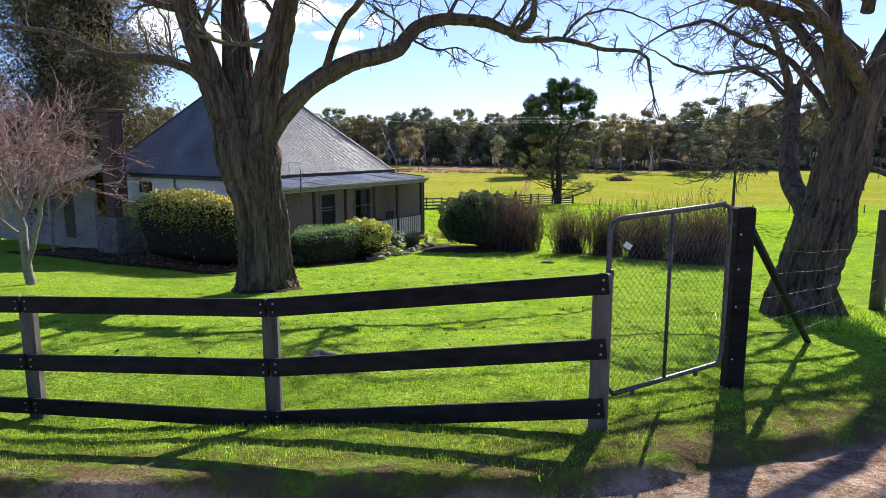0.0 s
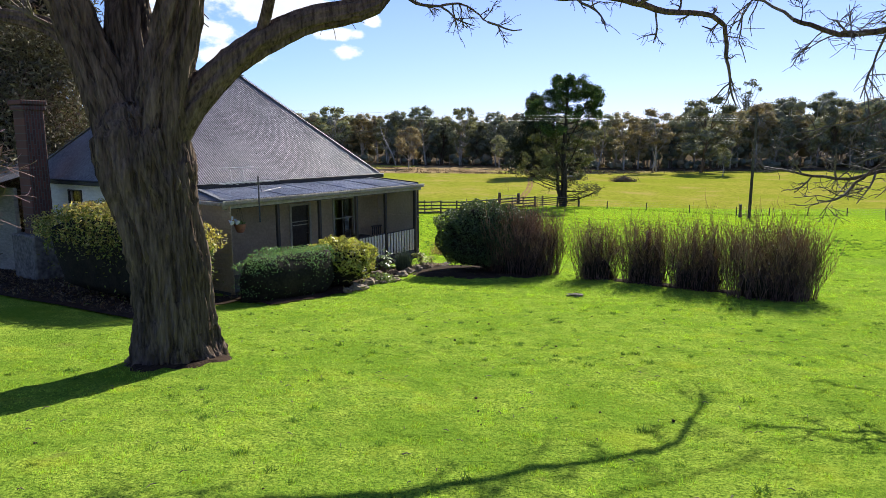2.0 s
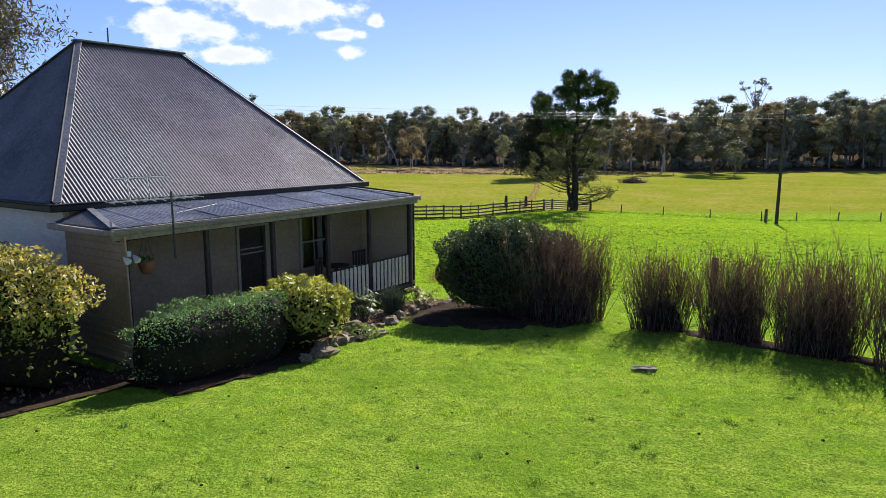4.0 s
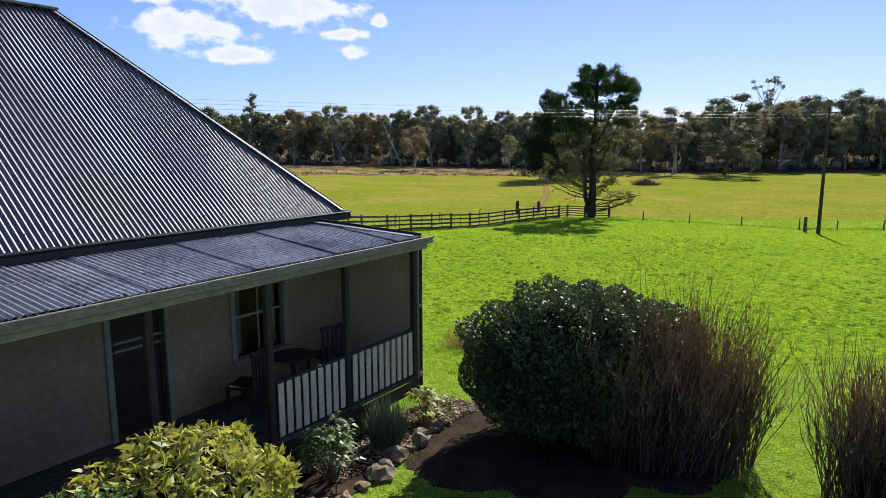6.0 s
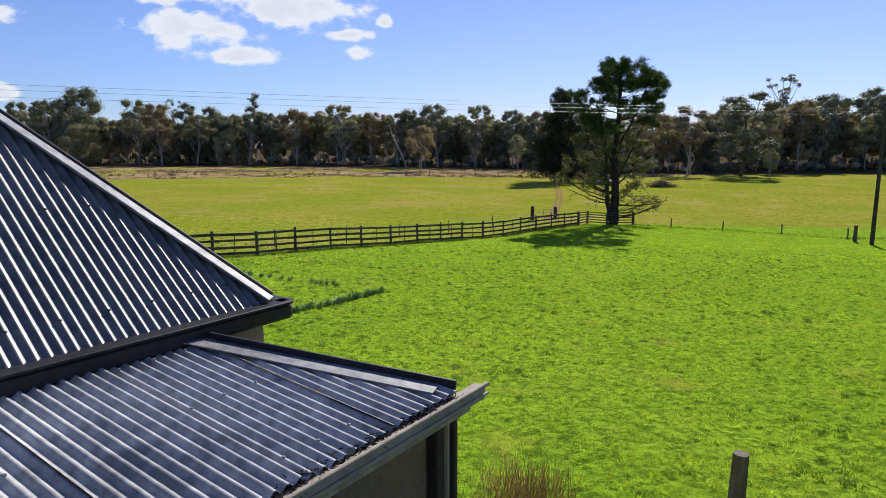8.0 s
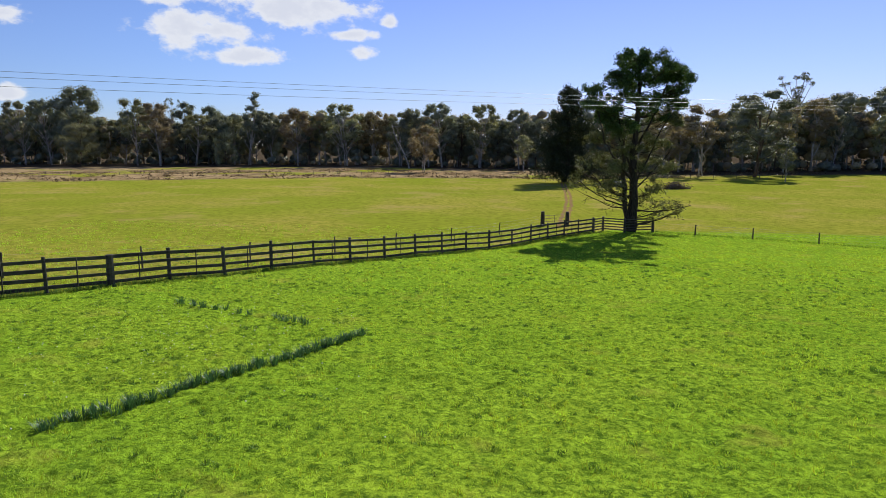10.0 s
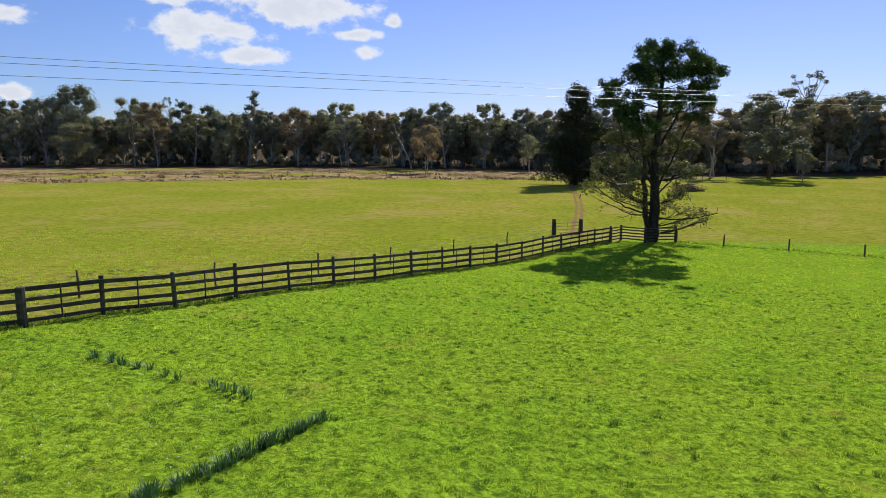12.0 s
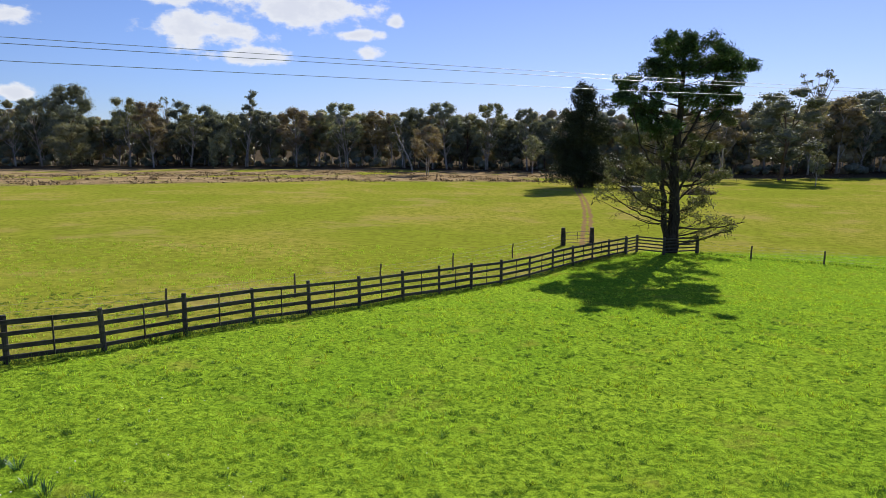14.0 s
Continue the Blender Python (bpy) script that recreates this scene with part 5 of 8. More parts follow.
    tagged(part("twig_mass", twigs, M["twig"], tree, "tangled bare grey twigs"), kind="stuff")
    return tree


big_tree("locust_tree", (-4.45, 15.45), "huge old bare locust tree with a furrowed trunk on the lawn",
         [(-4.45, 15.45, 0.55), (-4.46, 15.42, 1.3), (-4.48, 15.4, 2.2), (-4.62, 15.4, 3.2), (-4.72, 15.4, 4.0), (-4.78, 15.4, 4.75)],
         [(0, 0.57), (1.2, 0.54), (2.4, 0.57), (3.1, 0.66), (3.6, 0.64), (4.0, 0.45), (4.25, 0.18)],
         [([(-4.5, 15.4, 3.65), (-4.12, 15.4, 4.5), (-3.37, 15.6, 5.35), (-2.34, 15.9, 6.0), (-1.29, 16.3, 6.34), (-0.82, 16.6, 6.91), (-0.06, 17.0, 7.19), (0.94, 17.3, 7.16),
            (1.62, 17.6, 7.0), (2.16, 17.8, 7.32), (2.24, 18.0, 8.2)], 0.29, 0.06, (3, 1.5, 2, 4, 0.35)),
          ([(1.4, 17.5, 7.08), (1.94, 17.8, 6.79), (3.13, 18.2, 6.88), (4.27, 18.5, 6.65), (5.44, 18.8, 6.54), (5.72, 19.0, 5.8)], 0.095, 0.04, (2, 1.0, 2, 4, 0.1)),
          ([(-4.68, 15.5, 3.3), (-4.8, 15.55, 4.6), (-4.95, 15.7, 6.0), (-5.04, 15.9, 7.44), (-5.22, 16.2, 9.0), (-5.0, 16.6, 10.4)], 0.46, 0.13, (3, 1.9, 2, 4, 0.45)),
          ([(-4.6, 15.32, 3.3), (-4.32, 15.28, 4.8), (-3.95, 15.2, 6.1), (-3.55, 15.0, 7.25), (-3.04, 14.6, 8.64), (-2.4, 14.2, 9.8)], 0.46, 0.12, (3, 1.9, 2, 4, 0.4)),
          ([(-4.75, 15.38, 3.2), (-5.12, 15.3, 4.7), (-5.5, 15.15, 6.0), (-5.76, 14.9, 7.0), (-5.95, 14.5, 8.1), (-6.4, 14.0, 9.4)], 0.44, 0.10, (3, 1.8, 2, 4, 0.4)),
          ([(-5.25, 15.38, 4.9), (-5.6, 15.42, 5.5), (-6.07, 15.5, 5.86), (-6.93, 15.7, 6.08), (-8.26, 16.0, 6.24), (-9.47, 16.3, 6.75), (-11.0, 16.6, 6.95)], 0.17, 0.05, (2, 1.5, 2, 5, 0.25)),
          ([(-3.0, 15.8, 5.6), (-2.3, 15.2, 6.9), (-1.2, 14.8, 7.8), (0.2, 14.6, 8.3), (1.6, 14.6, 8.4)], 0.10, 0.03, (2, 1.4, 2, 4, 0.2)),
          ([(-3.55, 15.0, 7.25), (-2.6, 14.6, 7.9), (-1.2, 14.0, 8.6), (0.3, 13.8, 8.8)], 0.11, 0.03, (2, 1.5, 2, 4, 0.2)),
          ([(-5.76, 14.9, 7.0), (-6.9, 14.8, 7.3), (-8.4, 15.0, 8.0), (-9.6, 15.4, 8.2)], 0.10, 0.03, (2, 1.5, 2, 4, 0.2)),
          ([(2.2, 18.0, 8.1), (2.8, 17.4, 8.9), (3.9, 17.0, 9.2), (5.2, 16.8, 9.0)], 0.07, 0.025, (2, 1.3, 2, 4, 0.1)),
          ([(0.2, 14.6, 8.3), (0.9, 15.2, 9.0), (2.2, 15.6, 9.5), (3.6, 15.7, 9.6)], 0.06, 0.025, (2, 1.3, 2, 4, 0.1)),
          ([(1.6, 17.6, 7.0), (2.0, 16.8, 7.6), (3.0, 16.2, 7.9), (4.3, 15.9, 7.7)], 0.06, 0.02, (2, 1.2, 2, 4, 0.1)),
          ([(3.1, 18.2, 6.9), (3.6, 18.6, 7.5), (4.6, 19.0, 7.8), (5.8, 19.2, 7.5)], 0.05, 0.02, (2, 1.0, 2, 4, 0.1)),
          ([(-0.06, 17.0, 7.19), (0.3, 17.6, 7.9), (0.9, 18.2, 8.5), (1.6, 18.6, 8.7)], 0.06, 0.02, (2, 1.1, 2, 4, 0.1)),
          ([(-1.0, 16.5, 6.7), (-0.4, 16.6, 6.4), (0.2, 16.9, 6.5), (0.7, 17.0, 6.2)], 0.035, 0.012, (2, 0.7, 2, 4, 0.1))], 3, crown=(11, -4.3, 15.4, 8.8, 4.6))

big_tree("locust_tree", (6.46, 11.4), "old bare forked locust tree leaning beside the gate fence",
         [(6.24, 11.42, 1.25), (6.38, 11.42, 1.87), (6.55, 11.42, 2.50), (6.70, 11.42, 3.21), (6.86, 11.42, 4.01), (6.98, 11.42, 4.73)],
         [(0, 0.46), (0.8, 0.44), (1.6, 0.46), (2.0, 0.38), (2.8, 0.35), (3.4, 0.29), (3.8, 0.1)],
         [([(6.84, 11.42, 4.10), (6.77, 11.46, 4.91), (6.55, 11.51, 5.80), (6.44, 11.60, 6.87), (6.52, 11.77, 8.30)], 0.24, 0.08, (3, 1.5, 2, 4, 0.35)),
          ([(6.77, 11.37, 3.39), (7.07, 11.24, 4.91), (7.37, 11.06, 5.98), (7.68, 10.88, 7.23), (8.04, 10.70, 8.48)], 0.34, 0.08, (3, 1.6, 2, 4, 0.35)),
          ([(6.65, 11.46, 4.82), (6.35, 11.77, 5.71), (6.10, 12.13, 6.25), (5.63, 12.49, 6.60), (5.04, 12.85, 6.87), (4.11, 13.20, 7.50)], 0.13, 0.04, (2, 1.3, 2, 5, 0.2)),
          ([(6.61, 11.51, 4.55), (6.33, 12.49, 5.62), (5.71, 13.02, 6.07), (5.06, 13.38, 6.47), (4.38, 13.65, 6.34)], 0.08, 0.025, (2, 1.1, 2, 5, 0.2)),
          ([(7.0, 11.2, 4.9), (5.7, 10.4, 6.0), (3.6, 9.7, 6.9), (1.4, 9.5, 7.3), (-0.6, 9.6, 7.8)], 0.13, 0.04, (5, 0.9, 1, 3, 0.3)),
          ([(6.97, 11.24, 5.09), (7.86, 11.60, 5.44), (8.84, 11.95, 5.98), (10.00, 12.13, 6.34)], 0.13, 0.04, (2, 1.4, 2, 4, 0.2)),
          ([(6.70, 11.33, 3.84), (7.41, 11.06, 3.61), (8.04, 10.97, 3.48), (8.57, 10.97, 3.03)], 0.07, 0.02, (3, 0.7, 1, 3, 0.3)),
          ([(6.42, 11.42, 2.2), (6.36, 11.6, 2.9), (6.60, 12.75, 3.5), (7.05, 13.7, 4.3), (7.48, 14.5, 5.1), (7.56, 14.68, 5.32)], 0.20, 0.13, None),
          ([(7.52, 14.59, 4.81), (7.35, 14.68, 5.70), (6.99, 14.85, 6.67), (6.37, 15.03, 7.55)], 0.120, 0.044, (2, 1.4, 2, 5, 0.2)),
          ([(7.53, 14.59, 4.99), (6.56, 14.68, 5.74), (5.71, 14.77, 5.62), (4.96, 14.94, 5.87)], 0.070, 0.028, (2, 1.2, 2, 5, 0.2)),
          ([(7.52, 14.59, 4.01), (6.94, 14.59, 4.15), (6.37, 14.68, 3.88), (5.93, 14.77, 3.48)], 0.050, 0.018, (2, 0.8, 2, 5, 0.15)),
          ([(7.57, 14.59, 3.66), (6.99, 14.94, 3.79), (6.20, 15.30, 3.57), (5.49, 15.56, 3.66)], 0.045, 0.018, (2, 0.8, 2, 5, 0.15)),
          ([(7.52, 14.59, 5.08), (8.14, 15.03, 5.96), (8.67, 15.92, 5.78), (8.50, 17.33, 5.08), (8.14, 18.22, 4.55)], 0.080, 0.022, (2, 1.2, 2, 5, 0.2)),
          ([(7.52, 14.59, 4.55), (8.50, 15.47, 4.90), (9.20, 17.24, 4.37), (8.76, 18.57, 3.84)], 0.070, 0.022, (2, 1.1, 2, 5, 0.2))], 5, crown=(6, 7.1, 11.6, 6.7, 4.9))


def small_maple():
    global rnd
    rnd = random.Random(21)
    base = on_ground(-10.9, 16.6)
    tree = thing("ornamental_maple", base, "small bare maple with pinkish red twigs and pale stems", "tree")
    sh = Shape()
    for way, r0, r1 in (([(0, 0, -0.1), (-0.05, 0, 0.6), (-0.1, 0.05, 1.4), (-0.35, 0.1, 2.0), (-0.6, 0.1, 2.7)], 0.10, 0.045),
                        ([(-0.02, 0, 0.4), (0.25, -0.05, 1.2), (0.45, 0, 1.9), (0.7, 0.1, 2.7)], 0.06, 0.035),
                        ([(-0.08, 0.02, 1.0), (-0.6, 0, 1.5), (-1.1, -0.1, 2.0), (-1.6, -0.1, 2.5)], 0.05, 0.03),
                        ([(-0.1, 0.05, 1.4), (0.1, 0.3, 2.2), (0.2, 0.4, 3.0)], 0.05, 0.03)):
        sh.tube(bend(way, 4, 0.01), taper((len(way) - 1) * 4 + 1, r0, r1), 9, 0.05, r0 * 9)
    part("trunk", sh, M["pale_bark"], tree, "pale smooth forked trunk", smooth=True)
    tree.scale = (1.25, 1.25, 1.2)
    tw = Shape()
    for k in range(140):
        a, h = rnd.uniform(0, 6.28), rnd.uniform(1.5, 3.0)
        r = rnd.uniform(0.1, 0.9)
        grow_twigs(tw, (math.cos(a) * r - 0.1, math.sin(a) * r, h), (math.cos(a) * 0.9, math.sin(a) * 0.9, rnd.uniform(0.2, 1.6)),
                   rnd.uniform(0.9, 1.7), 0.009, 2, 0.34, -0.01, 4, 4)
    tagged(part("twig_mass", tw, M["red_twig"], tree, "dense pinkish red twigs"), kind="stuff")
    return tree


small_maple()


def shell_points(n, half, power=3.0, deep=0.25, flat=2.6):
    """Points near the skin of a rounded block, with hollows and bulges."""
    d = rng.normal(size=(n, 3))
    d /= (np.abs(d / 1.0) ** flat).sum(1)[:, None] ** (1 / flat)
    r = 1 - deep * rng.random(n) ** power
    wave = 1 + 0.07 * np.sin(d[:, 0] * 3.1 + half[0] * 9 + d[:, 2] * 2) * np.sin(d[:, 1] * 3.7 + 2) + 0.05 * np.sin(d[:, 0] * 7 + 1) * np.cos(d[:, 1] * 6) + 0.05 * np.sin(d[:, 2] * 9 + d[:, 0] * 4) + 0.05 * np.sin(d[:, 0] * 15 * half[0] / half[2] + d[:, 2] * 5)
    return d * (r * wave)[:, None] * np.array(half)


def bush(name, at, half, turn, mat, label, count, leaf, category="shrub", tip=None, flat=2.6, deep=0.35, sink=0.1, core=0.8, group="", bare=0.0, slim=0.48):
    """A leafy shrub or clipped hedge: a near-black mass, the shade within put into colour, clothed in separate leaves;
    bare: how high the leaves are left off so that this dark shows.
    """
    p = on_ground(at[0], at[1])
    ob = thing(name, p, label, category, group)
    ob.rotation_euler = (0, 0, radians(turn))
    c = (0, 0, half[2] - sink)
    part("inner_shade_mass", Shape().blob(c, [h * core for h in half], 0.10, 10, 18, at[0], 2.0 / flat), M["core"], ob, smooth=True)
    pts = shell_points(count, half, 1.6, deep, flat) + np.array(c)
    pts = pts[pts[:, 2] > 0.03]
    if bare:
        edge = bare * half[2] * 2 * (1 + 0.18 * np.sin(pts[:, 0] * 4.1) * np.sin(pts[:, 1] * 3.3 + pts[:, 0]))
        pts = pts[(pts[:, 2] > edge * rng.uniform(0.75, 1.25, len(pts))) | (rng.random(len(pts)) < 0.035)]
    lv = leaf_mesh("leaves", pts, leaf, leaf * slim, mat)
    tagged(part("leaves", lv, None, ob), kind="stuff")
    if tip:
        # brighter leaves on the upper part only, painting the sun on the top
        q = shell_points(int(count * 0.8), [h * 1.03 for h in half], 4.0, 0.15, flat) + np.array(c)
        q = q[q[:, 2] > half[2] * 1.25]
        tagged(part("tip_leaves", leaf_mesh("tip_leaves", q, leaf, leaf * 0.5, tip), None, ob, "yellow-gold top leaves with sunlight put into their colour"), kind="stuff")
    return ob


# hedges and shrubs by the house
bush("clipped_hedge", (-8.75, 22.55), (3.3, 0.8, 1.25), -31, M["hedge_leaf"], "tall clipped hedge, its top leaves coloured as sunlit, by the end wall", 20000, 0.085, "hedge", M["hedge_sunlit"], 4.5, bare=0.52)
q = by_house(-8.15, -1.25)
bush("box_hedge", (q.x, q.y), (1.75, 0.64, 0.72), HOUSE_TURN, M["box_leaf"], "low clipped dark green hedge before the verandah", 36000, 0.046, "hedge", None, 4.2, bare=0.80, core=0.84)
q = by_house(-6.0, -1.1)
bush("rhododendron", (q.x, q.y), (1.05, 0.95, 0.80), 20, M["rhodo_leaf"], "rounded yellow-green rhododendron before the verandah", 8200, 0.145, "shrub", None, 2.3, bare=0.42, slim=0.34)
bush("camellia", (1.45, 28.75), (1.80, 1.3, 1.30), 4, M["dark_leaf"], "rounded glossy dark green camellia at the lawn's edge", 42000, 0.082, "shrub", None, 2.4, deep=0.3, core=0.82, bare=0.14, slim=0.40)


def rosette_shrub(name, at, high, wide, stems, leaf, mat, label, seed):
    """A loose shrub: bare stems, each ending in a rosette of long drooping leaves."""
    r = random.Random(seed)
    ob = thing(name, on_ground(*at), label, "shrub")
    wood, v, f = Shape(), [], []
    for k in range(stems):
        a, s = r.uniform(0, 6.28), math.sqrt(r.random())
        top = Vector((math.cos(a) * s * wide, math.sin(a) * s * wide, high * r.uniform(0.45, 1.0) * (1 - 0.25 * s)))
        wood.tube([(math.cos(a) * 0.05, math.sin(a) * 0.05, -0.05), top * 0.55 + Vector((0, 0, 0.02)), top], [0.012, 0.009, 0.006], 5)
        for j in range(9):
            b = j * 0.7 + r.uniform(-0.2, 0.2)
            d = Vector((math.cos(b), math.sin(b), r.uniform(-0.25, 0.75))).normalized()
            l = leaf * r.uniform(0.7, 1.2)
            w = Vector((-math.sin(b), math.cos(b), 0)) * l * 0.15
            i = len(v)
            mid, end = top + d * l * 0.5 + Vector((0, 0, 0.02)), top + d * l - Vector((0, 0, l * 0.25))
            v += [top, mid + w, mid - w, end]
            f += [(i, i + 2, i + 1), (i + 1, i + 2, i + 3)]
    tagged(part("stem_mass", wood, M["twig"], ob), kind="stuff")
    tagged(part("leaves", Shape().add(v, f), mat, ob), kind="stuff")
    return ob


def spiky_bush(name, at, high, wide, count, mat, label, seed):
    """A dense tuft of upright grey needles."""
    r = random.Random(seed)
    ob = thing(name, on_ground(*at), label, "shrub")
    sh = Shape()
    for k in range(count):
        a, s = r.uniform(0, 6.28), math.sqrt(r.random())
        foot = Vector((math.cos(a) * s * wide * 0.55, math.sin(a) * s * wide * 0.55, 0))
        top = Vector((math.cos(a) * s * wide + r.gauss(0, 0.03), math.sin(a) * s * wide + r.gauss(0, 0.03), high * r.uniform(0.6, 1.1) * (1 - 0.3 * s * s)))
        sh.tube([foot, foot.lerp(top, 0.6) + Vector((0, 0, 0.03)), top], [0.007, 0.006, 0.002], 3)
    tagged(part("sprig_mass", sh, mat, ob), kind="stuff")
    # dark blob that colours in the shade between the needles
    part("inner_shade_mass", Shape().blob((0, 0, high * 0.3), (wide * 0.6, wide * 0.6, high * 0.3), 0.15, 7, 10, seed), M["core"], ob, smooth=True)
    return ob


q = by_house(-3.45, -0.75)
rosette_shrub("leafy_shrub", (q.x, q.y), 0.95, 0.42, 34, 0.17, M["pale_leaf"], "loose pale-leaved shrub by the balustrade", 61)
q = by_house(-2.2, -0.65)
spiky_bush("lavender", (q.x, q.y), 0.85, 0.36, 620, M["grey_leaf"], "grey-green upright lavender bush in the garden bed", 62)
q = by_house(-0.95, -0.55)
rosette_shrub("hydrangea", (q.x, q.y), 0.6, 0.42, 22, 0.20, M["rhodo_leaf"], "small yellow-green leafy plant at the verandah corner", 63)
q = by_house(-4.7, -1.55)
bush("ground_cover", (q.x, q.y), (0.5, 0.35, 0.2), 0, M["pale_leaf"], "low pale ground cover among edging stones", 700, 0.09, "shrub", None, 2.0, core=0.5)


def cane_shrub(at, high, wide, count, seed, label, tips=True, leafy=0):
    """A thicket of upright bare canes, browner below and tan at the tips."""
    r = random.Random(seed)
    p = on_ground(*at)
    ob = thing("cane_thicket", p, label, "shrub", "bare cane shrubs across the lawn")
    low, top = Shape(), Shape()
    for k in range(int(count * 0.85)):
        a = r.uniform(0, 6.283)
        s = math.sqrt(r.random())
        foot = Vector((math.cos(a) * s * wide * 0.84, math.sin(a) * s * wide * 0.68, -0.05))
        d = Vector((math.cos(a) * s * 0.09 + r.gauss(0, 0.07), math.sin(a) * s * 0.08 + r.gauss(0, 0.07), 1)).normalized()
        h = high * 1.05 * (1 - 0.16 * s * s) * r.uniform(0.5, 1.06) * (1 + 0.10 * math.sin(a * 3 + seed) + 0.09 * math.sin(a * 7 + seed * 2.3))
        if r.random() < 0.03:
            h *= r.uniform(1.1, 1.32)
        pts = [foot]
        for j in range(6):
            d = (d + Vector((r.gauss(0, 0.13), r.gauss(0, 0.13), 0.06))).normalized()
            pts.append(pts[-1] + d * h / 6 + Vector((r.gauss(0, 0.012), r.gauss(0, 0.012), 0)))
        low.tube(pts[:5], taper(5, 0.0075, 0.0042), 3)
        top.tube(pts[4:], [0.0042, 0.0034, 0.002], 3)
        for j in (2, 3, 3, 4, 4, 5):
            e = (d + Vector((r.gauss(0, 0.42), r.gauss(0, 0.42), 0.35))).normalized()
            l = h * r.uniform(0.09, 0.22)
            q = pts[j] + e * l * 0.6
            (low if j < 4 else top).tube([pts[j], q, q + Vector((e.x * l * 0.2 + r.gauss(0, 0.02), e.y * l * 0.2 + r.gauss(0, 0.02), l * 0.5))], [0.0045, 0.0035, 0.0022], 3)
    tagged(part("cane_mass", low, M["stem_brown"], ob, "dark purplish brown branching canes"), kind="stuff")
    tagged(part("cane_top", top, M["stem_tan"], ob, "tan fine cane tips"), kind="stuff")
    if leafy:
        pts = [(r.gauss(0, wide * 0.35), r.gauss(0, wide * 0.3), high * r.uniform(0.25, 0.85)) for _ in range(leafy // 2)]
        tagged(part("dead_leaves", leaf_mesh("dead_leaves", pts, 0.06, 0.03, M["red_leaf"]), None, ob, "rusty dead leaves"), kind="stuff")
    # near-black lump: the shade among the cane feet is its colour
    part("shade_base", Shape().blob((0, 0, 0.3), (wide * 0.62, wide * 0.50, 0.42), 0.28, 8, 14, seed), M["core"], ob, smooth=True)
    return ob


cane_shrub((2.75, 28.1), 2.45, 1.5, 1000, 31, "dense rusty brown bare shrub beside the camellia", leafy=5200)
cane_shrub((2.0, 28.5), 2.0, 1.0, 260, 35, "dense rusty brown bare shrub beside the camellia", leafy=1500)
cane_shrub((5.0, 26.6), 2.08, 0.80, 360, 32, "thin upright bare brown cane shrub on the lawn", leafy=900)
cane_shrub((6.3, 25.55), 2.15, 0.82, 430, 33, "upright bare brown cane shrub on the lawn", leafy=1100)
cane_shrub((7.45, 24.2), 2.2, 0.96, 520, 34, "upright bare brown cane shrub on the lawn", leafy=1300)
cane_shrub((8.85, 22.6), 2.3, 1.38, 780, 36, "broad upright bare brown cane shrub at the row's end", leafy=1800)


def needle_tree(name, at, label, high, clumps, limbs, mats, trunk_r, leaf, seed, per=260, category="tree"):
    """An evergreen: a trunk, bare limbs and foliage in many separate clumps."""
    global rnd
    rnd = random.Random(seed)
    base = on_ground(*at)
    tree = thing(name, base, label, category)
    sh = Shape()
    pts = bend([(0, 0, -0.3), (0.1, 0, high * 0.2), (-0.1, 0.1, high * 0.45), (0.15, 0, high * 0.7), (0.2, 0, high * 0.95)], 6, 0.04)
    sh.tube(pts, taper(len(pts), trunk_r, trunk_r * 0.24, 0.9), 18, 0.07, seed)
    part("trunk", sh, M["pine_bark"], tree, smooth=True)
    twigs = Shape()
    for way, r in limbs:
        lp = bend(way, 4, 0.05)
        part("limb", Shape().tube(lp, taper(len(lp), r, r * 0.25), 7, 0.04, r), M["pine_bark"], tree, smooth=True)
        clothe(twigs, lp, 0.028, 2, 1.5, 2, 4, 0.0, 0.35)
    groups = {}
    for x, y, z, r, which, thick in clumps:
        n = int(per * thick * r ** 2 * 1.4)
        d = rng.normal(size=(n, 3))
        d /= np.linalg.norm(d, axis=1)[:, None]
        # several lobes to a clump, so that its outline is uneven
        lob = rng.normal(size=(7, 3)) * r * (0.58, 0.58, 0.46)
        pick = lob[rng.integers(0, 7, n)]
        p = pick + rng.normal(size=(n, 3)) * r * (0.32, 0.32, 0.27) + (x, y, z)
        groups.setdefault(which, []).append(p)
        i = min(range(len(pts)), key=lambda k: abs(pts[k].z - max(1.0, z - 0.35 * math.hypot(x, y))))
        a = pts[i]
        b = Vector((x, y, z))
        m = a.lerp(b, 0.55) + Vector((0, 0, -0.25))
        twigs.tube(bend([a, m, b], 4, 0.04), taper(9, 0.03 + 0.02 * r, 0.015), 6)
        for j in range(4):
            grow_twigs(twigs, m.lerp(b, rnd.random()), b - a + Vector((rnd.gauss(0, 1), rnd.gauss(0, 1), rnd.gauss(0, 0.6))), r * 0.8, 0.015, 1, 0.3, 0.0, 3, 4)
    tagged(part("twig_mass", twigs, M["pine_bark"], tree), kind="stuff")
    for which, ps in groups.items():
        tagged(part("foliage", leaf_mesh("foliage", np.concatenate(ps), leaf, leaf * 0.22, mats[which]), None, tree), kind="stuff")
    return tree


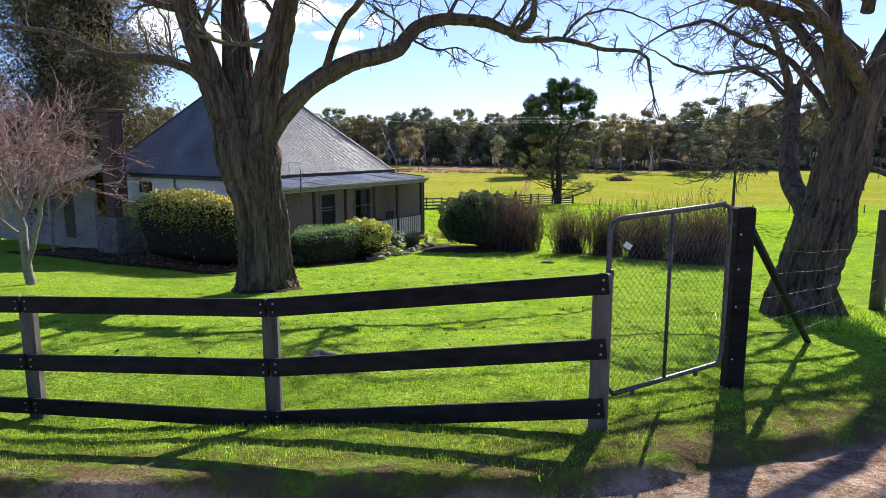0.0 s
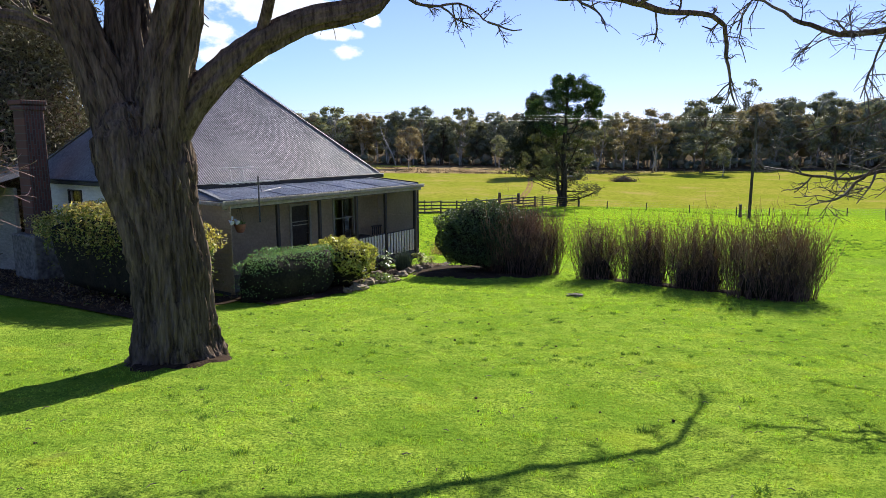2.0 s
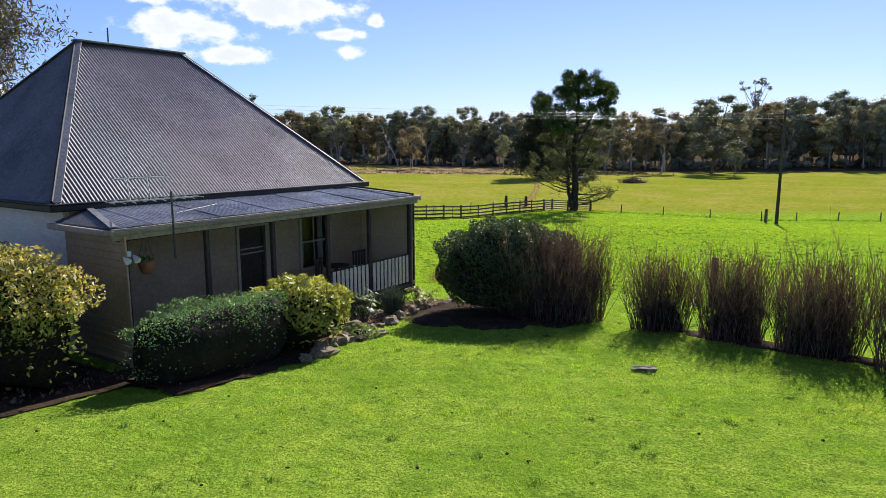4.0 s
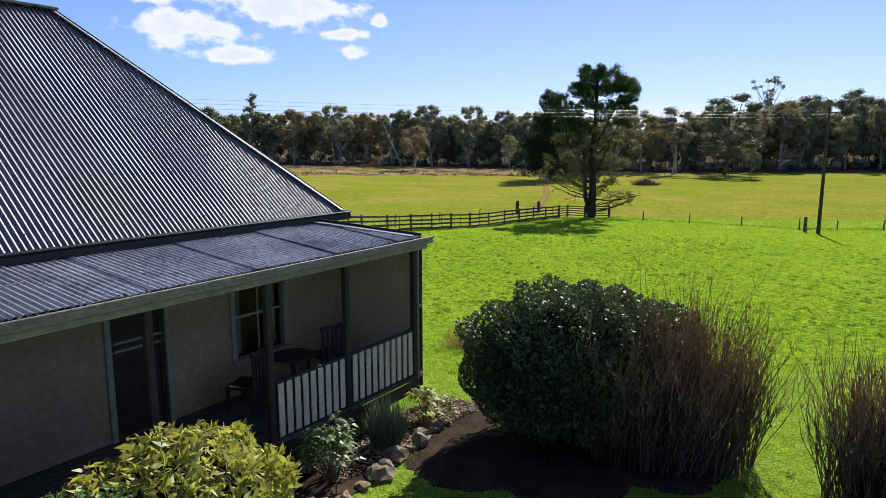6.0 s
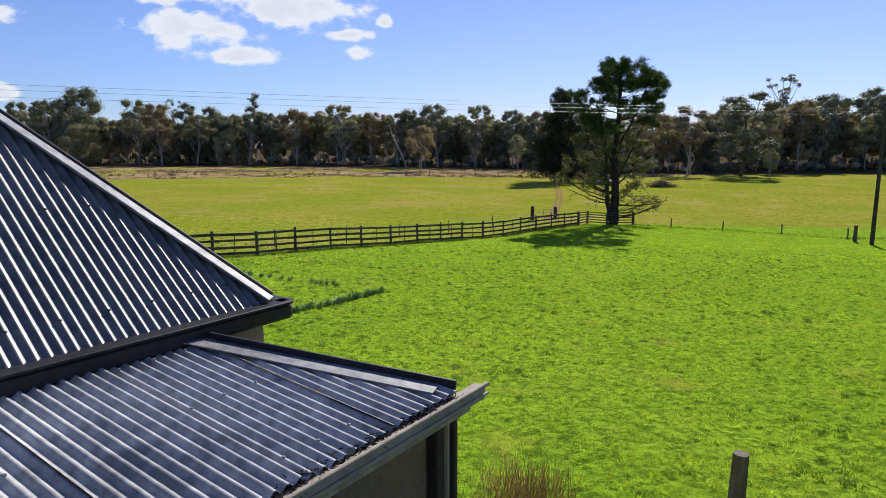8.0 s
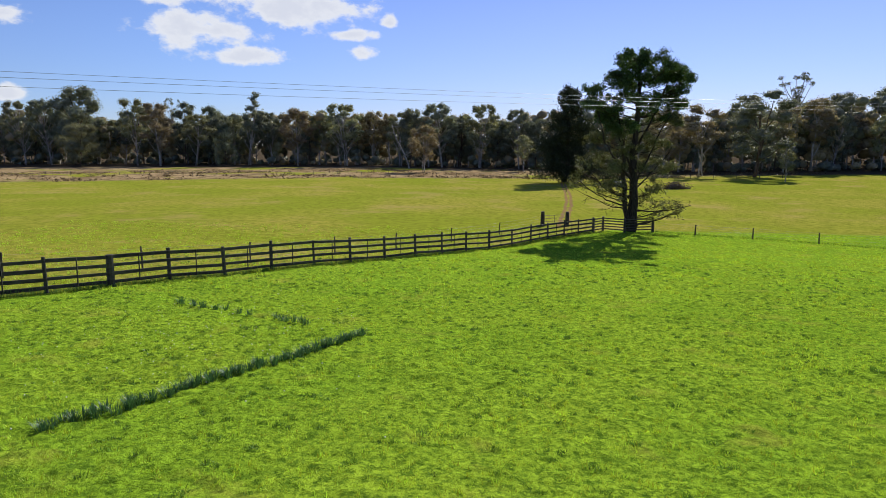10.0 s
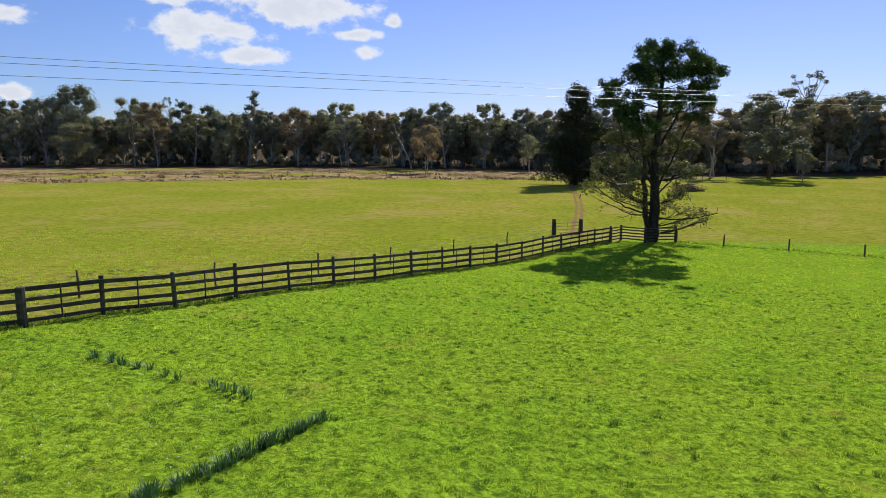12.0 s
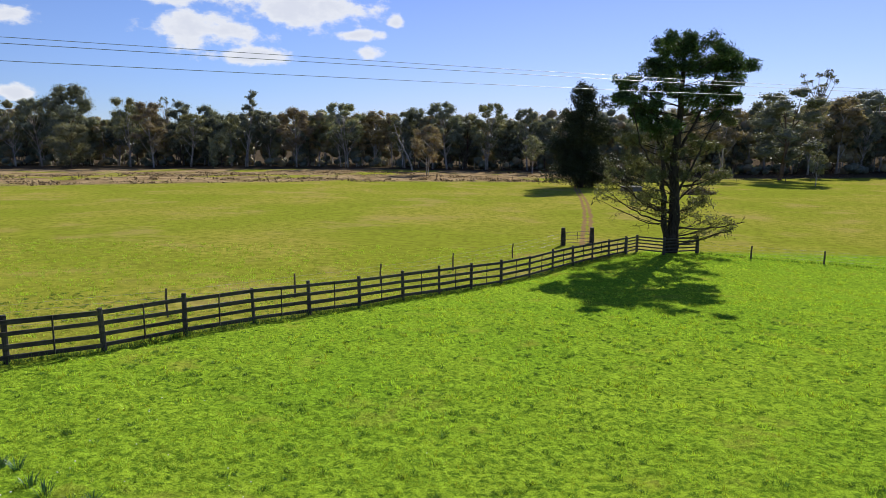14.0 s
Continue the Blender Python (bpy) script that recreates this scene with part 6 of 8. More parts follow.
# the lone pine in the paddock corner
PX = 0.0505
pine_clumps = []
for dx, up, wide, tall, many, size, which, thick in (
        (0, 380, 37, 14, 12, 0.71, 0, 1.43), (20, 345, 49, 18, 13, 0.71, 0, 1.43), (70, 352, 24, 14, 8, 0.68, 0, 1.30), (85, 318, 22, 14, 7, 0.64, 0, 1.17), (-35, 340, 24, 16, 8, 0.68, 0, 1.30), (0, 300, 44, 18, 11, 0.68, 0, 1.17),
        (90, 285, 18, 10, 5, 0.64, 0, 1.16), (-85, 312, 19, 10, 7, 0.64, 0, 1.30), (-90, 285, 22, 12, 6, 0.64, 0, 1.30), (-55, 275, 22, 14, 7, 0.68, 0, 1.30), (-60, 245, 28, 14, 7, 0.64, 0, 1.01), (40, 262, 24, 12, 5, 0.56, 0, 0.87),
        (-10, 240, 26, 12, 5, 0.60, 0, 0.87), (75, 250, 16, 10, 5, 0.56, 1, 1.15), (-70, 205, 30, 16, 8, 0.64, 1, 1.04), (-20, 195, 26, 14, 6, 0.60, 1, 0.93), (45, 200, 22, 14, 6, 0.56, 1, 0.93), (-50, 160, 34, 16, 8, 0.64, 1, 0.80),
        (20, 150, 26, 14, 6, 0.60, 1, 0.69), (65, 150, 20, 14, 6, 0.56, 1, 0.69), (-105, 150, 24, 16, 6, 0.56, 1, 0.46), (-60, 115, 34, 14, 5, 0.75, 1, 0.46), (55, 105, 22, 12, 5, 0.68, 1, 0.50), (80, 62, 34, 7, 9, 0.63, 1, 0.16),
        (105, 48, 20, 6, 5, 0.54, 1, 0.14), (60, 40, 24, 6, 4, 0.59, 1, 0.13), (30, 75, 20, 12, 3, 0.70, 1, 0.30), (-130, 110, 22, 12, 3, 0.60, 1, 0.26), (-20, 90, 24, 14, 3, 0.70, 1, 0.26)):
    for k in range(many):
        pine_clumps.append((dx * PX + rnd.gauss(0, wide * 0.6) * PX, rnd.gauss(0, wide * 0.9) * PX, up * PX * 0.965 + rnd.gauss(0, tall * 0.6) * PX, size * rnd.uniform(0.7, 1.2), which, thick * rnd.uniform(0.7, 1.2)))
pine_limbs = [([(0, 0, 3.0), (-2.0, -0.6, 3.2), (-4.2, -1.0, 4.2), (-6.4, -1.2, 5.8)], 0.11), ([(0, 0, 3.6), (-2.4, 0.5, 4.6), (-4.8, 0.6, 6.2), (-8.0, 0.4, 7.8)], 0.10),
              ([(0, 0, 2.4), (2.0, -0.5, 2.3), (4.2, -0.8, 2.6), (6.2, -0.9, 3.0)], 0.10), ([(0, 0, 4.5), (1.6, 0.4, 6.0), (3.0, 0.5, 7.6), (4.0, 0.4, 8.8)], 0.10),
              ([(0, 0, 6.5), (-1.2, 0.2, 9.0), (-1.9, 0.2, 11.5), (-2.2, 0.1, 14.0)], 0.16), ([(0, 0, 9), (1.6, 0, 12), (2.8, 0, 15), (3.6, 0, 18)], 0.16),
              ([(0, 0, 3.0), (-1.6, 0.8, 2.6), (-3.2, 1.0, 3.2), (-5.0, 1.1, 4.0)], 0.08),
              ([(-0.4, 0, 0.6), (-0.9, -0.3, 3.5), (-1.3, -0.4, 7.0), (-1.5, -0.2, 11.0), (-2.6, 0.0, 14.5)], 0.34), ([(0, 0, 5.0), (1.2, -0.8, 8.0), (2.2, -1.2, 10.6), (3.4, -1.3, 12.8)], 0.13),
              ([(0, 0, 5.5), (-2.0, -1.0, 7.6), (-3.6, -1.5, 10.0), (-4.4, -1.6, 13.0)], 0.13), ([(0, 0, 4.0), (-2.6, -1.6, 4.4), (-5.0, -2.4, 6.4), (-6.6, -2.8, 8.6)], 0.08)]
needle_tree("pine_tree", (18.15, 106.5), "tall old pine with bare lower limbs in the paddock corner", 19.0, pine_clumps, pine_limbs,
            (M["pine_leaf"], M["pine_thin"]), 0.62, 0.34, 41, per=760)
# a dark dense conifer farther up the track
needle_tree("dark_conifer", (28.4, 216.0), "broad dark conifer beside the farm track", 25.0,
            [(rnd.gauss(0, 6.2) * (1 - k / 84), rnd.gauss(0, 3.2) * (1 - k / 84), 1.2 + 23.5 * k / 72, 2.7 - 1.2 * k / 72, 0, 1.25) for k in range(72)]
            + [(-4.5, 0, 6, 2.4, 0, 1.0), (4.5, -1, 6, 2.4, 1, 0.8), (-3.6, 0, 12, 2.2, 0, 1.0), (4.2, 0, 13, 2.2, 1, 0.8), (2.5, 0, 19, 1.8, 1, 0.8), (-5.0, 0, 2.5, 2.2, 0, 1.0), (1.0, 0, 24.5, 1.3, 0, 1.0)],
            [], (M["conifer_leaf"], M["pine_thin"]), 0.6, 0.85, 43, per=60)
# the big cypress behind the chimney
cypress = needle_tree("cypress", (-19.1, 34.5), "tall shaggy dark cypress with browned sprays behind the chimney", 16.0,
            [(rnd.gauss(0, 1.5) * (1 - 0.25 * k / 110), rnd.gauss(0, 1.6), 2.4 + 13.6 * k / 110, 1.75 - 0.4 * k / 110, 1 if (k % 4 == 0 and k < 70) else 0, 1.0) for k in range(110)],
            [([(0, 0, 2.6 + 0.5 * k), (math.cos(k * 2.4) * 1.8, math.sin(k * 2.4) * 1.6, 3.0 + 0.5 * k), (math.cos(k * 2.4) * (3.9 - 0.07 * k), math.sin(k * 2.4) * 3.0, 1.9 + 0.5 * k)], 0.07) for k in range(26)],
            (M["cypress_leaf"], M["rust_leaf"]), 0.4, 0.25, 44, per=330)
# dark filling that paints the shade inside the cypress
part("inner_shade_mass", Shape().blob((0.1, 0, 8.6), (1.5, 1.5, 6.0), 0.34, 22, 20, 5.2), M["core"], cypress)

# ---- grass ----
def grass(name, n, xr, yr, blades, high, width, mat, label, keep, clump=0.0, gather=14, spread=0.09):
    """Tufts of thin blades over a stretch of ground."""
    x, y = rng.uniform(*xr, n), rng.uniform(*yr, n)
    ok = keep(x, y)
    x, y = x[ok], y[ok]
    if clump:
        # bunch some tufts together
        cx, cy = rng.uniform(*xr, n // gather + 1), rng.uniform(*yr, n // gather + 1)
        k = rng.integers(0, len(cx), len(x))
        near = rng.random(len(x)) < clump
        wide = spread * rng.uniform(0.5, 1.5, len(cx))[k]
        x = np.where(near, cx[k] + rng.normal(0, 1, len(x)) * wide, x)
        y = np.where(near, cy[k] + rng.normal(0, 1, len(x)) * wide, y)
        ok = keep(x, y)
        x, y, near = x[ok], y[ok], near[ok]
        tall = np.where(near, 1.4, 0.7)
    else:
        tall = np.ones(len(x))
    z = ground_array(x, y)
    m = len(x) * blades
    X, Y, Z, H = (np.repeat(v, blades) for v in (x, y, z, tall))
    a = rng.uniform(0, 2 * math.pi, m)
    X, Y = X + rng.normal(0, 0.02, m), Y + rng.normal(0, 0.02, m)
    h = high * H * rng.uniform(0.5, 1.3, m)
    lean = rng.normal(0, 0.45, (m, 2)) * h[:, None]
    w = width * rng.uniform(0.7, 1.3, m)
    c, s = np.cos(a) * w / 2, np.sin(a) * w / 2
    v = np.empty((m, 3, 3))
    v[:, 0] = np.stack([X - c, Y - s, Z - 0.01], -1)
    v[:, 1] = np.stack([X + c, Y + s, Z - 0.01], -1)
    v[:, 2] = np.stack([X + lean[:, 0], Y + lean[:, 1], Z + h], -1)
    me = fast_mesh(name, v.reshape(-1, 3), np.arange(3 * m).reshape(m, 3), mat)
    return tagged(new(name, me), label, "grass", kind="stuff")


def off_house(x, y):
    dx, dy = x - HOUSE_AT.x, y - HOUSE_AT.y
    c, s = math.cos(radians(HOUSE_TURN)), math.sin(radians(HOUSE_TURN))
    u, v = dx * c + dy * s, -dx * s + dy * c
    edge = np.where(u < -6.3, -2.15, np.where(u < -1, -1.75 + 0.18 * (u + 6.3), -0.85))
    return ~((v > edge) & (u > -16) & (u < 0.45))


def lawn_keep(x, y):
    verge = y - 0.33 * np.maximum(x - 0.6, 0) + 0.35 * np.sin(x * 2.3) * np.sin(x * 0.9 + 1)
    seen = np.abs(x) < 3.2 + 0.75 * y
    return off_house(x, y) & (verge > 3.9) & seen & (dist_array(x, y, -4.45, 15.4) > 0.75)


def dist_array(x, y, px, py):
    return np.hypot(x - px, y - py)


grass("lawn_grass", 120000, (-14, 15), (3.6, 20), 3, 0.020, 0.008, M["blade"], "short bright green lawn grass lit from behind", lawn_keep, 0.7, 14, 0.055)
grass("lawn_grass_beyond", 60000, (-6, 17), (20, 35), 3, 0.030, 0.012, M["blade"], "short bright green lawn grass lit from behind", lawn_keep, 0.6, 12, 0.09)
grass("verge_grass", 15000, (-5, 7), (3.85, 6.4), 4, 0.030, 0.007, M["blade_verge"], "longer grass along the fence line", lambda x, y: lawn_keep(x, y) & (rng.random(len(x)) < 0.8))
grass("paddock_grass", 110000, (-32, 36), (33, 62), 3, 0.060, 0.015, M["blade_field"], "tufted green paddock grass", lambda x, y: np.abs(x + 0.9) < 3 + 0.72 * (y - 26), 0.8, 13, 0.10)
grass("paddock_grass_beyond", 45000, (-45, 55), (62, 106), 3, 0.085, 0.034, M["blade_field"], "tufted green paddock grass", lambda x, y: np.abs(x) < 0.66 * y, 0.8, 9, 0.17)


def clumps(name, n, xr, yr, label, size=1.0, mat="blade_field"):
    """Ranker tussocks that stand out of the sward."""
    xs, ys = rng.uniform(*xr, n), rng.uniform(*yr, n)
    # two thirds of them gather in loose colonies
    cx, cy = rng.uniform(*xr, n // 14 + 1), rng.uniform(*yr, n // 14 + 1)
    k = rng.integers(0, len(cx), n)
    near = rng.random(n) < 0.66
    xs, ys = np.where(near, cx[k] + rng.normal(0, 1.3, n), xs), np.where(near, cy[k] + rng.normal(0, 1.3, n), ys)
    big = size * np.repeat(rng.uniform(0.3, 1.15, n) ** 1.4, 46)
    px = np.repeat(xs, 46) + rng.normal(0, 1, n * 46) * 0.11 * big
    py = np.repeat(ys, 46) + rng.normal(0, 1, n * 46) * 0.11 * big
    sel = off_house(px, py)
    px, py, big = px[sel], py[sel], big[sel]
    m = len(px)
    pz = ground_array(px, py)
    h = rng.uniform(0.05, 0.16, m) * big
    a = rng.uniform(0, 6.283, m)
    w = 0.012 * big
    v = np.empty((m, 3, 3))
    v[:, 0] = np.stack([px - np.cos(a) * w, py - np.sin(a) * w, pz - 0.01], -1)
    v[:, 1] = np.stack([px + np.cos(a) * w, py + np.sin(a) * w, pz - 0.01], -1)
    v[:, 2] = np.stack([px + rng.normal(0, 0.08, m) * big, py + rng.normal(0, 0.08, m) * big, pz + h], -1)
    me = fast_mesh(name, v.reshape(-1, 3), np.arange(3 * m).reshape(m, 3), M[mat])
    return tagged(new(name, me), label, "grass", kind="stuff")


clumps("paddock_tussocks", 5200, (-24, 30), (33, 80), "ranker dark green tussocks in the paddock", 0.62, "tussock")
clumps("rank_grass", 90, (5.3, 8.4), (8.6, 11.2), "rank grass round the foot of the tree by the gate", 1.2, "blade")
clumps("lawn_weeds", 900, (-9, 14), (7, 31), "small weedy clumps in the lawn", 0.40, "tussock")


def daffodils():
    """A broken row of daffodil clumps in leaf."""
    pts = []
    for (ax, ay), (bx, by), n, wide in (((-9.6, 45.2), (-4.35, 54.4), 78, 0.18), ((-12.9, 59.2), (-10.6, 58.1), 9, 0.12), ((-8.0, 56.7), (-6.6, 55.7), 6, 0.12), ((-9.6, 57.4), (-9.3, 57.2), 2, 0.1)):
        for k in range(n):
            t = (k + rnd.uniform(-0.35, 0.35)) / max(1, n - 1)
            pts.append((ax + (bx - ax) * t + rnd.gauss(0, wide * 0.5), ay + (by - ay) * t + rnd.gauss(0, wide * 0.5), rnd.uniform(0.20, 0.34)))
    for x, y, h in pts:
        v, f = [], []
        for k in range(34):
            a, r = rnd.uniform(0, 6.28), rnd.uniform(0, 0.13)
            p = Vector((math.cos(a) * r, math.sin(a) * r, -0.02))
            lean = Vector((math.cos(a), math.sin(a), 0)) * rnd.uniform(0.02, 0.16)
            s = Vector((-math.sin(a), math.cos(a), 0)) * 0.009
            hh = h * rnd.uniform(0.6, 1.1)
            i = len(v)
            v += [p - s, p + s, p + s + lean * 0.5 + Vector((0, 0, hh * 0.6)), p - s + lean * 0.5 + Vector((0, 0, hh * 0.6)), p + lean * 1.3 + Vector((0, 0, hh))]
            f += [(i, i + 1, i + 2, i + 3), (i + 3, i + 2, i + 4)]
        ob = solo("daffodil_clump", Shape().add(v, f), M["daffodil"], "clump of blue-green daffodil leaves in paddock grass", "plant", "row of daffodils")
        ob.location = on_ground(x, y)


daffodils()


def paddock_flowers():
    """Small pale flower heads scattered in the grass by the daffodils."""
    sh, v = Shape(), random.Random(14)
    for k in range(150):
        x, y = v.gauss(-9.5, 2.6), v.gauss(52.5, 4.0)
        s = v.uniform(0.012, 0.022)
        sh.blob(on_ground(x, y, 0.06 + v.uniform(0, 0.05)), (s, s, s * 0.7), 0.2, 4, 6, k)
    solo("paddock_flowers", sh, M["white"], "small white flower heads in the paddock grass", "flowers", kind="stuff")


paddock_flowers()

# ---- garden bed, stones, odds and ends on the ground ----
def dark_patch(cx, cy, rx, ry, turn, label):
    """A low irregular sheet of soil colour laid on the lawn."""
    v, f = [], []
    for i in range(9):
        for k in range(40):
            a = 2 * math.pi * k / 40
            q = i / 8 * (1 + 0.10 * math.sin(a * 3 + cx) + 0.07 * math.sin(a * 7 + cy) + 0.05 * math.sin(a * 13))
            x, y = math.cos(a) * rx * q, math.sin(a) * ry * q
            c, s = math.cos(radians(turn)), math.sin(radians(turn))
            p = on_ground(cx + x * c - y * s, cy + x * s + y * c)
            v.append((p.x, p.y, p.z + (0.045 if i < 8 else -0.02) + 0.02 * noise.noise((p.x * 3, p.y * 3, 0)) * (i < 8)))
            if i:
                k2 = (k + 1) % 40
                f.append(((i - 1) * 40 + k, i * 40 + k, i * 40 + k2, (i - 1) * 40 + k2))
    solo("shade_and_soil_sheet", Shape().add(v, f), M["soil"], label, "garden bed", kind="structure", smooth=True)


# soil-coloured sheet standing in for the camellia's shadow on the grass
dark_patch(0.85, 28.3, 2.55, 1.8, -24, "soil-dark sheet that draws the camellia's shadow on the lawn")
# strip over grass with the cane row's shade put into its colour
dark_patch(7.0, 24.6, 2.7, 0.42, -46, "dark strip that draws the shade under the row of cane shrubs")


dark_patch(-4.35, 15.3, 0.8, 0.72, 0, "bare earth and bark crumbs round the old tree's foot")


def garden_bed():
    us = np.linspace(-9.6, 0.3, 50)
    v, f = [], []
    for k, u in enumerate(us):
        edge = -2.1 if u < -6.3 else (-1.75 + 0.18 * (u + 6.3) if u < -1 else -0.85)
        edge += 0.06 * math.sin(u * 5) + 0.04 * math.sin(u * 11)
        for j in range(7):
            p = by_house(u, edge + (0.12 - edge) * j / 6)
            v.append((p.x, p.y, p.z + 0.03 + 0.05 * math.sin(j / 6 * math.pi) + 0.03 * noise.noise((p.x * 3, p.y * 3, 0))))
        if k:
            for j in range(6):
                a = (k - 1) * 7 + j
                f.append((a, a + 7, a + 8, a + 1))
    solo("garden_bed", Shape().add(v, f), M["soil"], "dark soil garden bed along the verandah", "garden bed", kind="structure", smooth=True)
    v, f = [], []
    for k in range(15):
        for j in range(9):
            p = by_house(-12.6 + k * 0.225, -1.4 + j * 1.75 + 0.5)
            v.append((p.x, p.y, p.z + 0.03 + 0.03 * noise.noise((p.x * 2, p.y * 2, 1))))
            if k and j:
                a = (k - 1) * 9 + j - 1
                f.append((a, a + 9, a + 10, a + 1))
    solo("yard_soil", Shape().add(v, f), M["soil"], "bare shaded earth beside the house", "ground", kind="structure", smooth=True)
    # leaf litter over the shaded yard
    pts = []
    for k in range(2200):
        p = by_house(rnd.uniform(-12.4, -9.4), rnd.uniform(-0.6, 12.0))
        pts.append((p.x, p.y, p.z + 0.05 + rnd.uniform(0, 0.03)))
    tagged(new("yard_litter", leaf_mesh("yard_litter", pts, 0.09, 0.045, M["scrub"])), "dead brown leaves strewn over the yard", "leaves", kind="stuff")
    for k in range(17):
        u = -6.7 + k * 0.36 + rnd.uniform(-0.12, 0.12)
        edge = -2.1 if u < -6.3 else (-1.75 + 0.18 * (u + 6.3) if u < -1 else -0.85)
        p = by_house(u, edge + rnd.uniform(-0.06, 0.05))
        s = rnd.uniform(0.10, 0.19) * (1.3 if -5.6 < u < -4.0 else 1.0)
        ob = solo("edging_stone", Shape().blob((0, 0, 0), (s * rnd.uniform(0.9, 1.6), s, s * rnd.uniform(0.5, 1.0)), 0.34, 6, 8, k * 3.1), M["stone_pale"], "rough grey stone edging the garden bed", "stone", "garden edging stones", smooth=False)
        ob.location = p + Vector((0, 0, s * 0.35))
        ob.rotation_euler = (0, 0, rnd.uniform(0, 6))
    for x, y, l in ((-2.78, 24.35, 0.20), (-2.58, 24.85, 0.25), (-2.30, 25.2, 0.21), (-1.98, 25.5, 0.24), (-1.66, 25.85, 0.19)):
        ob = solo("stepping_stone", Shape().blob((0, 0, 0), (l, l * 0.66, 0.055), 0.40, 7, 11, x * 3, 0.6), M["stone_pale"], "flat tan stone laid along the garden bed", "stone", "flat stones along the bed", smooth=False)
        ob.location, ob.rotation_euler = on_ground(x, y, 0.045), (0, 0, rnd.uniform(0.6, 1.4))
    chips = Shape()
    for k in range(1500):
        p = by_house(rnd.uniform(-3.6, 0.3), rnd.uniform(-0.95, 0.05))
        a = rnd.uniform(0, 6.28)
        chips.box(p + Vector((0, 0, 0.075 + rnd.uniform(0, 0.04))), (rnd.uniform(0.03, 0.08), 0.02, 0.008), Euler((rnd.gauss(0, 0.3), rnd.gauss(0, 0.3), a)).to_matrix(), 0.002)
    solo("bark_chips", chips, M["chips"], "pale bark chips scattered in the bed", "mulch", kind="stuff")
    for u, v_, l, a in ((0.35, -0.75, 0.85, 20), (0.0, -0.35, 0.6, 75)):
        p = by_house(u, v_)
        ob = solo("garden_sleeper", Shape().box((0, 0, 0), (l, 0.2, 0.07), None, 0.012), M["fence_post"], "grey weathered plank edging the bed", "plank")
        ob.matrix_world = Matrix.Translation(p + Vector((0, 0, 0.05))) @ Matrix.Rotation(radians(HOUSE_TURN + a), 4, "Z")
    for x, y, s in ((3.58, 22.95, 0.17),):
        ob = solo("flat_stone", Shape().blob((0, 0, 0), (s * 1.3, s * 0.8, s * 0.34), 0.42, 8, 12, x), M["stone"], "flat grey stone sunk in the lawn", "stone")
        ob.location = on_ground(x, y, 0.03)
    ob = solo("field_stone", Shape().blob((0, 0, 0), (0.21, 0.15, 0.12), 0.30, 11, 18, 4.4), M["stone_pale"], "rough grey stone half sunk in the lawn behind the rails", "stone", smooth=True)
    ob.location = on_ground(-1.54, 7.22, -0.02)
    # fallen twigs and clods on the lawn
    litter = Shape()
    for k in range(260):
        x, y = rnd.uniform(-6, 9), rnd.uniform(7, 21)
        p = on_ground(x, y, 0.02)
        d = Vector((rnd.gauss(0, 1), rnd.gauss(0, 1), 0)).normalized() * rnd.uniform(0.03, 0.10)
        litter.tube([p, p + d * 0.5 + Vector((0, 0, 0.015)), p + d], [0.006, 0.005, 0.003], 4)
    solo("fallen_twigs", litter, M["twig"], "small twigs fallen on the lawn", "twig", kind="stuff")
    cl = Shape()
    for k in range(90):
        x, y = rnd.uniform(-6, 9), rnd.uniform(7.5, 24)
        s = rnd.uniform(0.010, 0.026)
        p = on_ground(x, y, s * 0.3)
        cl.blob(p, (s, s, s * 0.6), 0.3, 4, 6, k)
    solo("lawn_clods", cl, M["soil"], "small dark clods on the lawn", "soil", kind="stuff")
    dg = Shape()
    for k in range(460):
        x, y = -0.05 + rnd.gauss(0, 0.36), 34.9 + rnd.gauss(0, 0.35)
        p = on_ground(x, y, -0.02)
        dg.tube([p, p + Vector((rnd.gauss(0, 0.10), rnd.gauss(0, 0.10), rnd.uniform(0.25, 0.62)))], [0.005, 0.002], 3)
    solo("dry_grass", dg, M["dry"], "tall dry tan grass behind the verandah corner", "grass", kind="stuff")


garden_bed()

# ---- front fence and gate ----
def front_fence():
    fence = thing("front_fence", label="low three-rail timber fence with black stained rails", category="fence")
    # each post: place, and the heights of the tops of its three rails
    posts = [(-9.1, 7.05, (1.45, 1.88, 2.45)), (-6.6, 6.5, (1.58, 2.02, 2.58)), (-4.07, 5.9, (1.72, 2.156, 2.722)), (-1.58, 5.25, (1.863, 2.33, 2.853)), (1.08, 4.62, (2.235, 2.70, 3.195))]
    for k, (x, y, tops) in enumerate(posts):
        z, h = ground_z(x, y) - 0.3, tops[2] - 0.02
        part("post", Shape().box((x, y + (0.05 if k < 4 else 0.03), (z + h) / 2), (0.13, 0.11, h - z), None, 0.014), M["fence_post"], fence, "square grey weathered fence post")
    for p, q in zip(posts, posts[1:]):
        for n in range(3):
            a, b = Vector((p[0], p[1] - 0.04, p[2][n] - 0.078)), Vector((q[0], q[1] - 0.04, q[2][n] - 0.078))
            gap = (b - a).normalized() * 0.012
            a, b = a + gap, b - gap
            if q is posts[-1]:
                b = b + Vector((0.04, 0, 0))
            part("rail", Shape().beam(a, b, 0.035, 0.155, 0.008), M["fence_dark"], fence, "rough black stained rail")
            for e, s in ((a, 1), (b, -1)):
                for dz in (-0.035, 0.035):
                    c = e + (b - a).normalized() * 0.045 * s + Vector((0, -0.02, dz))
                    part("bolt", Shape().tube([c, c + Vector((0, -0.008, 0))], [0.010, 0.008], 8), M["wire"], fence)


front_fence()


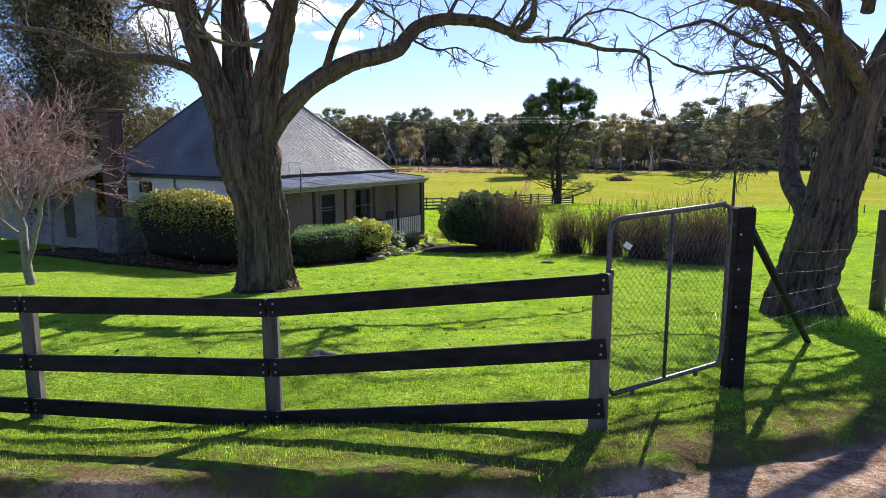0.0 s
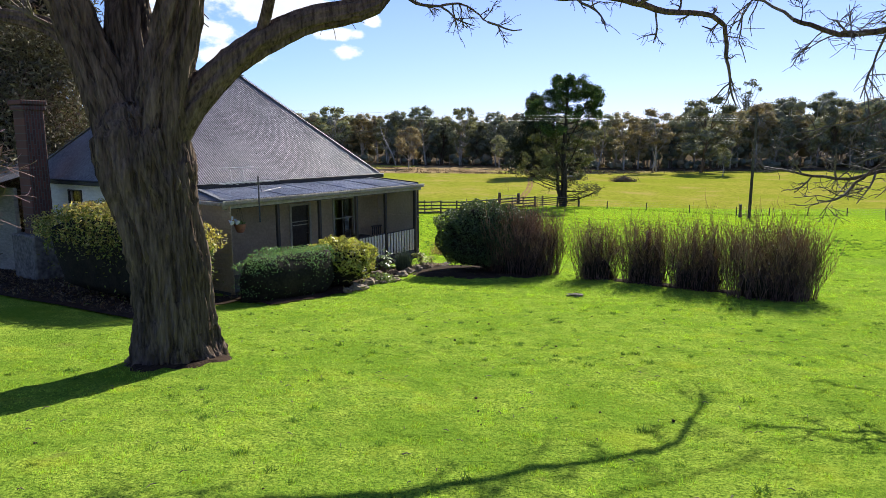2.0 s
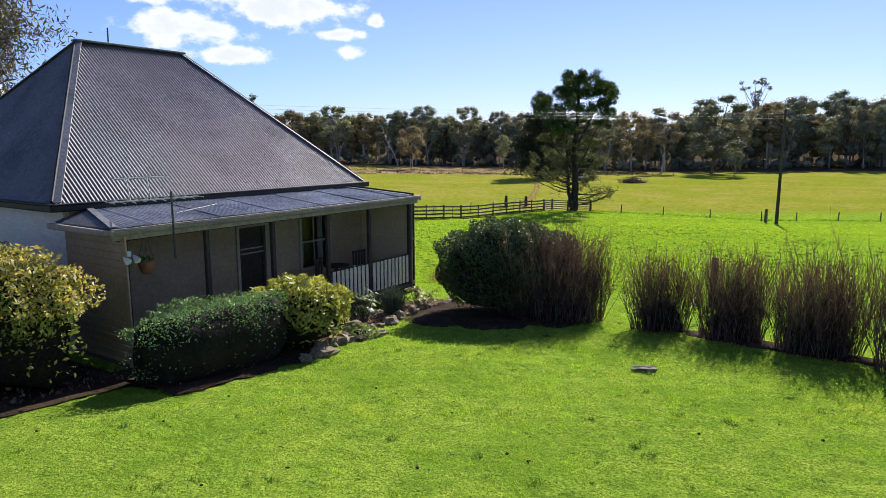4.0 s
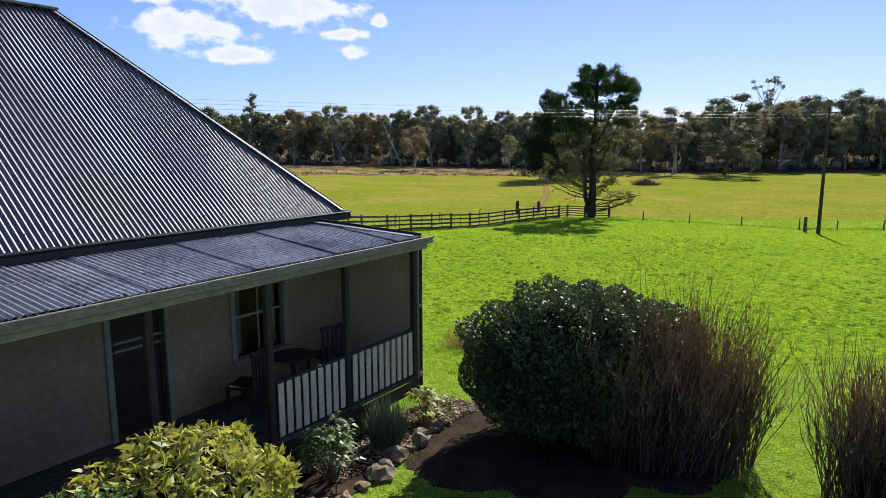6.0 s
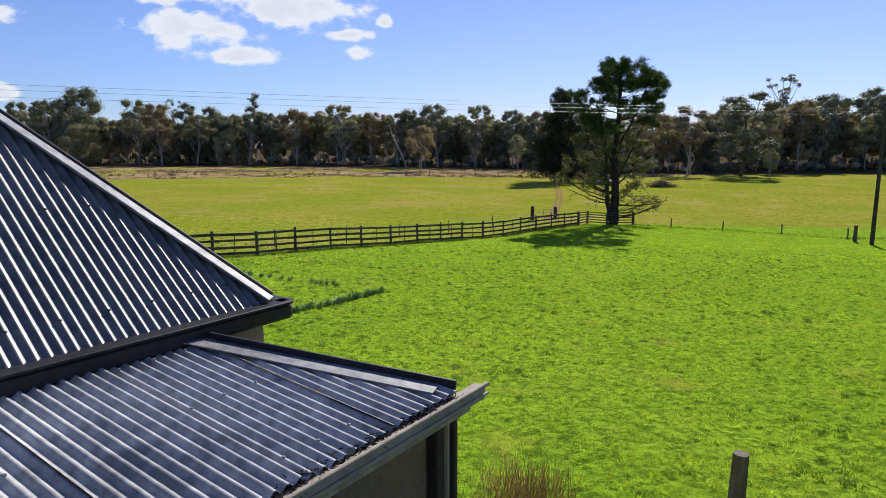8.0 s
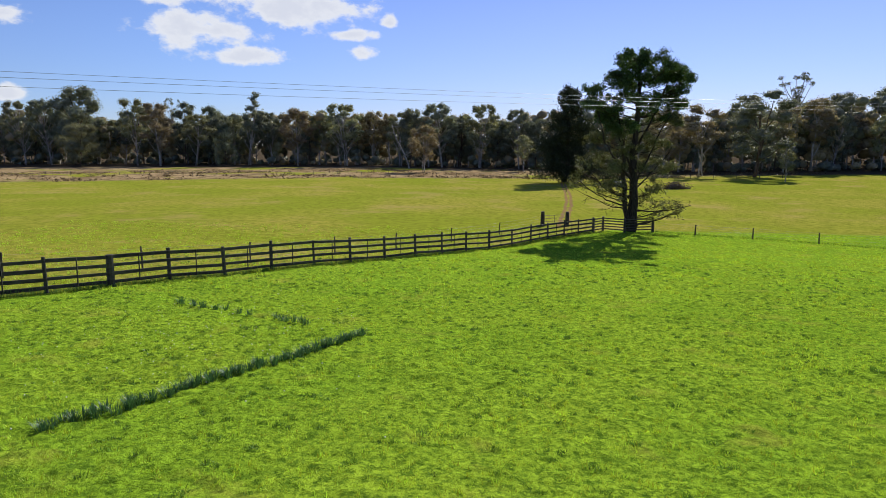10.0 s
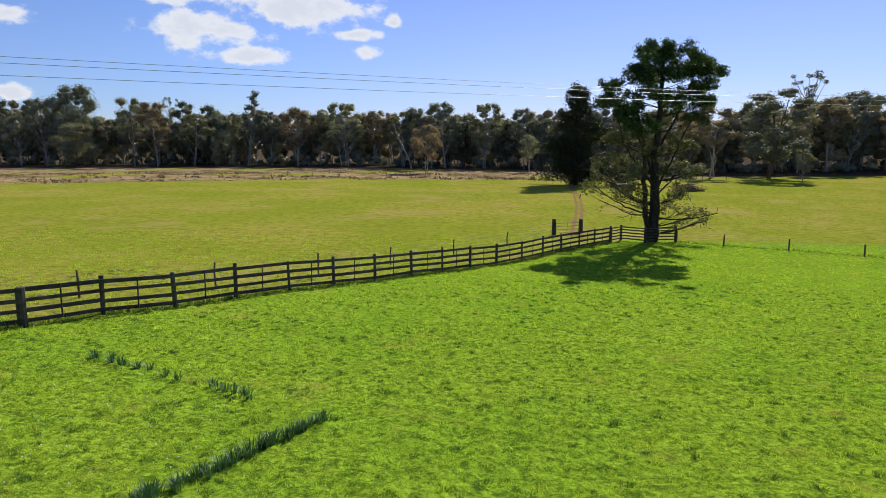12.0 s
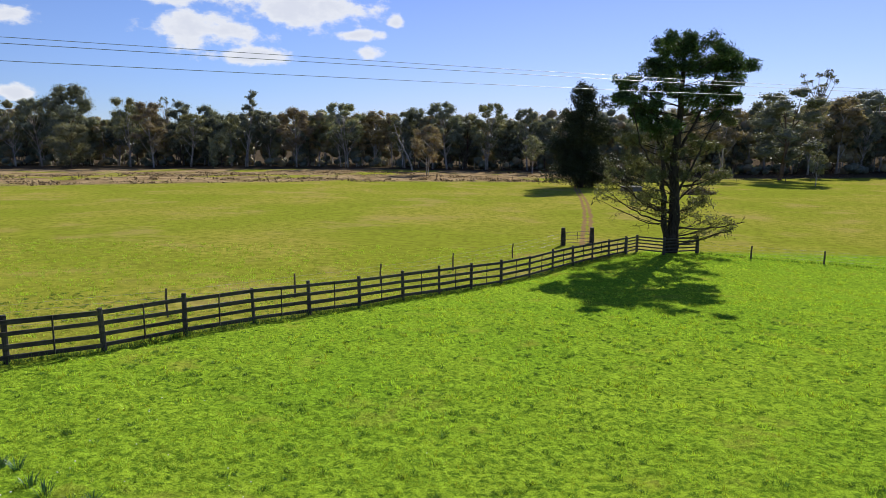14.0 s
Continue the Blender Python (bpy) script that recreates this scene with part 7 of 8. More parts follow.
def side_gate():
    gp = on_ground(2.62, 5.82)
    post = thing("gate_post", gp, "stout black gate post with white bolts", "post")
    part("post", Shape().box((0, 0, 0.71), (0.165, 0.165, 2.0), None, 0.016), M["fence_dark"], post)
    for z in (1.47, 1.15, 0.80, 0.30):
        part("bolt", Shape().tube([(-0.05, -0.083, z), (-0.05, -0.090, z)], [0.008, 0.007], 8), M["white"], post)
    part("brace", Shape().beam((0.09, 0.03, 1.50), (2.13, 2.48, -0.38), 0.062, 0.062, 0.008), M["fence_dark"], post, "slanting black strut")
    gate = thing("farm_gate", label="galvanised tube gate with chain wire mesh, closed", category="gate")
    a, b = Vector((1.19, 4.93, 0)), Vector((2.45, 5.70, 0))
    zl, zh, rl, rh = 2.11, 3.55, 2.13, 3.60
    tl, tr, bl, br = (Vector((a.x, a.y, zh)), Vector((b.x, b.y, rh)), Vector((a.x, a.y, zl)), Vector((b.x, b.y, rl)))
    d = (b - a).normalized()
    loop = [bl + d * 0.10, tl * 0 + bl + Vector((0, 0, 0.10)), bl.lerp(tl, 0.5), tl - Vector((0, 0, 0.10)), tl + d * 0.03 - Vector((0, 0, 0.03)), tl + d * 0.11,
            tl.lerp(tr, 0.5), tr - d * 0.11, tr - d * 0.03 - Vector((0, 0, 0.03)), tr - Vector((0, 0, 0.11)), tr.lerp(br, 0.5), br + Vector((0, 0, 0.1)), br + Vector((0, 0, 0.02)) - d * 0.03, br - d * 0.1, bl.lerp(br, 0.5), bl + d * 0.10]
    part("frame", Shape().tube(loop, 0.021, 12), M["steel"], gate, "bent galvanised tube", smooth=True)
    m0, m1 = bl.lerp(br, 0.48), tl.lerp(tr, 0.48)
    part("stay", Shape().tube([m0, m1], 0.016, 10), M["steel"], gate, smooth=True)
    mesh = Shape()
    w = (b - a).length
    step = 0.062
    def at(s, z):
        s = min(max(s, 0.0), 1.0)
        lo, hi = zl + (rl - zl) * s + 0.02, zh + (rh - zh) * s - 0.02
        return Vector((a.x + (b.x - a.x) * s, a.y + (b.y - a.y) * s, lo + (hi - lo) * min(max(z, 0), 1)))
    ns, nz = int(w / step), int((zh - zl) / step / 1.15)
    for sgn in (1, -1):
        for k in range(-nz, ns + nz):
            pts = []
            for j in range(nz + 1):
                i = k + sgn * j
                if 0 <= i <= ns:
                    zig = 0.006 if j % 2 else -0.006
                    p = at(i / ns, j / nz)
                    pts.append(p + Vector((-d.y, d.x, 0)) * zig)
            if len(pts) > 1:
                mesh.tube(pts, 0.0018, 4)
    tagged(part("chain_mesh", mesh, M["steel_dark"], gate, "diamond chain wire mesh"), kind="stuff")
    for s in (0.22, 0.76):
        q = bl.lerp(br, s) + Vector((0, 0, -0.035))
        part("clip", Shape().box(q, (0.04, 0.03, 0.045), None, 0.008), M["steel_dark"], gate)
    tag = bl.lerp(br, 0.13)
    part("tag", Shape().box((tag.x, tag.y - 0.02, 3.33), (0.06, 0.008, 0.045), Matrix.Rotation(radians(35), 3, "Y"), 0.003), M["white"], gate, "scrap of pale tape tied to the mesh")
    for z in (2.35, 3.40):
        part("hinge", Shape().tube([Vector((b.x - 0.02, b.y, z)), Vector((gp.x - 0.05, gp.y - 0.03, z))], 0.014, 8), M["steel_dark"], gate)
    part("latch", Shape().box((1.205, 4.90, 3.12), (0.035, 0.04, 0.08), None, 0.008), M["steel_dark"], gate)
    # wires strained from the gate post to the next post
    ep = on_ground(8.0, 11.9)
    end = thing("strainer_post", ep, "grey round strainer post", "post")
    part("post", Shape().tube([(0, 0, -0.2), (0, 0, 1.0), (0, 0, 1.85), (0, 0, 1.88)], [0.13, 0.125, 0.12, 0.10], 16, 0.03, 2), M["fence_post"], end, smooth=True)
    wires = thing("wire_fence", label="slack fence wires past the tree trunk", category="fence")
    for k in range(5):
        p, q = gp + Vector((0.08, 0.05, 0.35 + k * 0.24)), ep + Vector((0, 0, 0.35 + k * 0.24))
        pts = [p.lerp(q, t / 10) + Vector((0, 0, -0.10 * math.sin(math.pi * t / 10) + 0.01 * math.sin(t * 2.1 + k))) for t in range(11)]
        part("wire", Shape().tube(pts, 0.0026, 5), M["steel"], wires)


side_gate()


# ---- paddock fences ----
def paddock_fence():
    fence = thing("paddock_fence", label="long weathered four-rail timber paddock fence", category="fence")
    run = [(-26.0, 53.6), (-23.7, 56.1), (-21.6, 58.4), (-19.6, 60.9), (-17.95, 63.3), (-16.25, 65.9), (-14.1, 68.0), (-12.3, 70.8), (-10.3, 73.3), (-8.4, 75.7), (-6.4, 78.2), (-4.4, 80.8), (-2.5, 83.2), (-0.6, 85.5), (1.4, 88.2),
           (3.6, 91.6), (5.6, 94.4), (7.6, 97.4), (9.6, 99.9), (11.5, 102.4), (13.5, 104.9)]
    for k, (x, y) in enumerate(run):
        z = ground_z(x, y)
        fat = 0.34 if k == 4 else 0.16 + rnd.uniform(-0.02, 0.04)
        h = 1.62 + rnd.uniform(-0.06, 0.10) - (0.1 if k == 4 else 0)
        lean = Vector((rnd.gauss(0, 0.02), rnd.gauss(0, 0.02), 0))
        part("post", Shape().tube([Vector((x, y, z - 0.3)), Vector((x, y, z + h * 0.5)) + lean, Vector((x, y, z + h)) + lean * 2, Vector((x, y, z + h + 0.02)) + lean * 2],
                                  [fat * 0.55, fat * 0.52, fat * 0.5, fat * 0.4], 9, 0.06, k), M["paddock_rail"], fence, "rough split fence post")
        if k:
            px, py = run[k - 1]
            pz = ground_z(px, py)
            for h in (0.24, 0.64, 1.05, 1.46):
                p, q = Vector((px, py - 0.09, pz + h + rnd.gauss(0, 0.02))), Vector((x, y - 0.09, z + h + rnd.gauss(0, 0.02)))
                part("rail", Shape().beam(p, q, 0.045, 0.165 + rnd.uniform(-0.02, 0.02), 0.01), M["paddock_rail"], fence)
            m = Vector(((x + px) / 2, (y + py) / 2 - 0.14, (z + pz) / 2))
            part("dropper", Shape().beam(m + Vector((0, 0, 0.2)), m + Vector((0.02, 0, 1.55)), 0.05, 0.05, 0.006), M["paddock_rail"], fence)
    # tall grass along its foot
    dg = Shape()
    for k in range(6000):
        i = rnd.randrange(len(run) - 1)
        t = rnd.random()
        x, y = run[i][0] + (run[i + 1][0] - run[i][0]) * t + rnd.gauss(0, 0.15), run[i][1] + (run[i + 1][1] - run[i][1]) * t + rnd.gauss(0, 0.15)
        p = on_ground(x, y, -0.02)
        dg.tube([p, p + Vector((rnd.gauss(0, 0.08), rnd.gauss(0, 0.08), rnd.uniform(0.10, 0.34)))], [0.010, 0.003], 3)
    solo("fence_grass", dg, M["tussock"], "longer grass along the paddock fence", "grass", kind="stuff")


paddock_fence()


def yard_panels():
    """The short grey yard beside the pine and a pair of gate posts."""
    yard = thing("stock_yard", label="small grey weathered timber yard round the pine's foot", category="fence")
    run = [(13.6, 104.9), (15.0, 106.6), (17.0, 104.9), (20.6, 106.8)]
    for k, (x, y) in enumerate(run):
        z = ground_z(x, y)
        part("post", Shape().tube([(x, y, z - 0.3), (x, y, z + 1.6)], [0.13, 0.12], 9, 0.05, k), M["fence_post"] if k < 2 else M["paddock_rail"], yard)
        if k:
            px, py = run[k - 1]
            pz = ground_z(px, py)
            for h in (0.25, 0.55, 0.85, 1.15, 1.42):
                part("rail", Shape().beam((px, py, pz + h), (x, y, z + h), 0.045, 0.12, 0.01), M["fence_post"] if k < 3 else M["paddock_rail"], yard)
    for x, y, h in ((8.6, 109.8, 1.75), (11.9, 112.4, 1.55)):
        p = on_ground(x, y)
        g = thing("gateway_post", p, "thick dark gateway post at the farm track", "post", "gateway posts")
        part("post", Shape().tube([(0, 0, -0.3), (0, 0, h * 0.6), (0, 0, h)], [0.26, 0.24, 0.2], 10, 0.06, x), M["paddock_rail"], g)
    gt = thing("field_gate", label="pale wire field gate standing open by the track", category="gate")
    p, q = on_ground(8.7, 109.9, 0.2), on_ground(11.6, 111.8, 0.2)
    for h in (0.0, 0.35, 0.7, 1.05):
        part("rail", Shape().tube([p + Vector((0, 0, h)), q + Vector((0, 0, h))], 0.022, 6), M["steel"], gt)
    for t in (0.0, 0.5, 1.0):
        part("upright", Shape().tube([p.lerp(q, t), p.lerp(q, t) + Vector((0, 0, 1.05))], 0.02, 6), M["steel"], gt)


yard_panels()


def post_and_wire(name, spots, high, label, thick=0.05, group="wire fence posts", wires=4):
    f = thing(name, label=label, category="fence")
    for k, (x, y) in enumerate(spots):
        z = ground_z(x, y)
        part("post", Shape().tube([(x, y, z - 0.25), (x + rnd.gauss(0, 0.02), y, z + high * 0.6), (x + rnd.gauss(0, 0.03), y, z + high + rnd.gauss(0, 0.05))], [thick * 1.05, thick, thick * 0.9], 8, 0.05, k), M["fence_post"], f)
        if k:
            px, py = spots[k - 1]
            for j in range(wires):
                h = high * (0.25 + 0.68 * j / max(1, wires - 1))
                part("wire", Shape().tube([on_ground(px, py, h), on_ground((px + x) / 2, (py + y) / 2, h - 0.02), on_ground(x, y, h)], 0.006, 4), M["wire"], f)


post_and_wire("wire_fence", [(20.7, 106.7), (24.3, 103.7), (29.5, 101.5), (34.8, 98.6), (39.9, 95.0), (45.0, 96.2), (50.0, 95.5), (55.2, 95.2), (60.5, 94.8), (66.0, 94.2), (71.5, 94)], 1.15,
              "post and wire fence across the paddock", 0.075)
post_and_wire("wire_fence", [(-30, 60.5), (-24.5, 65.0), (-19.5, 69.6), (-14.7, 74.4), (-10.4, 80.6), (-6.4, 86.5), (-1.9, 93.5), (3.0, 100.5), (8.4, 109.6)], 1.3, "post and wire fence behind the timber fence", 0.055)
post_and_wire("wire_fence", [(2.45, 33.6), (8.02, 30.89)], 1.28, "old grey posts of a fallen fence behind the shrubs", 0.11, wires=0)


def foot_grass(spots):
    """Ungrazed grass under a wire fence."""
    g = Shape()
    for (ax, ay), (bx, by) in zip(spots, spots[1:]):
        for k in range(int(22 * math.hypot(bx - ax, by - ay))):
            t = rnd.random()
            p = on_ground(ax + (bx - ax) * t + rnd.gauss(0, 0.16), ay + (by - ay) * t + rnd.gauss(0, 0.16), -0.03)
            g.tube([p, p + Vector((rnd.gauss(0, 0.07), rnd.gauss(0, 0.07), rnd.uniform(0.10, 0.30)))], [0.018, 0.005], 3)
    solo("fence_grass", g, M["tussock"], "longer grass under the wire fence", "grass", kind="stuff")


foot_grass([(20.7, 106.7), (24.3, 103.7), (29.5, 101.5), (34.8, 98.6), (39.9, 95.0), (45.0, 96.2), (55.2, 95.2)])
p = on_ground(39.6, 93.2)
solo("strainer_post", Shape().tube([(0, 0, -0.3), (0, 0, 0.8), (0, 0, 1.65)], [0.2, 0.18, 0.17], 10, 0.05, 1), M["fence_post"], "thick grey strainer post in the wire fence", "post").location = p


def power_line():
    base = on_ground(39.4, 90.1)
    pole = thing("power_pole", base, "grey timber power pole with long overhead wires", "power pole")
    part("pole", Shape().tube([(0, 0, -0.4), (0.02, 0, 6.0), (0.05, 0, 13.6)], [0.21, 0.17, 0.13], 14, 0.02, 4), M["pole_timber"], pole)
    part("crossarm", Shape().beam((-0.5, 0.85, 13.0), (0.5, -0.85, 13.0), 0.10, 0.12, 0.01), M["fence_post"], pole)
    for s, z in ((-0.9, 13.12), (0.9, 12.78), (0.0, 12.56)):
        a = Vector((0.5 * s, -0.85 * s, z))
        part("insulator", Shape().tube([a - Vector((0, 0, 0.12)), a], [0.05, 0.035], 8), M["white"], pole)
        for far in (Vector((-100.0, -65.0, 13.0 + (z - 13.15))), Vector((120.0, 77.0, 12.0 + (z - 13.15)))):
            pts = []
            for k in range(41):
                t = k / 40
                q = a.lerp(far + Vector((0.5 * s, -0.85 * s, 0)), t)
                q.z -= 0.74 * 4 * t * (1 - t)
                pts.append(q)
            part("wire", Shape().tube(pts, 0.0065, 5), M["line_wire"], pole)


power_line()

# ---- the woods and the far paddocks ----
def unit_lobe(seed, rows=4, cols=7):
    """Verts and faces of one lumpy ball, for the inside of a tuft of leaves."""
    s = Shape().blob((0, 0, 0), (1, 1, 1), 0.20, rows, cols, seed)
    return np.array(s.v), np.array(s.f)


LOBES = [unit_lobe(k * 1.7) for k in range(5)]


def lobed_crown(name, lobes, per, leaf, mat, full=0.56):
    """Crown of rounded tufts: each an inner ball of shaded leafage clothed in separate leaves."""
    vs, fs, n = [], [], 0
    cs, ns = [], []
    for i, (x, y, z, r) in enumerate(lobes):
        if r > 1.0:
            v, f = LOBES[i % 5]
            vs.append(v * (r * full, r * full, r * full * 0.8) + (x, y, z))
            fs.append(f + n)
            n += len(v)
        m = max(6, int(per * r * r))
        d = rng.normal(size=(m, 3))
        d[:, 2] = np.where(rng.random(m) < 0.5, np.abs(d[:, 2]), d[:, 2])
        d /= np.linalg.norm(d, axis=1)[:, None]
        w = 0.45 + 0.85 * rng.random(m)[:, None] ** 1.1
        cs.append(d * w * (r, r, r * 0.88) + (x, y, z))
        ns.append(d)
    c, out = np.concatenate(cs), np.concatenate(ns)
    k = len(c)
    d = np.cross(out + rng.normal(0, 0.5, (k, 3)), rng.normal(size=(k, 3)))
    d /= np.linalg.norm(d, axis=1)[:, None]
    o = np.cross(d, out + rng.normal(0, 0.6, (k, 3)))
    o /= np.linalg.norm(o, axis=1)[:, None]
    s = rng.uniform(0.6, 1.4, k)[:, None] * leaf
    q = np.stack([c - d * s * 0.5, c + o * s * 0.30, c + d * s * 0.5, c - o * s * 0.30], 1).reshape(-1, 3)
    fs.append(np.arange(4 * k).reshape(k, 4) + n)
    vs.append(q)
    return fast_mesh(name, np.concatenate(vs), np.concatenate(fs), mat)


def crown_width(shape, f):
    """How far a crown of each shape spreads at the height f, from its foot to its top."""
    if shape == "spire":
        return 0.10 + 0.90 * (1 - f) ** 0.9
    if shape == "umbrella":
        return 0.25 if f < 0.55 else 0.95
    if shape == "low":
        return math.sin(math.pi * (0.30 + 0.60 * f)) ** 0.8
    return math.sin(math.pi * (0.20 + 0.70 * f)) ** 0.75


def gum(name, high, wide, mat, seed, low=0.35, masses=9, size=0.46, tufts=5, trunks=1, pale=True, shape="dome", reach=0.62):
    """Meshes of one gum tree: trunk with rising limbs, and on their ends rounded masses of tufts."""
    r = random.Random(seed)
    wood, lobes = Shape(), []
    R = wide * high
    stems = []
    for t in range(trunks):
        lean = Vector((r.gauss(0, 0.06), r.gauss(0, 0.06), 1)).normalized()
        p, pts = Vector(((t - (trunks - 1) / 2) * 0.9, r.gauss(0, 0.3), -0.5)), []
        for k in range(9):
            pts.append(p.copy())
            lean = (lean + Vector((r.gauss(0, 0.06), r.gauss(0, 0.06), 0.03))).normalized()
            p = p + lean * high * 0.10
        wood.tube(pts, [(0.013 * high * (1 - 0.09 * k) + 0.03) / math.sqrt(trunks) for k in range(9)], 7)
        stems.append(pts)
    for k in range(masses):
        pts = stems[k % trunks]
        f = (k + 0.5) / masses
        w = crown_width(shape, f)
        mr = R * size * r.uniform(0.78, 1.15) * (0.55 + 0.45 * w)
        z = min(high * (low + (1 - low) * f), high - mr * 0.85)
        i = max(2, min(8, int(10 * z / high) - 2))
        a = k * 2.4 + r.uniform(-0.5, 0.5)
        d = max(0.0, R * w - mr * 0.5) * r.uniform(0.75, 1.05) * (reach + 0.25)
        e = Vector((pts[i].x + math.cos(a) * d, pts[i].y + math.sin(a) * d, z))
        m = pts[i].lerp(e, 0.5) + Vector((0, 0, -0.025 * high))
        wood.tube([pts[i], m, e], [0.006 * high, 0.004 * high, 0.04], 5)
        lobes.append((e.x, e.y, e.z, mr * 0.8))
        for j in range(tufts):
            v = Vector((r.gauss(0, 1), r.gauss(0, 1), r.gauss(0.45, 0.7))).normalized()
            s = mr * r.uniform(0.42, 0.75)
            lobes.append((e.x + v.x * mr * 0.66, e.y + v.y * mr * 0.66, e.z + v.z * mr * 0.58, s))
    return wood.mesh(name + "_wood", M["gum_bark"] if pale else M["bark"], True), lobed_crown(name + "_leaves", lobes, 34, 0.46, mat)


GUMS = {
    "dark_dome": gum("gum_dark_dome", 26, 0.30, M["gum_dark"], 101, 0.14, 15, 0.44, 5, 1, False),
    "dark_dome_b": gum("gum_dark_dome_b", 26, 0.27, M["gum_dark"], 111, 0.22, 13, 0.42, 6, 2, False),
    "olive": gum("gum_olive", 26, 0.27, M["gum_leaf"], 102, 0.36, 11, 0.44, 5, 2),
    "olive_b": gum("gum_olive_b", 26, 0.24, M["gum_leaf"], 112, 0.44, 10, 0.40, 6),
    "brown": gum("gum_brown", 26, 0.27, M["gum_warm"], 103, 0.34, 12, 0.42, 5),
    "brown_b": gum("gum_brown_b", 26, 0.24, M["gum_warm"], 113, 0.46, 9, 0.42, 6, 2),
    "spire": gum("gum_spire", 26, 0.20, M["gum_dark"], 104, 0.36, 15, 0.40, 4, 2, True, "spire"),
    "open": gum("gum_open", 26, 0.28, M["gum_dark"], 105, 0.42, 22, 0.30, 4, 1, True, "dome", 0.7),
    "open_b": gum("gum_open_b", 26, 0.30, M["gum_leaf"], 115, 0.40, 22, 0.28, 4, 2, True, "dome", 0.7),
    "low": gum("gum_low", 26, 0.50, M["gum_leaf"], 106, 0.12, 13, 0.42, 5, 1, False, "low"),
    "umbrella": gum("gum_umbrella", 26, 0.17, M["gum_dark"], 107, 0.62, 22, 0.24, 4, 1, True, "umbrella", 0.75),
    "spreading": gum("gum_spreading", 26, 0.36, M["gum_warm"], 108, 0.30, 13, 0.36, 5, 2, True, "dome", 0.7),
}
GUM_WIDE = {"dark_dome": 0.60, "dark_dome_b": 0.54, "olive": 0.54, "olive_b": 0.48, "brown": 0.54, "brown_b": 0.48, "spire": 0.40, "open": 0.56, "open_b": 0.60, "low": 1.0, "umbrella": 0.30, "spreading": 0.72}
GUM_LABEL = {"dark_dome": "dense dark domed gum tree at the wood's edge", "dark_dome_b": "dark twin-stemmed gum tree at the wood's edge", "olive": "olive gum tree with pale stems at the wood's edge",
             "olive_b": "tall olive gum tree with a pale trunk", "brown": "brown-tinged gum tree at the wood's edge", "brown_b": "tall brown-tinged gum tree with pale stems", "spire": "pointed gum tree with a pale trunk above the wood",
             "open": "thin-crowned dark gum tree at the wood's edge", "open_b": "open-crowned olive gum tree at the wood's edge", "low": "low bushy olive tree before the wood",
             "umbrella": "very tall thin flat-topped gum tree above the wood", "spreading": "spreading brown-tinged gum tree in the far paddock"}


def plant_gum(k, x, y, high, wide, turn, label=None, group="gum trees along the wood's edge"):
    """high: the tree's height; wide: its crown's width."""
    ob = thing("gum_tree", on_ground(x, y), label or GUM_LABEL[k], "tree", group)
    across = wide / (26 * GUM_WIDE[k])
    ob.rotation_euler, ob.scale = (0, 0, turn), (across, across, high / 26)
    part("trunk", GUMS[k][0], None, ob)
    part("crown", GUMS[k][1], None, ob)


rnd = random.Random(77)


def wood_edge(x):
    """How far ahead the wood's edge stands at each place across."""
    return 326 - 12 * math.exp(-((x + 5) / 50) ** 2) - 46 * max(0.0, min(1.0, (x - 25) / 60)) + (8 if x < -90 else 0)


# the trees that give the wood its skyline
for k, tx, ty, high, wide, label in (
        ("dark_dome", -178, 338, 36.0, 24, "huge dark domed gum tree above the wood"), ("low", -166, 316, 18.5, 19, None), ("olive", -148, 330, 29.5, 16, None), ("brown", -134, 322, 27, 16, None),
        ("dark_dome_b", -130, 340, 28.4, 15, None), ("olive_b", -120, 326, 22.6, 16, None), ("dark_dome", -117, 344, 27.2, 14, None), ("low", -103.5, 318, 15, 10.5, None), ("spire", -97.6, 332, 33.0, 13, None),
        ("open", -89, 338, 24.4, 14, None), ("brown", -74, 326, 24.8, 16, None), ("olive_b", -66, 336, 25, 13, None), ("open_b", -52, 324, 26.4, 18, None), ("brown_b", -41, 330, 23.6, 15, None),
        ("dark_dome", -22.6, 320, 25, 13, None), ("open", -9.5, 318, 27, 18, None), ("open_b", 7, 318, 26.8, 16, None), ("open", 24, 322, 25.4, 13, None), ("dark_dome_b", -2, 326, 22.5, 15, None), ("dark_dome", 15, 326, 21.5, 14, None),
        ("spreading", -14.4, 268, 16.5, 11, "lone spreading gum tree in the far paddock"), ("olive", 23, 292, 14, 8, "small pale gum tree by the conifer"), ("brown_b", 82, 264, 24, 16, "brown-tinged gum tree behind the pine"),
        ("dark_dome_b", 97, 256, 28.0, 22, "large dark gum tree in a clump in the far paddock"), ("umbrella", 149, 330, 39.5, 14, None), ("olive", 92.8, 226, 9.4, 5.2, "small young gum tree in the far paddock"),
        ("brown", 120, 285, 24, 14, None), ("brown", 74, 280, 23.5, 15, None), ("olive_b", 64, 284, 23, 14, None), ("dark_dome", 163, 330, 31, 22, None), ("dark_dome_b", 182, 330, 33, 22, None), ("open", -192, 336, 30, 15, None),
        ("open_b", -204, 336, 29, 16, None), ("umbrella", -141, 350, 31, 7, None), ("open", 108, 292, 26.5, 15, None), ("brown_b", 134, 292, 27, 16, None)):
    plant_gum(k, tx, ty, high, wide, rnd.uniform(0, 6.28), label)
x = -275.0
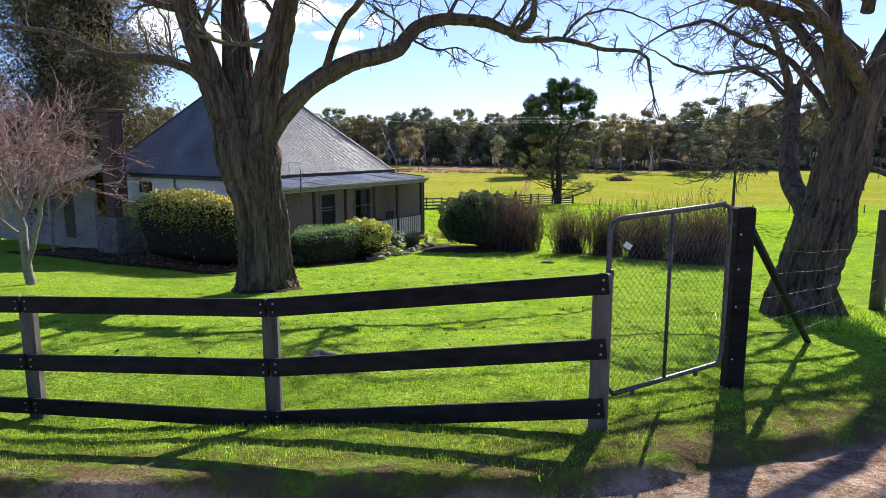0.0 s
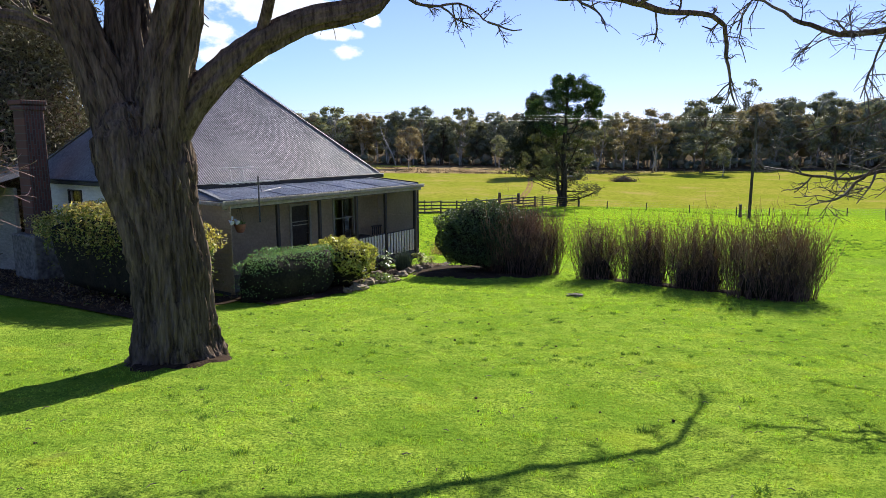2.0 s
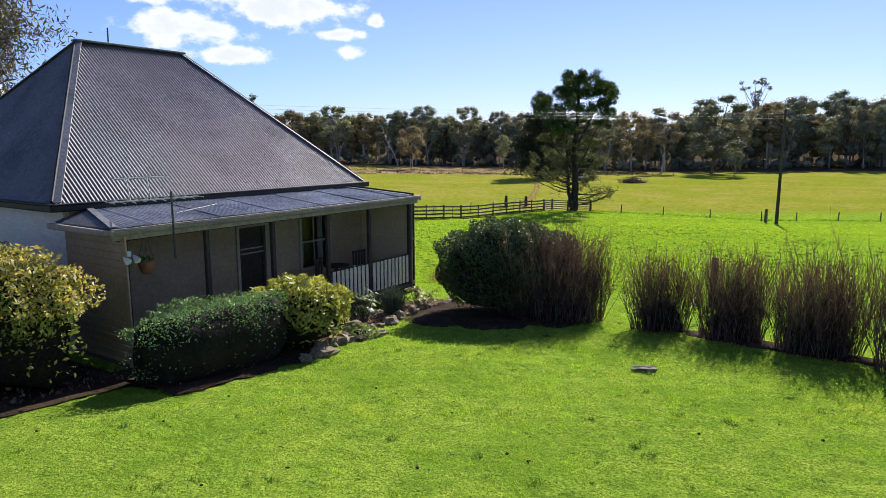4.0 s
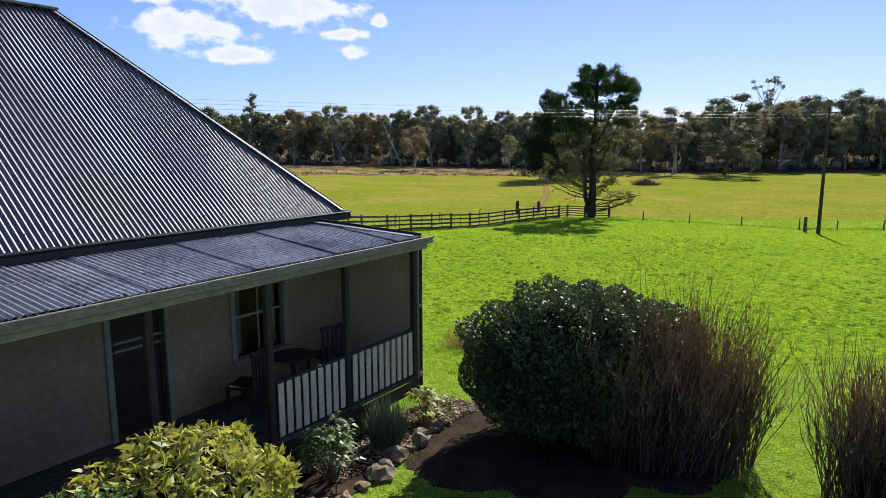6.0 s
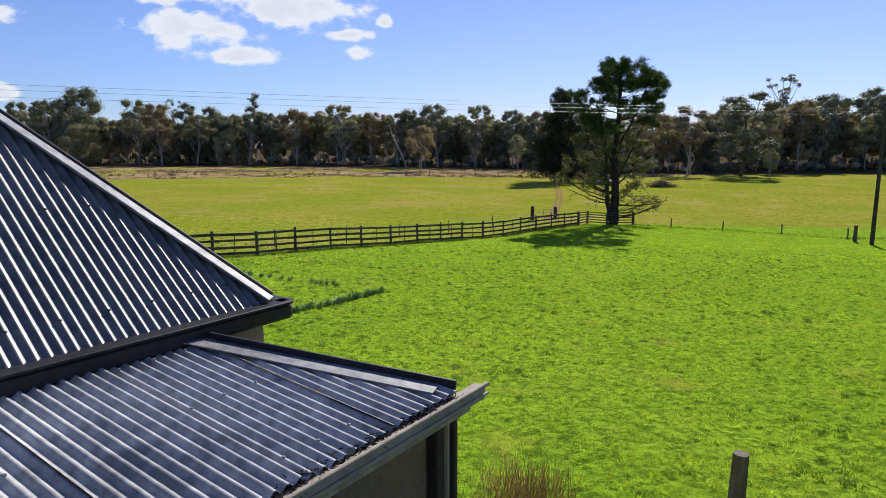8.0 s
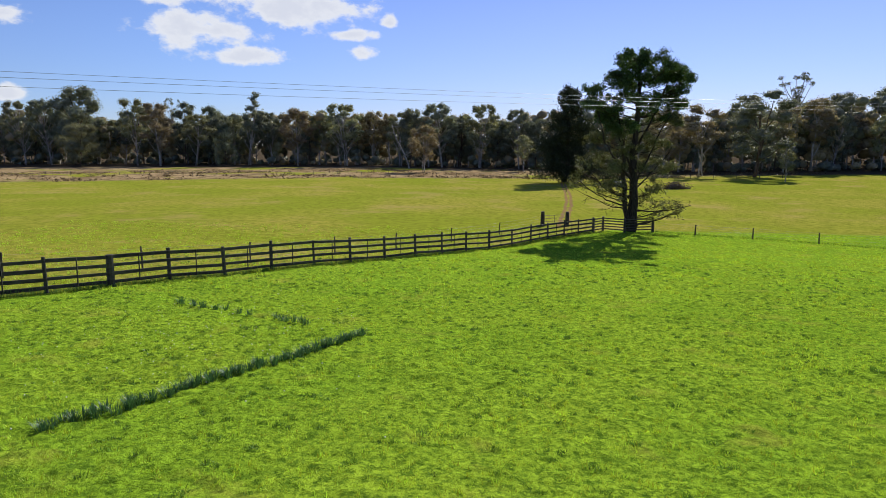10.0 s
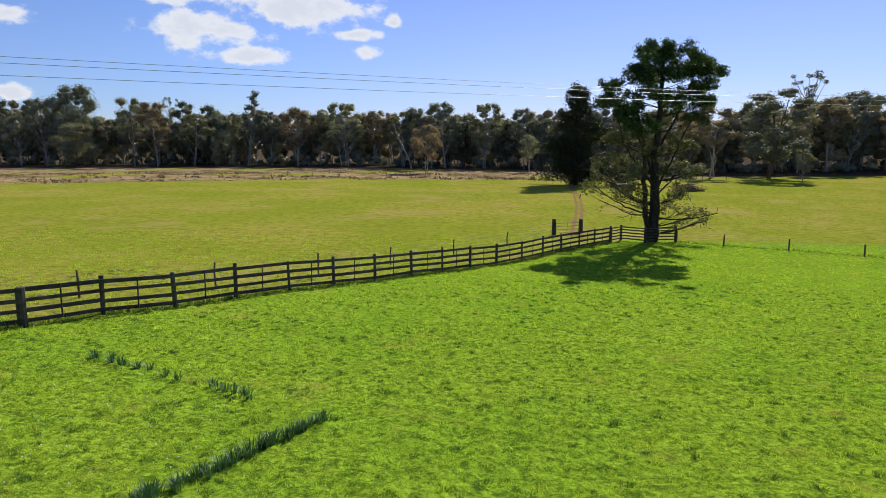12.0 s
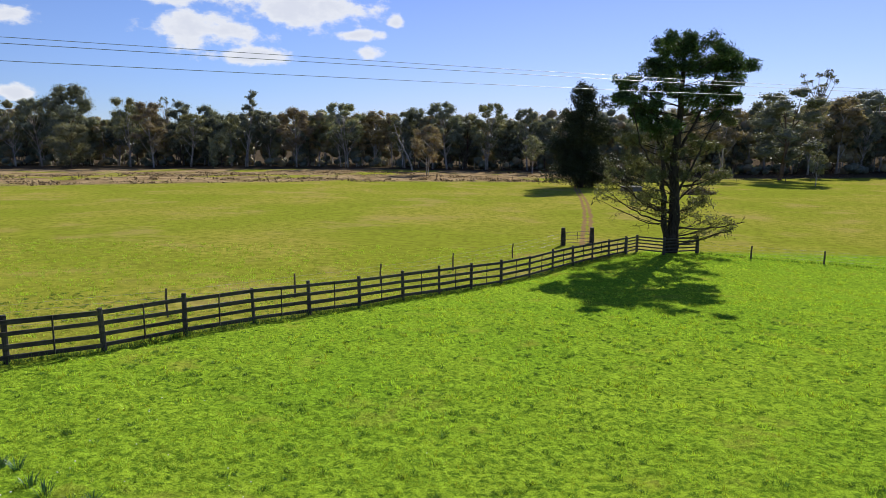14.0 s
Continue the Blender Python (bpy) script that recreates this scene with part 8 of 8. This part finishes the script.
while x < 300:
    y = wood_edge(x) + rnd.uniform(4, 20)
    k = rnd.choice(("dark_dome", "dark_dome_b", "olive", "olive_b", "brown", "brown_b", "open", "dark_dome", "brown", "open_b"))
    high = rnd.uniform(17, 24.5) * (1.18 if abs(x + 185) < 30 or x > 130 else 1.0)
    plant_gum(k, x, y, high, high * rnd.uniform(0.44, 0.66), rnd.uniform(0, 6.28))
    x += rnd.uniform(5.0, 9.5)


def dead_tree():
    """A bare grey leaning tree before the wood."""
    global rnd
    rnd = random.Random(9)
    tree = thing("dead_tree", on_ground(-23.5, 300), "bare grey leaning dead tree before the wood", "tree")
    sh = Shape()
    way = bend([(1.5, 0, -0.3), (0.2, 0, 4.0), (-1.8, 0, 8.5), (-4.2, 0, 13.0), (-5.4, 0, 17.5)], 4, 0.05)
    sh.tube(way, taper(len(way), 0.34, 0.10), 8, 0.05, 3)
    part("trunk", sh, M["gum_bark"], tree, smooth=True)
    tw = Shape()
    clothe(tw, way, 0.16, 2, 5.0, 2, 4, 0.0, 0.25)
    tagged(part("twig_mass", tw, M["gum_bark"], tree), kind="stuff")


dead_tree()


def far_woods():
    """The depth of the wood behind its edge: many crowns in one mass, with trunks and scrub."""
    rnd = random.Random(78)
    lobes = {0: [], 1: [], 2: []}
    wood = Shape()
    for k in range(540):
        x = rnd.uniform(-330, 360)
        y = wood_edge(x) + 14 + 55 * rnd.random() ** 1.5
        z = ground_z(x, y)
        h = rnd.uniform(18.5, 25.5) * (1 + 0.08 * math.sin(x * 0.05)) * (1.0 + 0.25 * min(1.0, max(0.0, (x - 110) / 100)))
        wood.tube([(x, y, z - 0.5), (x + rnd.gauss(0, 0.6), y, z + h * 0.85)], [0.3, 0.1], 4)
        which = rnd.choice((0, 1, 1, 2, 2))
        for j in range(10):
            up = 0.20 + 0.72 * (j + rnd.random()) / 10
            s = h * 0.17 * math.sin(math.pi * min(1.0, 0.25 + 0.85 * (1 - up)))
            a = rnd.uniform(0, 6.28)
            lobes[which].append((x + math.cos(a) * s, y + math.sin(a) * s, z + up * h, h * rnd.uniform(0.07, 0.14)))
    # scrub and saplings at the wood's foot
    for k in range(620):
        x = rnd.uniform(-290, 300)
        y = wood_edge(x) + 8 + 30 * rnd.random() ** 1.5 + rnd.gauss(0, 3)
        s = rnd.uniform(0.7, 2.6)
        lobes[rnd.choice((1, 1, 2))].append((x, y, ground_z(x, y) + s * rnd.uniform(0.3, 1.8), s))
    for i, m in ((0, "gum_leaf"), (1, "gum_dark"), (2, "gum_warm")):
        tagged(new("far_woods", lobed_crown("far_woods", lobes[i], 9, 0.66, M[m], 0.85)), "dense eucalypt wood beyond the paddocks", "wood", kind="stuff")
    solo("far_trunks", wood, M["gum_bark"], "pale trunks inside the eucalypt wood", "wood", kind="stuff")
    # tufts of rushes and heath in patches on the rough ground before the wood
    n = 42000
    x = rng.uniform(-240, 130, n)
    y = 226 + 0.28 * x + rng.random(n) * 78
    patch = np.sin(x * 0.061 + 1.0) * np.sin(y * 0.11 + x * 0.02) + 0.6 * np.sin(x * 0.19 + y * 0.23) + 0.5 * np.sin(x * 0.43 - y * 0.31)
    keep = (patch > 0.75) | ((np.abs(y - 262 - 0.12 * x - 3 * np.sin(x * 0.09)) < 4.0) & (patch > -0.4)) | (rng.random(n) < 0.03)
    x, y = x[keep], y[keep]
    z = ground_array(x, y) + np.abs(rng.normal(0, 0.24, len(x)))
    tagged(new("rough_heath", leaf_mesh("rough_heath", np.stack([x, y, z], -1), 0.50, 0.26, M["scrub"])), "brown heath and rushes before the wood", "scrub", kind="stuff")
    # rush tufts along the old fence line
    pts = []
    for k in range(70):
        x = rnd.uniform(-185, 60)
        y = 236 + 0.10 * x + rnd.gauss(0, 1.2)
        z = ground_z(x, y)
        s = rnd.uniform(0.3, 0.9)
        pts += [(x + rnd.gauss(0, s * 0.6), y + rnd.gauss(0, s * 0.5), z + abs(rnd.gauss(0, s * 0.5))) for _ in range(22)]
    tagged(new("rush_tufts", leaf_mesh("rush_tufts", pts, 0.6, 0.2, M["scrub"])), "dark rush tufts along an old fence line", "rushes", kind="stuff")


far_woods()


def far_things():
    # heap of fallen branches
    base = on_ground(51.5, 196.5)
    heap = thing("brush_heap", base, "heap of dead grey branches in the far paddock", "brush heap")
    tw, br = Shape(), random.Random(5)
    for k in range(170):
        a, r = br.uniform(0, 6.28), br.uniform(0, 3.2)
        p = Vector((math.cos(a) * r, math.sin(a) * r * 0.6, max(0.05, 1.7 - r * 0.5) * br.random()))
        d = Vector((br.gauss(0, 1), br.gauss(0, 1), br.gauss(0, 0.35))).normalized() * br.uniform(0.8, 2.2)
        tw.tube([p, p + d * 0.5 + Vector((0, 0, 0.1)), p + d], [0.07, 0.05, 0.02], 5)
    tagged(part("dead_branches", tw, M["twig"], heap), kind="stuff")
    tagged(part("leaf_litter", leaf_mesh("leaf_litter", [(br.gauss(0, 1.6), br.gauss(0, 1.0), abs(br.gauss(0, 0.6))) for _ in range(1500)], 0.35, 0.2, M["scrub"]), None, heap), kind="stuff")
    # low stock shed beside the dark conifer
    p = on_ground(38.5, 205.0)
    shed = thing("stock_shed", p, "low grey iron stock shed in the far paddock", "shed")
    part("wall", Shape().box((0, 0, 0.4), (4.6, 2.0, 1.2), None, 0.03), M["shed"], shed)
    part("roof", Shape().box((0, 0, 1.08), (5.0, 2.4, 0.1), Matrix.Rotation(radians(5), 3, "X"), 0.02), M["shed"], shed)
    # no hole: a dark panel paints the shade of an open front
    part("dark_opening_panel", Shape().box((-0.8, -1.02, 0.4), (1.8, 0.05, 0.9), None, 0.01), M["door_dark"], shed)
    # far boundary fence
    spots = [(-190 + k * 7.5, 226 - 190 * 0.0 + 0.30 * (-190 + k * 7.5) * 0.2 + 16) for k in range(40)]
    post_and_wire("boundary_fence", spots, 1.2, "far boundary fence of thin posts", 0.07, wires=2)


far_things()
